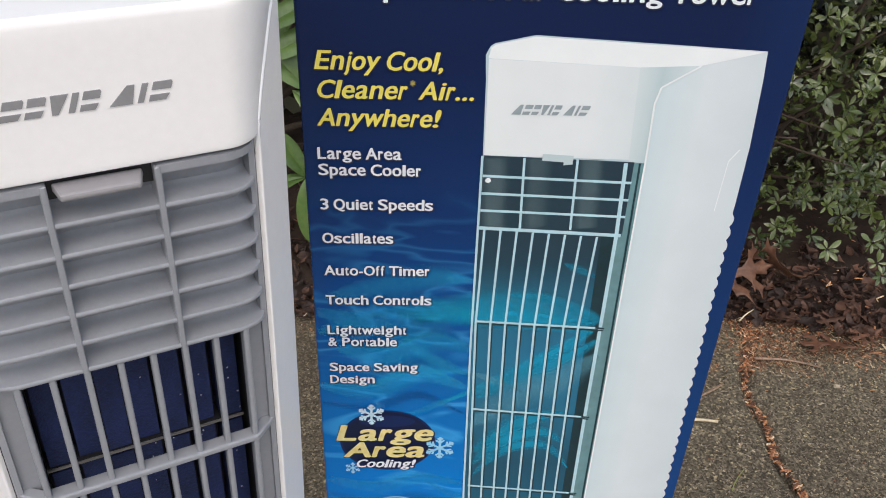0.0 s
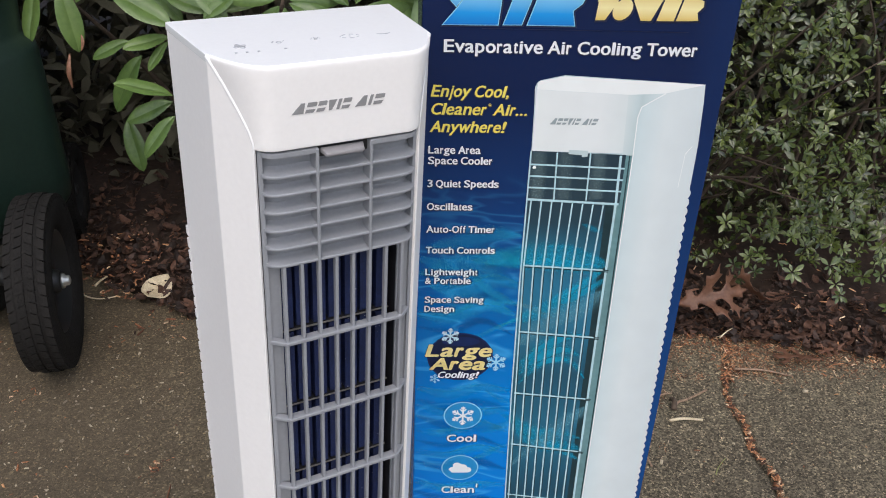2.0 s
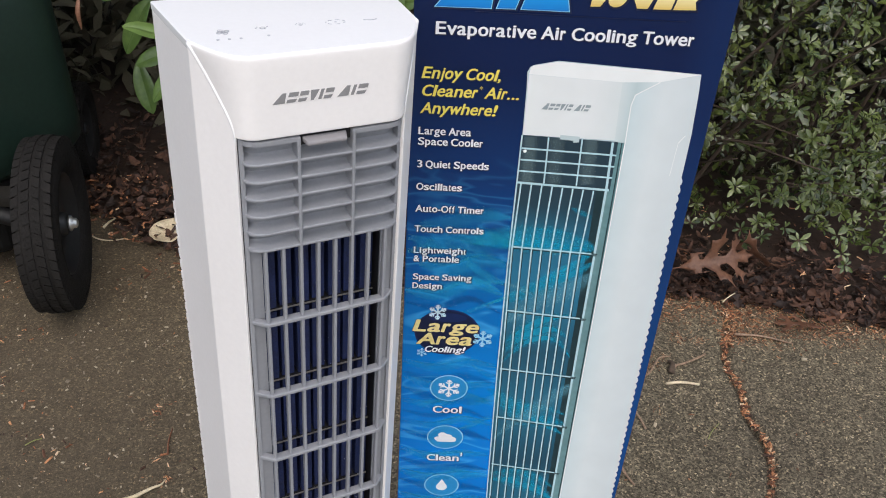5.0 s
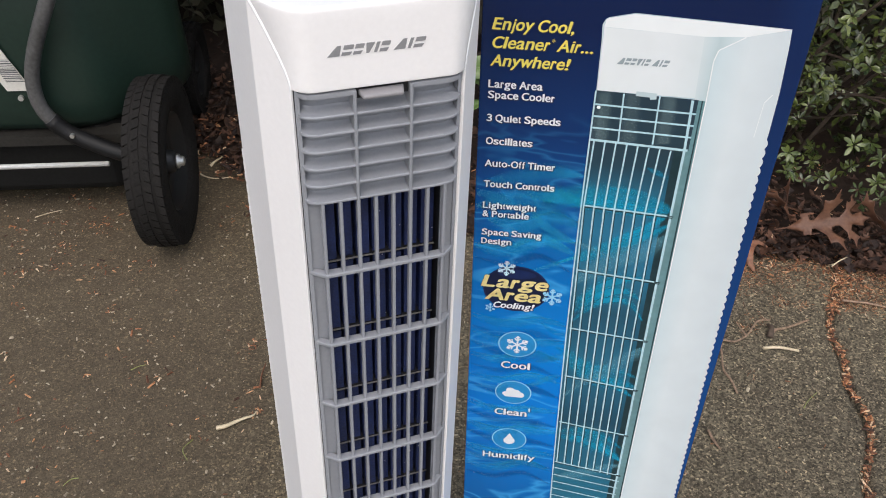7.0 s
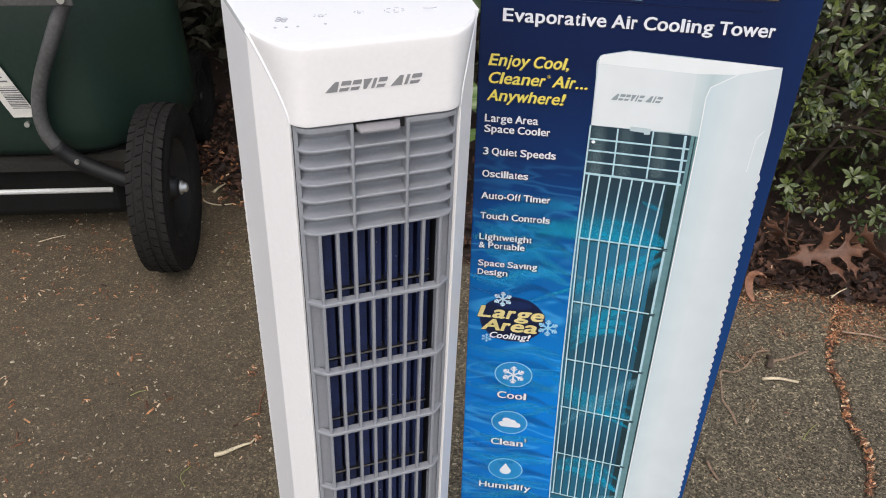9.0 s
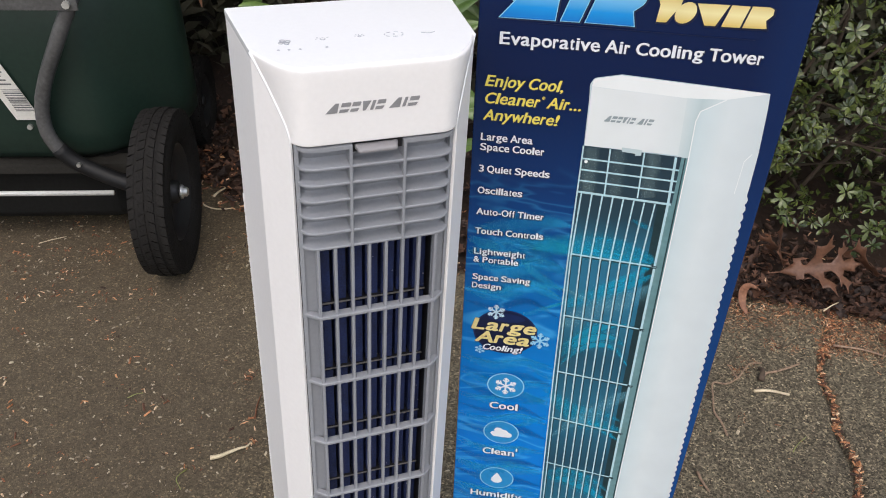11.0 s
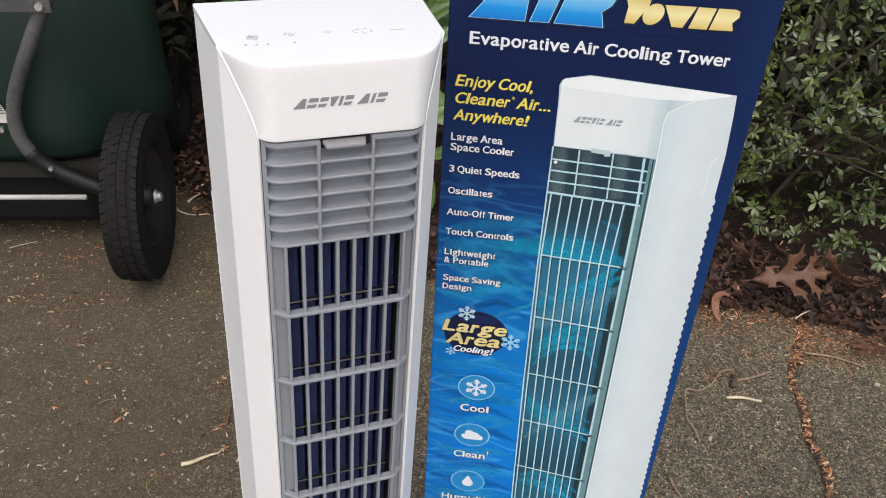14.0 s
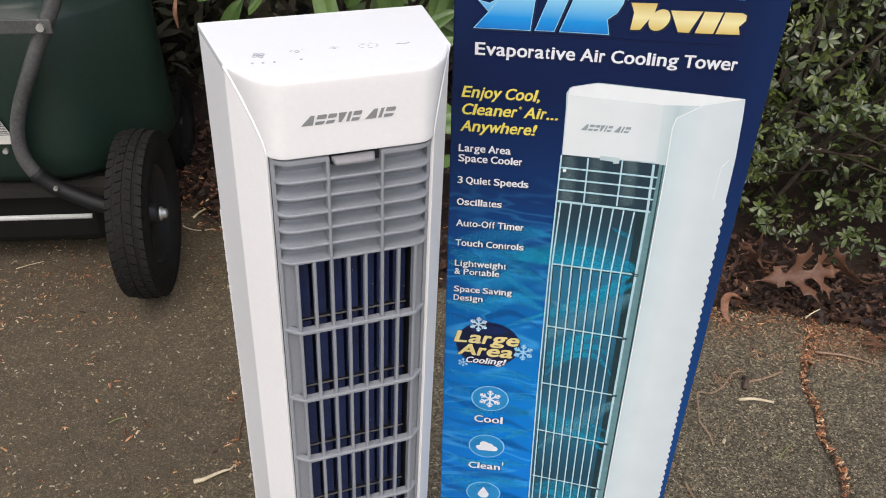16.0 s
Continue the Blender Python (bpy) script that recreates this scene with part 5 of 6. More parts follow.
part("bolt_head", tube_bm([(-0.107, 0.0125, 0.515), (-0.107, 0.006, 0.515)], 0.0065, 8), STEEL, brk)
for p in ((-0.152, 0.005, 0.214), (-0.200, 0.048, 0.216)):
    part("screw", tube_bm([(p[0], p[1] + 0.006, p[2]), p], 0.0042, 8), STEEL, cart)
part("rivet", tube_bm([(-0.239, 0.062, 0.268), (-0.239, 0.050, 0.268)], 0.0050, 10), STEEL, cart)
part("axle_rod", tube_bm([(-1.20, 0.000, 0.158), (-0.098, 0.000, 0.158)], 0.0048, 10), ZINC, cart, "bright zinc axle rod", smooth=True)

def on_decal(name, a, b, c, d, mat_, parent, y0=0.0515, y1=0.0530, label=""):
    """A slab on the tilted label: a to b across and c to d up, as shares of the label."""
    def at(f, g):
        lx = (-0.294 + 0.044 * f) + 0.036 * (1 - g) - 0.010 * g * g
        return lx, 0.283 + 0.112 * g
    bm = bmesh.new()
    pts = [at(a, c), at(b, c), at(b, d), at(a, d)]
    lo = [bm.verts.new((x, y1, z)) for x, z in pts]
    hi = [bm.verts.new((x, y0, z)) for x, z in pts]
    bm.faces.new(hi)
    for i in range(4):
        j = (i + 1) % 4
        bm.faces.new((lo[i], lo[j], hi[j], hi[i]))
    return part(name, bm, mat_, parent, label)


decal = on_decal("decal", 0, 1, 0, 1, LABEL, cart, label="faded paper label with illegible print")
for k in range(5):
    on_decal("print_bar", 0.10, 0.80 - 0.08 * (k % 3), 0.62 + 0.07 * k, 0.645 + 0.07 * k, INK, decal, 0.0511, 0.0515)
gk = 0.16
while gk < 0.56:
    wk = random.choice((0.008, 0.014, 0.022))
    on_decal("code_bar", 0.22, 0.94, gk, gk + wk, INK, decal, 0.0511, 0.0515)
    gk += wk + random.choice((0.010, 0.016, 0.022))

# wheel, turned about its own x axis
R, HW = 0.160, 0.032
wheel = new("wheel")
wheel.parent = cart
wheel.location = (0.0, 0, R - 0.001)
K = R / 0.172
tyre_prof = [(0.098, -0.022), (0.112, -0.031), (0.135, -HW - 0.002), (0.150, -HW), (0.160, -0.028), (0.1645, -0.022), (0.1665, 0.0), (0.1645, 0.022), (0.160, 0.028), (0.150, HW),
             (0.135, HW + 0.002), (0.112, 0.031), (0.098, 0.022)]


tyre = part("tyre", lathe_bm([(r * K, x) for r, x in tyre_prof], 64), RUBBER, wheel, "black rubber tyre with block tread", smooth=True)


def tread_block(cx_):
    bm = bmesh.new()
    a1 = 2 * math.pi / 52 * 0.86
    pts = [(x, a + l) for x, l in ((-0.0066, 0), (0.0066, 0.03 if cx_ > 0 else -0.03)) for a in (0, a1)]
    lo = [bm.verts.new((cx_ + x, 0.154 * K * math.cos(a), 0.160 * K * math.sin(a))) for x, a in pts]
    rr = (0.1692 - 2.0 * abs(cx_) ** 1.7) * K
    hi = [bm.verts.new((cx_ + x * 0.86, rr * math.cos(a), rr * math.sin(a))) for x, a in pts]
    bm.faces.new([hi[i] for i in (0, 1, 3, 2)])
    for i, j in ((0, 1), (1, 3), (3, 2), (2, 0)):
        bm.faces.new((lo[i], lo[j], hi[j], hi[i]))
    return bm


for cx_, off in ((-0.0245, 0.0), (-0.0080, 0.5), (0.0080, 0.0), (0.0245, 0.5)):
    first = part("tread_block", tread_block(cx_), RUBBER, wheel)
    first.rotation_euler = (2 * math.pi * off / 52, 0, 0)
    for k in range(1, 52):
        ob = new("tread_block", first.data)
        ob.parent = wheel
        ob.rotation_euler = (2 * math.pi * (k + off) / 52, 0, 0)
rim = part("rim", lathe_bm([(0.022, 0.004), (0.050, 0.000), (0.080, 0.004), (0.089, 0.021), (0.097, 0.024), (0.097, 0.018), (0.093, -0.018), (0.097, -0.024), (0.089, -0.021), (0.080, -0.012), (0.022, -0.012)], 48), RIM, wheel, smooth=True)
part("hub", lathe_bm([(0.0005, -0.045), (0.018, -0.045), (0.020, -0.030), (0.024, 0.0), (0.020, 0.020), (0.012, 0.024), (0.0005, 0.024)], 24), RIM, wheel, smooth=True)
part("hub_cap", lathe_bm([(0.0005, 0.024), (0.0140, 0.024), (0.0135, 0.028), (0.0095, 0.030), (0.0090, 0.036), (0.0050, 0.0385), (0.0005, 0.039)], 16), STEEL, wheel, "bright push-on axle cap", smooth=True)

# the smaller wheel at the far end of the cart
far_wheel = new("wheel")
far_wheel.parent = cart
far_wheel.location = (-0.024, 0.450, 0.118)
far_wheel.rotation_euler = (0.05, 0, 0)
far_wheel.scale = (0.72, 0.66, 0.66)
for child in [c for c in wheel.children if c.name != "hub_cap"]:
    ob = new(child.name.split(".")[0], child.data)
    ob.parent = far_wheel
    ob.rotation_euler = child.rotation_euler

# ---- plants ----
rng = random.Random(11)


def leaf_mesh(name, length, width, mat_, fold=0.25, droop=0.15, tip=0.55, n=5):
    """One leathery leaf along +x: oblong with a blunt end, a sunken midrib, raised halves and a rolled-down margin."""
    verts, faces = [], []
    for i in range(n + 1):
        t = 1 - (1 - i / n) ** 1.2
        w = width * 0.5 * (math.sin(math.pi * t ** tip) ** 0.58 if 0 < i < n else 0.03)
        x, z = length * t, -droop * length * t * t + 0.012 * length * math.sin(9 * t)
        verts += [(x, -w, z + fold * w * 0.7), (x, -w * 0.6, z + fold * w), (x, -w * 0.07, z + fold * w * 0.22), (x, 0, z), (x, w * 0.07, z + fold * w * 0.22), (x, w * 0.6, z + fold * w), (x, w, z + fold * w * 0.7)]
    for i in range(n):
        for k in range(6):
            a = 7 * i + k
            faces.append((a, a + 7, a + 8, a + 1))
    return data_mesh(name, verts, faces, mat_, True)


def leaf_geometry(length, width, fold, droop, tip=1.25, n=4):
    """A leaf along +x, widest past its middle, with a rounded end."""
    verts, faces = [], []
    for i in range(n + 1):
        t = 1 - (1 - i / n) ** 1.35
        w = width * 0.5 * (math.sin(math.pi * t ** tip) ** 0.72 if 0 < i < n else 0.03)
        x, z = length * t, -droop * length * t * t
        verts += [(x, -w, z + fold * w), (x, 0, z), (x, w, z + fold * w)]
    for i in range(n):
        a = 3 * i
        faces += [(a, a + 3, a + 4, a + 1), (a + 1, a + 4, a + 5, a + 2)]
    return verts, faces


def rosette_geometry(r, size):
    """A whorl of small leaves round a twig's tip, the axis along +z."""
    verts, faces = [], []
    k = r.choice((5, 6, 6, 7, 8))
    for i in range(k):
        ln = size * r.uniform(0.65, 1.1)
        v, f = leaf_geometry(ln, ln * r.uniform(0.34, 0.44), 0.28, r.uniform(0.05, 0.35), 1.35, 5)
        m = pose(0, 0, r.uniform(-0.004, 0.002), 0, -r.uniform(5, 55), 360 * i / k + r.uniform(-18, 18))
        o = len(verts)
        verts += [tuple(m @ Vector(p) + (m.to_3x3() @ Vector((0.002, 0, 0)))) for p in v]
        faces += [tuple(q + o for q in g) for g in f]
    return verts, faces


ROSETTES = []
for _ in range(9):
    ROSETTES.append(rosette_geometry(rng, 0.0185))
ROSETTE_MESH = [data_mesh("leaf_whorl", v, f, LEAF, True) for v, f in ROSETTES]


def hedge_front(x, z):
    """How far forward the azalea's leaves stand."""
    y = 1.335 - 0.17 * math.exp(-((z - 0.50) / 0.31) ** 2) + 0.06 * noise.noise((x * 4.5, z * 4.5, 0)) + 0.03 * noise.noise((x * 11, z * 11, 4))
    if x > 0.95:
        y += 0.5 * (x - 0.95)
    return y


azalea = new("azalea_shrub")
azalea.location = (0.9, 1.6, 0.03)
tagged(azalea, "dense azalea shrub with small green leaf whorls beside the asphalt", "shrub")
AZ = Vector(azalea.location)
whorls, taken = [], set()


def keep_clear(x, z, layer, step):
    """True once for each cell of a loose net, so that the whorls of one layer stand apart."""
    cell = (layer, round(x / step), round(z / step))
    if cell in taken:
        return False
    taken.add(cell)
    return True


for layer, step, near, far, tries in ((0, 0.031, 0.0, 0.035, 16000), (1, 0.034, 0.045, 0.10, 14000), (2, 0.040, 0.11, 0.20, 9000)):
    for _ in range(tries):
        x, z = rng.uniform(0.16, 1.75), rng.uniform(0.05, 1.50)
        low = 0.10 + 0.08 * noise.noise((x * 5, 9, 0)) + (0.06 if x < 0.50 else -0.05 if 0.66 < x < 0.95 else 0)
        if z < low - 0.05 * layer:
            continue
        if noise.noise((x * 7 + 3 * layer, z * 7, 12)) + 0.5 * noise.noise((x * 19, z * 19, 5 + layer)) < (0.11 if layer == 0 else 0.09):
            continue
        if x > 0.86 and 0.20 < z < 0.46 and rng.random() < 0.5:
            continue
        if layer == 0 and z < 0.32 and rng.random() < 0.75:
            continue
        if not keep_clear(x, z, layer, step):
            continue
        d = rng.uniform(near, far)
        whorls.append((d, x, hedge_front(x, z) + d, z))
whorls.sort(key=lambda q: (q[0] > 0.04, abs(q[1] - 0.75)))
rest_v, rest_f = [], []
for i, (d, x, y, z) in enumerate(whorls):
    out = Vector((rng.gauss(0, 0.5), -0.75 + rng.gauss(0, 0.35), 0.65 + rng.gauss(0, 0.4))).normalized()
    m = Matrix.Translation((x, y, z)) @ out.to_track_quat('Z', 'X').to_matrix().to_4x4() @ pose(0, 0, 0, 0, 0, rng.uniform(0, 360)) @ Matrix.Scale(rng.uniform(0.75, 1.2), 4)
    if i < 266:
        ob = new("leaf_whorl", ROSETTE_MESH[i % 9])
        ob.parent = azalea
        ob.matrix_local = Matrix.Translation(-AZ) @ m
    else:
        v, f = ROSETTES[i % 9]
        o = len(rest_v)
        rest_v += [tuple(m @ Vector(p) - AZ) for p in v]
        rest_f += [tuple(q + o for q in g) for g in f]
for sx_, sz_, sy_, n_ in ((0.660, 0.215, 1.16, 2), (0.745, 0.20, 1.15, 3), (0.83, 0.22, 1.14, 4), (0.92, 0.26, 1.15, 5), (1.04, 0.30, 1.16, 5), (1.10, 0.32, 1.18, 5), (0.455, 0.225, 1.22, 2)):
    for j in range(n_):
        m = Matrix.Translation((sx_ + 0.010 * j + rng.gauss(0, 0.008), sy_ - 0.002 * j, sz_ - 0.030 * j + rng.gauss(0, 0.004))) @ Vector((rng.gauss(0.1, 0.3), -0.8, 0.45 + rng.gauss(0, 0.2))).to_track_quat('Z', 'X').to_matrix().to_4x4() @ pose(0, 0, 0, 0, 0, rng.uniform(0, 360)) @ Matrix.Scale(rng.uniform(0.9, 1.2), 4)
        if m.translation.z > 0.05:
            ob = new("leaf_whorl", ROSETTE_MESH[(j + int(sx_ * 100)) % 9])
            ob.parent = azalea
            ob.matrix_local = Matrix.Translation(-AZ) @ m
# single leaves on the inner twigs, down to the middle of the shrub
for _ in range(15000):
    x, z = rng.uniform(0.10, 1.9), 0.05 + 1.55 * rng.random() ** 1.25
    if x > 0.86 and 0.12 < z < 0.46 and rng.random() < 0.8:
        continue
    y = hedge_front(x, z) + rng.uniform(0.14, 0.50)
    ln = rng.uniform(0.018, 0.032)
    v, f = leaf_geometry(ln, ln * 0.46, 0.25, 0.2, 1.2, 2)
    m = pose(x, y, z, rng.uniform(-50, 50), rng.uniform(-50, 50), rng.uniform(0, 360))
    o = len(rest_v)
    rest_v += [tuple(m @ Vector(p) - AZ) for p in v]
    rest_f += [tuple(q + o for q in g) for g in f]
fol = part_mesh("foliage", data_mesh("foliage", rest_v, rest_f, LEAF_ISL, True), LEAF_ISL, azalea)
fol["kind"] = "stuff"

for k in range(90):
    bx = rng.uniform(0.25, 1.6)
    base = Vector((bx, 1.55 + rng.uniform(-0.1, 0.25), 0.02))
    tip = Vector((bx + rng.uniform(-0.35, 0.35), 0, rng.uniform(0.15, 1.1)))
    tip.y = hedge_front(tip.x, tip.z) + 0.02
    mid = base.lerp(tip, 0.5) + Vector((rng.uniform(-0.08, 0.08), rng.uniform(-0.03, 0.08), rng.uniform(-0.02, 0.12)))
    part("branch", tube_bm([p - AZ for p in smooth_path([base, mid, tip], 5)], 0.0055, 5, 0.0012), BARK, azalea, smooth=True)

# dark depth of the planting behind both shrubs; its unseen top blocks skylight
thicket = new("background_thicket")
thicket.location = (0.2, 2.2, 0.0)
tagged(thicket, "deep shaded evergreen thicket behind the shrubs, with an added unseen top", "shrubbery", kind="stuff")
TH = Vector(thicket.location)
tv, tf = [], []
for k in range(38000):
    deep = k % 4 == 0
    x, z = rng.uniform(-2.9, 2.9), (1.6 * rng.random() if deep else 2.3 * rng.random() ** 1.5) + 0.02
    y = 1.86 + 0.16 * noise.noise((x * 2, z * 2, 3)) + (rng.uniform(0.55, 1.0) if deep else rng.uniform(0, 0.6)) + 0.12 * max(0, z - 1.5)
    if 0.85 < x < 2.2 and z < 0.30 and y < 2.0:
        continue
    ln = rng.uniform(0.05, 0.09) * (1 + 0.4 * (z > 1.4) + 0.5 * deep)
    v, f = leaf_geometry(ln, ln * 0.40, 0.25, 0.3, 0.8, 3)
    m = pose(x, y, z, rng.uniform(-60, 60), rng.uniform(-60, 60), rng.uniform(0, 360))
    o = len(tv)
    tv += [tuple(m @ Vector(p) - TH) for p in v]
    tf += [tuple(q + o for q in g) for g in f]
part_mesh("foliage", data_mesh("foliage", tv, tf, THICKET, True), THICKET, thicket)

# rhododendron
rhodo = new("rhododendron_shrub")
rhodo.location = (-0.35, 1.75, 0.04)
tagged(rhodo, "rhododendron with large leathery light green leaves", "shrub")
RH = Vector(rhodo.location)
RLEAF = [leaf_mesh("leaf", 0.105 + 0.012 * i, 0.040 + 0.004 * i, RHODO, 0.22, 0.10 + 0.07 * i, 1.15, 12) for i in range(4)]
tips = [(-0.36, 1.40, 0.56), (-0.24, 1.36, 0.60), (-0.12, 1.38, 0.58), (-0.01, 1.36, 0.52), (-0.30, 1.50, 0.72), (-0.15, 1.48, 0.74), (0.02, 1.46, 0.68), (0.06, 1.34, 0.40), (-0.02, 1.35, 0.30), (-0.20, 1.50, 0.45), (0.10, 1.50, 0.55), (-0.40, 1.66, 0.85), (-0.1, 1.6, 0.9)]
for tx, ty, tz in tips:
    base = Vector((-0.35 + rng.uniform(-0.12, 0.12), 1.78 + rng.uniform(-0.05, 0.08), 0.03))
    tip = Vector((tx, ty, tz))
    mid = base.lerp(tip, 0.55) + Vector((0, 0.05, -0.04))
    part("branch", tube_bm([p - RH for p in smooth_path([base, mid, tip], 5)], 0.010, 6, 0.003), BARK, rhodo, smooth=True)
    k = rng.choice((6, 7, 8))
    axis = Vector((rng.gauss(0, 0.25), -0.75, 0.55 + rng.gauss(0, 0.2))).normalized()
    spin = rng.uniform(0, 360)
    for i in range(k):
        m = Matrix.Translation(tip) @ axis.to_track_quat('Z', 'X').to_matrix().to_4x4() @ pose(0, 0, 0, 0, rng.uniform(-20, 30), spin + 360 * i / k + rng.uniform(-14, 14)) @ pose(0.012, 0, 0, rng.uniform(-25, 25))
        ob = new("leaf", RLEAF[rng.randrange(4)])
        ob.parent = rhodo
        ob.matrix_local = Matrix.Translation(-RH) @ m @ Matrix.Scale(rng.uniform(0.75, 1.1), 4)


def leaf_between(base, tip, k):
    """One leathery leaf from its stalk to its point, its face turned up and out."""
    d = Vector(tip) - Vector(base)
    x = d.normalized()
    z = Vector((0.0, -0.55, 0.83))
    z = (z - x * z.dot(x)).normalized()
    m = Matrix.Translation(Vector(base)) @ Matrix((x, z.cross(x), z)).transposed().to_4x4() @ pose(0, 0, 0, rng.uniform(-16, 16)) @ Matrix.Scale(d.length / (0.105 + 0.012 * k), 4)
    ob = new("leaf", RLEAF[k])
    ob.parent = rhodo
    ob.matrix_local = Matrix.Translation(-RH) @ m


for base, tip, k in (((-0.674, 1.42, 0.605), (-0.704, 1.38, 0.512), 1), ((-0.636, 1.41, 0.605), (-0.602, 1.37, 0.505), 3), ((-0.600, 1.55, 0.30), (-0.575, 1.50, 0.205), 2), ((-0.545, 1.39, 0.605), (-0.435, 1.35, 0.562), 0), ((-0.487, 1.44, 0.60), (-0.430, 1.42, 0.545), 1),
                     ((-0.40, 1.38, 0.61), (-0.337, 1.35, 0.573), 2), ((-0.452, 1.40, 0.520), (-0.525, 1.36, 0.514), 0), ((-0.452, 1.39, 0.515), (-0.495, 1.37, 0.470), 1), ((-0.515, 1.43, 0.475), (-0.590, 1.41, 0.375), 2),
                     ((-0.452, 1.37, 0.420), (-0.538, 1.34, 0.465), 1), ((-0.470, 1.43, 0.385), (-0.560, 1.41, 0.355), 1), ((-0.455, 1.38, 0.377), (-0.522, 1.34, 0.320), 3), ((-0.530, 1.42, 0.505), (-0.600, 1.40, 0.485), 2),
                     ((-0.553, 1.38, 0.62), (-0.595, 1.36, 0.592), 0), ((-0.312, 1.38, 0.614), (-0.380, 1.35, 0.575), 1), ((-0.50, 1.40, 0.66), (-0.58, 1.36, 0.650), 2), ((-0.150, 1.35, 0.185), (-0.143, 1.31, 0.065), 1), ((-0.150, 1.35, 0.185), (-0.190, 1.34, 0.275), 1), ((-0.150, 1.35, 0.185), (-0.085, 1.33, 0.225), 0),
                     ((-0.150, 1.35, 0.185), (-0.235, 1.34, 0.170), 2), ((-0.10, 1.36, 0.50), (-0.205, 1.33, 0.465), 2), ((-0.10, 1.36, 0.45), (-0.200, 1.33, 0.415), 2), ((-0.235, 1.38, 0.43), (-0.135, 1.33, 0.370), 3), ((-0.165, 1.36, 0.34), (-0.070, 1.33, 0.270), 2), ((-0.46, 1.40, 0.67), (-0.38, 1.36, 0.650), 1)):
    leaf_between(base, tip, k)
for base, mid, tip in (((-0.25, 1.75, 0.04), (-0.20, 1.55, 0.10), (-0.152, 1.355, 0.183)), ((-0.30, 1.78, 0.04), (-0.22, 1.55, 0.30), (-0.15, 1.37, 0.46)), ((-0.36, 1.78, 0.04), (-0.41, 1.58, 0.25), (-0.450, 1.40, 0.46)), ((-0.38, 1.78, 0.04), (-0.45, 1.60, 0.35), (-0.52, 1.40, 0.60)), ((-0.42, 1.78, 0.04), (-0.55, 1.62, 0.36), (-0.64, 1.41, 0.60))):
    part("branch", tube_bm([p - RH for p in smooth_path([Vector(base), Vector(mid), Vector(tip)], 6)], 0.008, 6, 0.003), BARK, rhodo, smooth=True)

for pts, wide in (([(-0.634, 1.40, 0.486), (-0.638, 1.39, 0.456), (-0.641, 1.40, 0.420)], 0.009), ([(-0.597, 1.372, 0.530), (-0.595, 1.368, 0.518), (-0.599, 1.366, 0.503)], 0.006)):
    path = smooth_path([Vector(p) - RH for p in pts], 5)
    vs = []
    for i, p in enumerate(path):
        w = wide * 0.5 * math.sin(math.pi * (0.08 + 0.84 * i / (len(path) - 1)))
        vs += [p + Vector((-w, 0, 0)), p + Vector((0, -w * 0.7, 0)), p + Vector((w, 0, 0))]
    fs = [(3 * i + k, 3 * i + k + 1, 3 * i + k + 4, 3 * i + k + 3) for i in range(len(path) - 1) for k in range(2)]
    part_mesh("dead_leaf", data_mesh("dead_leaf", vs, fs, CURL, True), CURL, rhodo, "shrivelled orange-brown leaf")

# unseen upper leaves of the rhododendron, added only to shade what lies below
cv, cf = [], []
for k in range(420):
    x, z = rng.uniform(-1.3, 0.25), rng.uniform(0.78, 1.55)
    y = 1.30 + 0.30 * abs(noise.noise((x * 3, z * 3, 8))) + abs(rng.gauss(0, 0.16)) + 0.25 * max(0, z - 1.2)
    ln = rng.uniform(0.08, 0.13)
    v, f = leaf_geometry(ln, ln * 0.38, 0.2, 0.2, 1.0, 4)
    m = pose(x, y, z, rng.uniform(-40, 40), rng.uniform(-20, 50), rng.uniform(0, 360))
    o = len(cv)
    cv += [tuple(m @ Vector(p) - RH) for p in v]
    cf += [tuple(q + o for q in g) for g in f]
crown = part_mesh("crown", data_mesh("crown", cv, cf, THICKET, True), THICKET, rhodo)
crown["kind"] = "stuff"

# ---- litter on the ground ----
def dry_leaf_geometry(r, length, lobes=0, curl=0.4, rows=30):
    """A curled dry leaf along x; with lobes it is an oak leaf with rounded, forward-reaching lobes."""
    n = rows if lobes else 8
    verts, faces = [], []
    p1, p2 = r.uniform(0, 6), r.uniform(0, 6)
    for i in range(n + 1):
        t = i / n
        w = length * (0.20 if lobes else 0.24) * (math.sin(math.pi * t ** 0.75) ** 0.7 if 0 < t < 1 else 0.03)
        reach = 0.12
        row = []
        x = length * (t - 0.5)
        z = curl * length * 0.22 * ((2 * t - 1) ** 2) + 0.003
        for side in (-1, 1):
            ww = w
            if lobes:
                if t < 0.12:
                    ww = w * 0.10
                else:
                    c = 0.5 + 0.5 * math.cos(2 * math.pi * 2.9 * t + (0.6 if side > 0 else 0.0) + 0.4) + 0.10 * math.cos(2 * math.pi * 9 * t + p1)
                    ww = w * (0.40 + 1.25 * max(0.0, c) ** 1.5)
                reach = 0.45
            lift = curl * ww * (0.45 + 0.35 * math.sin(5 * t + (p1 if side < 0 else p2)))
            row.append((x + reach * ww, side * ww, z + lift))
        mid_l = ((row[0][0] + x) / 2, row[0][1] / 2, z + (row[0][2] - z) * 0.3)
        mid_r = ((row[1][0] + x) / 2, row[1][1] / 2, z + (row[1][2] - z) * 0.3)
        verts += [row[0], mid_l, (x, 0, z), mid_r, row[1]]
    for i in range(n):
        for k in range(4):
            a = 5 * i + k
            faces.append((a, a + 5, a + 6, a + 1))
    return verts, faces


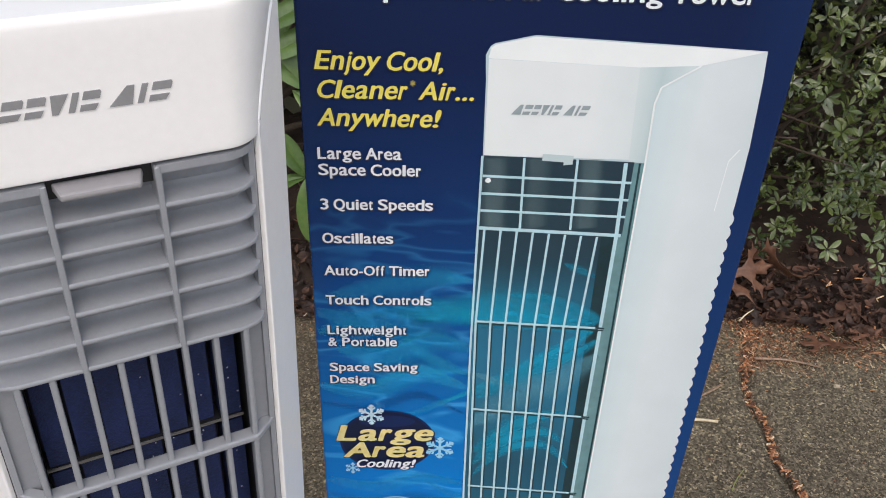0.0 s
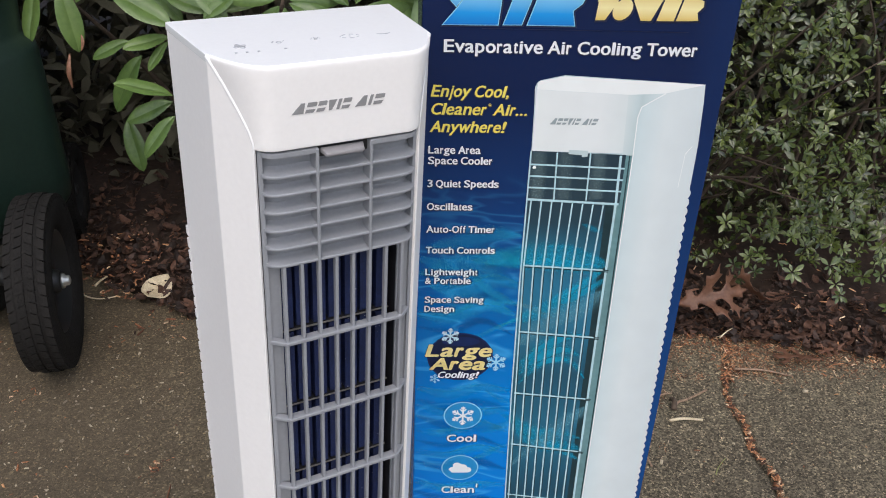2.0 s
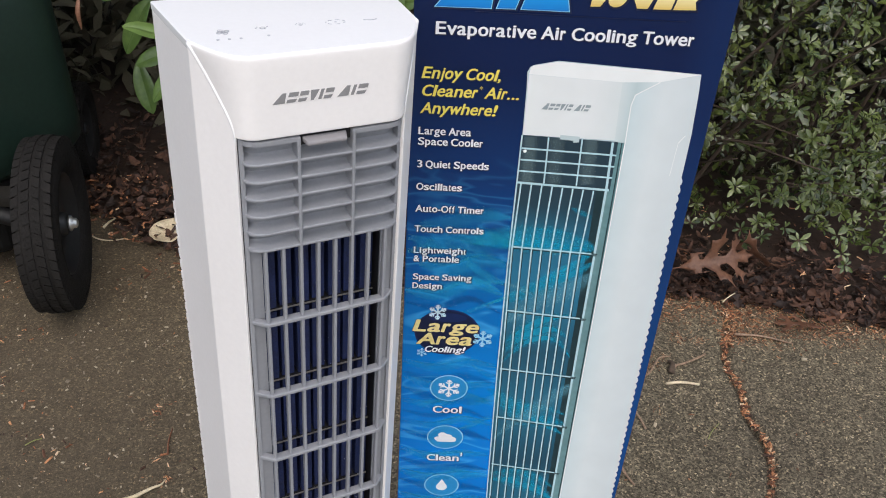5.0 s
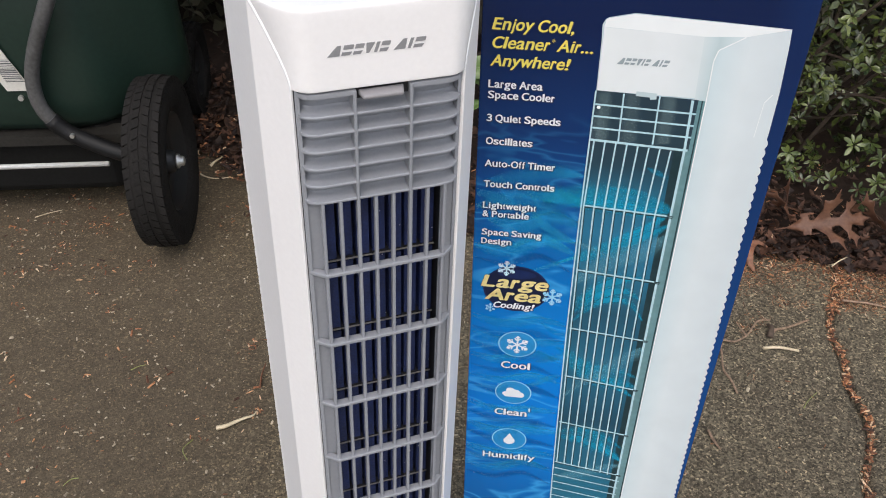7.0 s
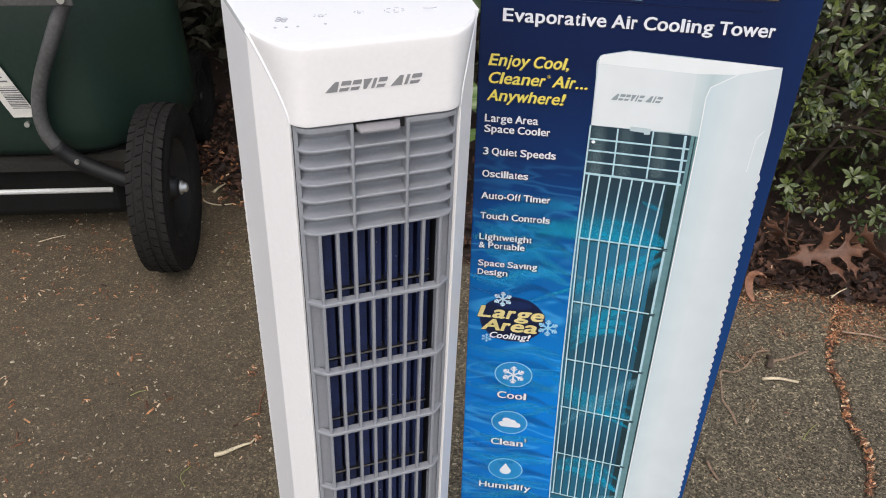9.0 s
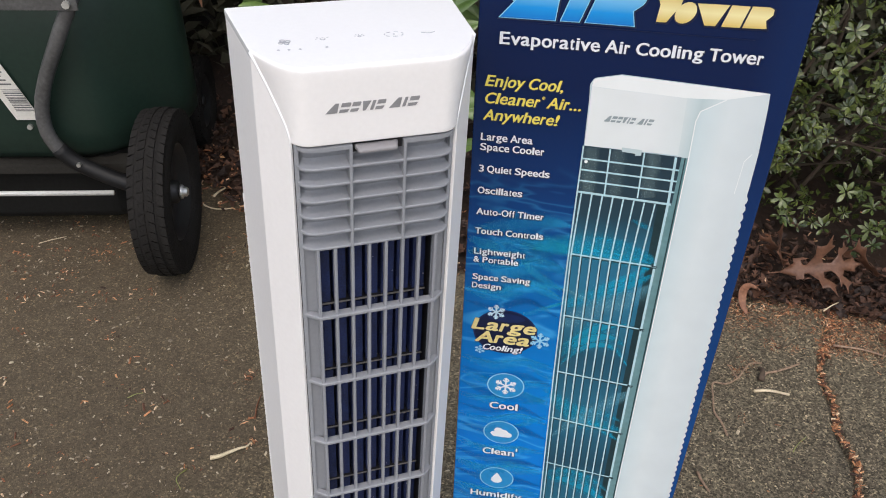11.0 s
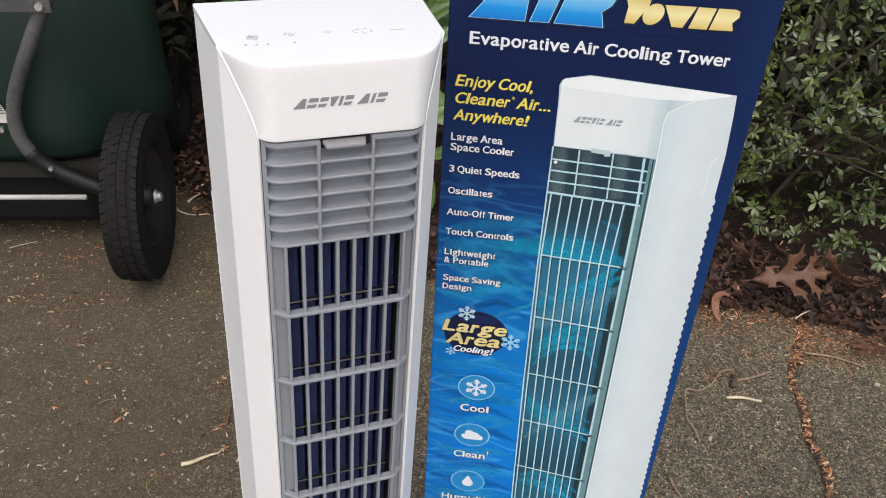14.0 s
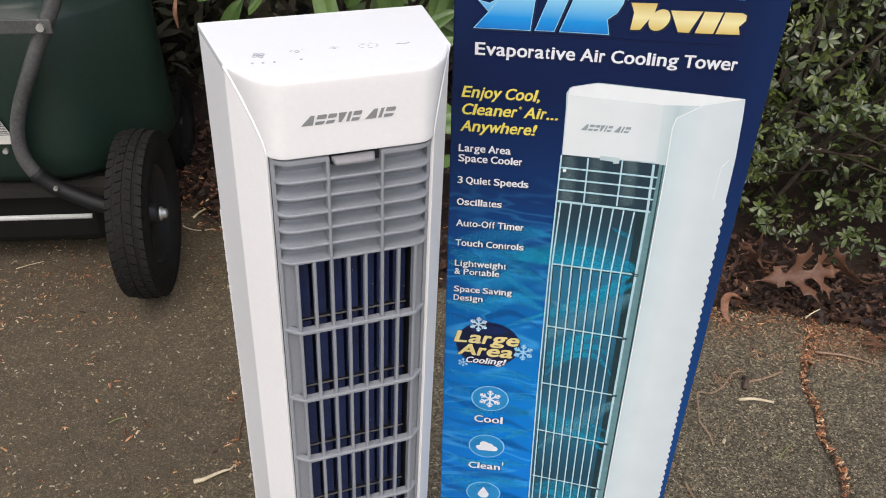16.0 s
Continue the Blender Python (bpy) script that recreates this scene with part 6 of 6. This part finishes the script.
DRY = [dry_leaf_geometry(rng, rng.uniform(0.018, 0.045), k % 4 == 1, rng.uniform(0.3, 1.6), 14) for k in range(8)]
DRY_MESH = [data_mesh("dry_leaf", v, f, DEADLEAF, True) for v, f in DRY]
litter = new("leaf_litter")
litter.location = (0.0, 1.35, 0.0)
tagged(litter, "drift of dry brown leaves on the planting bed", "leaf litter")
LT = Vector(litter.location)
lv, lf = [], []
count = 0
for k in range(5600):
    x = rng.uniform(-1.3, 1.5)
    # narrower drift on the right, so the darkened soil shows under the azalea
    y = bed_edge(x) + abs(rng.gauss(0, 0.22 if x < 0.3 else 0.11)) - 0.01
    if y > 1.95:
        continue
    v, f = DRY[k % 8]
    m = pose(x, y, bed_z(x, y) + 0.006 + rng.uniform(0, 0.012), rng.gauss(0, 24), rng.gauss(0, 24), rng.uniform(0, 360)) @ Matrix.Diagonal((rng.uniform(0.4, 1.0), rng.uniform(0.3, 1.1), rng.uniform(0.4, 1.0), 1))
    if count < 300 and (-0.8 < x < -0.2 or 0.35 < x < 1.0) and y < 1.5:
        ob = new("dry_leaf", DRY_MESH[k % 8])
        ob.parent = litter
        ob.matrix_local = Matrix.Translation(-LT) @ m
        count += 1
    else:
        o = len(lv)
        lv += [tuple(m @ Vector(p) - LT) for p in v]
        lf += [tuple(q + o for q in g) for g in f]
rest = part_mesh("leaf_drift", data_mesh("leaf_drift", lv, lf, DEAD_ISL, True), DEAD_ISL, litter)
rest["kind"] = "stuff"


def crumbs(name, spots, mat_, label, category, flat_=0.45):
    """Loose crumbs of all sizes as one mesh."""
    vs, fs = [], []
    for x, y, z, s, ln in spots:
        a = rng.uniform(0, 2 * math.pi)
        m = pose(x, y, z + (ground_z(x, y) if z < 0.008 else 0.0), rng.uniform(-32, 32), rng.uniform(-24, 24), math.degrees(a))
        h = s * flat_
        o = len(vs)
        c = [(-s * ln, -s * 0.5, 0), (s * ln * rng.uniform(0.6, 1), -s * rng.uniform(0.3, 0.6), 0), (s * ln, s * 0.5, 0), (-s * ln * rng.uniform(0.5, 1), s * rng.uniform(0.3, 0.6), 0)]
        vs += [tuple(m @ Vector(p)) for p in c] + [tuple(m @ Vector((p[0] * 0.7, p[1] * 0.7, h))) for p in c]
        fs += [tuple(q + o for q in g) for g in ((4, 5, 6, 7), (0, 1, 5, 4), (1, 2, 6, 5), (2, 3, 7, 6), (3, 0, 4, 7))]
    ob = new(name, data_mesh(name, vs, fs, mat_))
    tagged(ob, label, category, kind="stuff")
    return ob


def shred(x, y, spread, lift=0.001, fat=1.0):
    """One thin shred of bark or needle near a spot."""
    return (x + rng.gauss(0, spread), y + rng.gauss(0, spread), lift + 0.003 * rng.random(), fat * rng.uniform(0.0005, 0.0011), rng.uniform(1.5, 6.0))


lengths = [math.dist(a, b) for a, b in zip(CRACK, CRACK[1:])]
spots = []
for k in range(1700):
    i = rng.choices(range(len(lengths)), lengths)[0]
    t = rng.random()
    y = CRACK[i][1] * (1 - t) + CRACK[i + 1][1] * t
    wide = 0.0024 + 0.0030 * noise.noise((y * 30, 3, 1)) + 0.012 * max(0, (y - 1.03) / 0.15) ** 1.5
    x = CRACK[i][0] * (1 - t) + CRACK[i + 1][0] * t + 0.007 * noise.noise((y * 16, 0, 5)) + 0.003 * noise.noise((y * 60, 0, 2)) + rng.gauss(0, max(0.0010, wide))
    if noise.noise((y * 45, 8, 2)) < -0.28 and rng.random() < 0.8:
        continue
    if rng.random() < 0.35:
        spots.append(shred(x, y, 0.001, -0.001))
    else:
        spots.append((x, y, -0.002 + 0.004 * rng.random(), 0.0010 + 0.0030 * rng.random() ** 2, rng.uniform(0.8, 2.8)))
crumbs("crack_debris", spots, CHIP_ISL, "rust-brown bark shreds packed in the asphalt crack", "debris")

spots = []
for k in range(9500):
    x = rng.uniform(-1.4, 1.5) if k % 2 else rng.uniform(0.25, 1.15)
    y = bed_edge(x) - abs(rng.gauss(0, 0.048 if x > 0 else 0.022)) + 0.035
    if x < -0.3 and rng.random() < 0.6:
        continue
    if rng.random() < 0.4:
        spots.append(shred(x, y, 0.004))
    else:
        spots.append((x, y, 0.001 + 0.004 * rng.random(), 0.0006 + 0.0026 * rng.random() ** 3, rng.uniform(0.8, 3.0)))
for x, y, count_, spread in ((0.588, 1.105, 90, 0.012), (0.630, 1.094, 45, 0.012), (0.665, 1.088, 28, 0.012), (0.610, 1.135, 120, 0.020), (0.660, 1.140, 110, 0.026), (0.720, 1.125, 90, 0.026), (0.780, 1.110, 60, 0.026), (0.430, 1.165, 70, 0.020), (0.500, 1.160, 60, 0.020), (0.405, 1.012, 22, 0.010), (0.425, 1.035, 18, 0.012), (0.480, 1.085, 22, 0.011),
                             (0.515, 1.080, 18, 0.009), (0.430, 1.125, 30, 0.02), (0.400, 0.895, 5, 0.005), (-0.891, 1.128, 26, 0.011), (-0.815, 1.144, 44, 0.013), (-0.790, 1.120, 22, 0.011), (-0.841, 1.067, 22, 0.012),
                             (-0.835, 1.005, 16, 0.010), (-0.876, 0.994, 16, 0.009), (-0.683, 0.911, 24, 0.008), (-0.419, 0.864, 12, 0.006), (-0.661, 0.757, 5, 0.003), (-0.490, 0.678, 5, 0.004), (-0.886, 0.975, 12, 0.010), (-0.852, 0.892, 14, 0.012), (-0.856, 1.057, 14, 0.012), (-0.823, 1.008, 12, 0.010), (-0.700, 1.033, 10, 0.008), (-0.664, 1.034, 10, 0.008),
                             (-0.542, 0.729, 5, 0.005), (-0.414, 0.857, 24, 0.007), (-0.368, 0.722, 26, 0.005), (-0.637, 0.652, 8, 0.005), (-0.445, 0.665, 10, 0.012)):
    if x > 0:
        spots += [shred(x, y, spread) for _ in range(int(count_ * 2.2))]
    else:
        spots += [(x + rng.gauss(0, spread), y + rng.gauss(0, spread), 0.001 + 0.002 * rng.random(), rng.uniform(0.0008, 0.0026), rng.uniform(0.7, 2.4)) for _ in range(int(count_ * 0.7))]
for k in range(1700):
    x, y = rng.uniform(-1.3, -0.25), rng.uniform(0.55, 1.35)
    if noise.noise((x * 6, y * 6, 1)) > 0.08 + 0.5 * max(0, x + 0.7):
        spots.append((x, y, 0.0015, 0.0012 + 0.0030 * rng.random() ** 2, rng.uniform(0.6, 2.6)))
for k in range(900):
    spots.append((rng.uniform(-1.3, 1.3), rng.uniform(0.2, 1.25), 0.001, 0.0007 + 0.0020 * rng.random() ** 2, rng.uniform(0.6, 2.4)))
crumbs("bark_crumbs", spots, CHIP_ISL, "rust-brown bark crumbs and needles strewn along the edge", "debris")

spots = [(rng.uniform(-1.4, 1.4), rng.uniform(0.3, 1.3), 0.0005, 0.0006 + 0.0021 * rng.random() ** 3, rng.uniform(0.6, 1.5)) for _ in range(3200)]
spots += [(-0.25 - 0.85 * rng.random() ** 0.8, rng.uniform(0.45, 1.22), 0.001, rng.uniform(0.0012, 0.0030), rng.uniform(0.6, 1.6)) for _ in range(620)]
spots += [(rng.uniform(0.25, 1.0), rng.uniform(0.45, 1.15), 0.001, rng.uniform(0.0010, 0.0024), rng.uniform(0.6, 1.6)) for _ in range(280)]
spots += [(-0.578, 0.918, 0.001, 0.0055, 0.8), (-0.820, 0.821, 0.001, 0.0048, 0.8), (-0.659, 0.966, 0.001, 0.0046, 0.8), (0.70, 1.042, 0.001, 0.006, 0.9), (0.391, 0.866, 0.001, 0.0050, 0.9), (-0.561, 1.201, 0.001, 0.0035, 0.9), (-0.514, 1.147, 0.001, 0.0042, 0.8), (-0.629, 0.616, 0.001, 0.0042, 0.7), (-0.661, 0.572, 0.001, 0.0040, 0.9), (-0.616, 0.650, 0.001, 0.0026, 1.6), (-0.445, 0.776, 0.001, 0.0030, 0.8), (-0.407, 0.603, 0.001, 0.0034, 0.9), (-0.566, 0.965, 0.001, 0.0024, 1.0)]
crumbs("loose_grit", spots, STONE_ISL, "pale grit and small stones loose on the asphalt", "grit", 0.6)

def stick(name, pts, r, mat_, label, category, taper=None):
    ob = part(name, tube_bm(smooth_path(pts, 4), r, 6, taper), mat_, None, smooth=True)
    tagged(ob, label, category)
    return ob


stick("straw", [(-0.417, 0.679, 0.004), (-0.404, 0.683, 0.006), (-0.393, 0.692, 0.006), (-0.380, 0.703, 0.005), (-0.371, 0.709, 0.004), (-0.367, 0.720, 0.003)], 0.0038, STRAW, "pale dry stem lying on the asphalt", "stem", 0.0010)
stick("straw", [(0.429, 0.962, 0.004), (0.455, 0.966, 0.005), (0.487, 0.963, 0.004)], 0.0029, STRAW, "short pale straw lying on the asphalt", "stem", 0.0022)
stick("twig", [(0.372, 0.854, 0.004), (0.366, 0.878, 0.006), (0.356, 0.900, 0.007), (0.358, 0.930, 0.005), (0.361, 0.966, 0.008), (0.383, 0.969, 0.006), (0.404, 0.985, 0.007), (0.416, 1.004, 0.008), (0.430, 1.026, 0.006), (0.452, 1.034, 0.004)], 0.0020, TWIG, "thin bent grey-brown twig on the asphalt", "twig", 0.0014)
stick("twig", [(0.449, 0.998, 0.005), (0.456, 1.006, 0.008), (0.470, 1.012, 0.007), (0.494, 1.026, 0.006), (0.518, 1.043, 0.004)], 0.0024, TWIG, "short dark twig on the asphalt", "twig", 0.0020)
stick("twig", [(0.404, 0.985, 0.007), (0.396, 1.003, 0.008), (0.392, 1.018, 0.006)], 0.0016, TWIG, "thin side shoot beside the bent twig", "twig", 0.0009)
stick("bark_lump", [(0.444, 0.990, 0.004), (0.447, 1.000, 0.008), (0.450, 1.012, 0.007), (0.446, 1.020, 0.004)], 0.0060, BARK, "small dark lump of bark on the asphalt", "bark", 0.0035)
stick("twig", [(0.586, 1.098, 0.008), (0.640, 1.096, 0.007), (0.692, 1.081, 0.004)], 0.0024, TWIG, "thin twig lying at the edge of the bed", "twig", 0.0012)
stick("straw", [(-0.649, 1.338, 0.025), (-0.643, 1.352, 0.028), (-0.635, 1.373, 0.026)], 0.0030, STRAW, "short pale stem lying on the mulch", "stem", 0.0014)

stick("twig", [(0.318, 0.772, 0.004), (0.323, 0.755, 0.005), (0.332, 0.738, 0.004)], 0.0026, TWIG, "short dark twig lying near the carton", "twig", 0.0016)
stick("straw", [(-0.376, 0.767, 0.003), (-0.381, 0.794, 0.004), (-0.382, 0.820, 0.003)], 0.0016, CHIP_ISL, "thin rusty stem lying on the asphalt", "stem", 0.0010)
stick("straw", [(-0.945, 1.144, 0.003), (-0.923, 1.160, 0.004), (-0.902, 1.175, 0.003)], 0.0009, STRAW, "thin straw lying under the garden cart", "stem", 0.0006)
for blade_ in ([(0.471, 0.837, 0.003), (0.480, 0.852, 0.005), (0.498, 0.873, 0.003)], [(-0.593, 0.776, 0.003), (-0.583, 0.785, 0.004), (-0.573, 0.791, 0.003)], [(-0.445, 0.654, 0.003), (-0.453, 0.634, 0.005), (-0.440, 0.617, 0.003)], [(-0.582, 0.567, 0.003), (-0.591, 0.562, 0.005), (-0.598, 0.551, 0.003)]):
    stick("grass_blade", blade_, 0.0009, BLADE, "loose yellow-green blade lying on the asphalt", "grass blade", 0.0006)


def oak_mesh(r, length, mat_, curl=1.0):
    """A red oak's leaf along x: deep rounded bays between lobes that end in bristly points, cupped and wavy, with a raised midrib."""
    def half(side):
        out = [(-0.02, 0.012 * side)]
        for t, reach, tips in ((0.16, 0.20, 2), (0.38, 0.36, 3), (0.66, 0.34, 3)):
            reach *= r.uniform(0.85, 1.12)
            lean = 0.12 + 0.10 * t
            wide = 0.055 if tips == 3 else 0.04
            out += [(t - 0.045, 0.055 * side), (t + 0.25 * lean, side * reach * 0.45), (t + lean * 0.55 - wide, side * reach * 0.78)]
            for q in range(tips):
                f = q / (tips - 1) - 0.5
                out += [(t + lean + f * wide * 3.2, side * reach * (1.06 - 0.7 * abs(f) + r.uniform(-0.05, 0.05)))]
                if q < tips - 1:
                    out += [(t + lean + (f + 0.5 / (tips - 1)) * wide * 2.4, side * reach * 0.76)]
            out += [(t + lean + wide * 0.9, side * reach * 0.62), (t + 0.115, side * 0.13), (t + 0.135, side * 0.060)]
        out += [(0.90, side * 0.085), (0.97, side * 0.095), (0.965, side * 0.045)]
        return out
    ring = half(1) + [(1.06, 0.0)] + half(-1)[::-1]
    bm = bmesh.new()
    bm.faces.new([bm.verts.new((x, y, 0)) for x, y in ring])
    bmesh.ops.triangulate(bm, faces=bm.faces[:], ngon_method='BEAUTY')
    bmesh.ops.subdivide_edges(bm, edges=bm.edges[:], cuts=2, use_grid_fill=True)
    p1, p2 = r.uniform(0, 6), r.uniform(0, 6)
    for v in bm.verts:
        x, y = v.co.x, v.co.y
        v.co.z = curl * (0.55 * y * y + 0.06 * math.sin(5 * x + p1) + 0.35 * abs(y) * math.sin(7 * x + (p1 if y > 0 else p2)) + 0.10 * (x - 0.5) ** 2) + 0.022 * math.exp(-(y / 0.018) ** 2)
        v.co = (v.co - Vector((0.5, 0, 0))) * length
    for k in range(5):
        a = bm.verts.new(((-0.52 - 0.05 * k) * length, 0.006 * length, 0.01 * length))
        b = bm.verts.new(((-0.52 - 0.05 * k) * length, -0.006 * length, 0.01 * length))
        if k:
            bm.faces.new((last[0], last[1], b, a))
        last = (a, b)
    me = bpy.data.meshes.new("oak_leaf")
    bm.to_mesh(me)
    bm.free()
    me.materials.append(mat_)
    for p in me.polygons:
        p.use_smooth = True
    return me


def oak_leaf(x, y, z, size, rx, ry, rz, label):
    ob = new("oak_leaf", oak_mesh(rng, size, DEADLEAF if "dark" in label else OAK, 0.5 if "flat" in label else 1.5))
    ob.matrix_world = pose(x, y, z, rx, ry, rz)
    ob.modifiers.new("thickness", 'SOLIDIFY').thickness = 0.0006
    return tagged(ob, label, "leaf", group="oak leaves on the bed")


oak_leaf(0.570, 1.235, 0.076, 0.140, 50, -4, 14, "large curled brown oak leaf under the azalea")
oak_leaf(0.655, 1.275, 0.060, 0.120, 40, 10, 150, "curled brown oak leaf under the azalea")
oak_leaf(0.500, 1.275, 0.070, 0.110, 55, 25, 100, "curled brown oak leaf under the azalea")
oak_leaf(0.715, 1.125, 0.014, 0.085, 10, 2, 170, "rusty oak leaf lying flat at the asphalt edge")
oak_leaf(0.790, 1.150, 0.016, 0.060, -8, 6, 200, "rusty oak leaf lying flat at the asphalt edge")


def curled_leaf(pts, width, label):
    """A dry leaf rolled along its length: a tapered strip with raised edges."""
    path = smooth_path(pts, 5)
    vs, fs = [], []
    for i, p in enumerate(path):
        d = (path[min(i + 1, len(path) - 1)] - path[max(i - 1, 0)]).normalized()
        side = d.cross(Vector((0, 0, 1))).normalized()
        w = width * 0.5 * math.sin(math.pi * (0.05 + 0.9 * i / (len(path) - 1))) ** 0.7
        for k in range(5):
            a = math.pi * (k / 4 - 0.5)
            vs.append(p + side * w * math.sin(a) + Vector((0, 0, w * 0.8 * (1 - math.cos(a)))))
    for i in range(len(path) - 1):
        for k in range(4):
            q = 5 * i + k
            fs.append((q, q + 1, q + 6, q + 5))
    ob = new("curled_leaf", data_mesh("curled_leaf", vs, fs, CURL, True))
    ob.modifiers.new("thickness", 'SOLIDIFY').thickness = 0.0007
    return tagged(ob, label, "leaf")


curled_leaf([(0.476, 1.224, 0.016), (0.453, 1.223, 0.024), (0.437, 1.200, 0.024), (0.436, 1.178, 0.012), (0.443, 1.162, 0.006)], 0.014, "rolled orange-brown leaf at the edge of the bed")
stick("straw", [(0.582, 1.178, 0.020), (0.596, 1.190, 0.024), (0.612, 1.201, 0.026)], 0.0016, STRAW, "short straw lying on the dark litter", "stem", 0.0010)
for lx, ly, lr in ((0.51, 1.215, 20), (0.66, 1.195, 60), (0.74, 1.18, 200)):
    oak_leaf(lx, ly, 0.022, rng.uniform(0.06, 0.09), rng.uniform(-18, 18), rng.uniform(-14, 14), lr, "dark brown oak leaf flattened on the litter")

v, f = dry_leaf_geometry(rng, 0.072, 0, 0.9)
scrap = new("pale_leaf_scrap", data_mesh("pale_leaf_scrap", [(a, b * 1.7, c) for a, b, c in v], f, STRAW, True))
scrap.matrix_world = pose(-0.524, 1.335, 0.016, 10, -8, 70)
scrap.modifiers.new("thickness", 'SOLIDIFY').thickness = 0.0008
tagged(scrap, "pale torn leaf scrap lying on the mulch", "leaf")
stick("straw", [(-0.674, 1.326, 0.016), (-0.658, 1.313, 0.016), (-0.638, 1.309, 0.014), (-0.618, 1.311, 0.014), (-0.600, 1.319, 0.014)], 0.0017, STRAW, "thin straw curved along the edge of the mulch", "stem", 0.0010)

spots = []
for k in range(700):
    x = rng.uniform(-1.0, 1.2)
    y = bed_edge(x) + abs(rng.gauss(0, 0.16))
    spots.append((x, y, bed_z(x, y) + 0.010 + 0.008 * rng.random(), rng.uniform(0.0010, 0.0032), rng.uniform(0.8, 3.2)))
for k in range(110):
    x, y = rng.uniform(-0.74, -0.56), rng.uniform(1.30, 1.52)
    spots.append((x, y, bed_z(x, y) + 0.014 + 0.008 * rng.random(), rng.uniform(0.0020, 0.0055), rng.uniform(0.8, 2.2)))
crumbs("wood_chips", spots, CHIP_ISL, "pale wood chips scattered over the mulch", "wood chips")
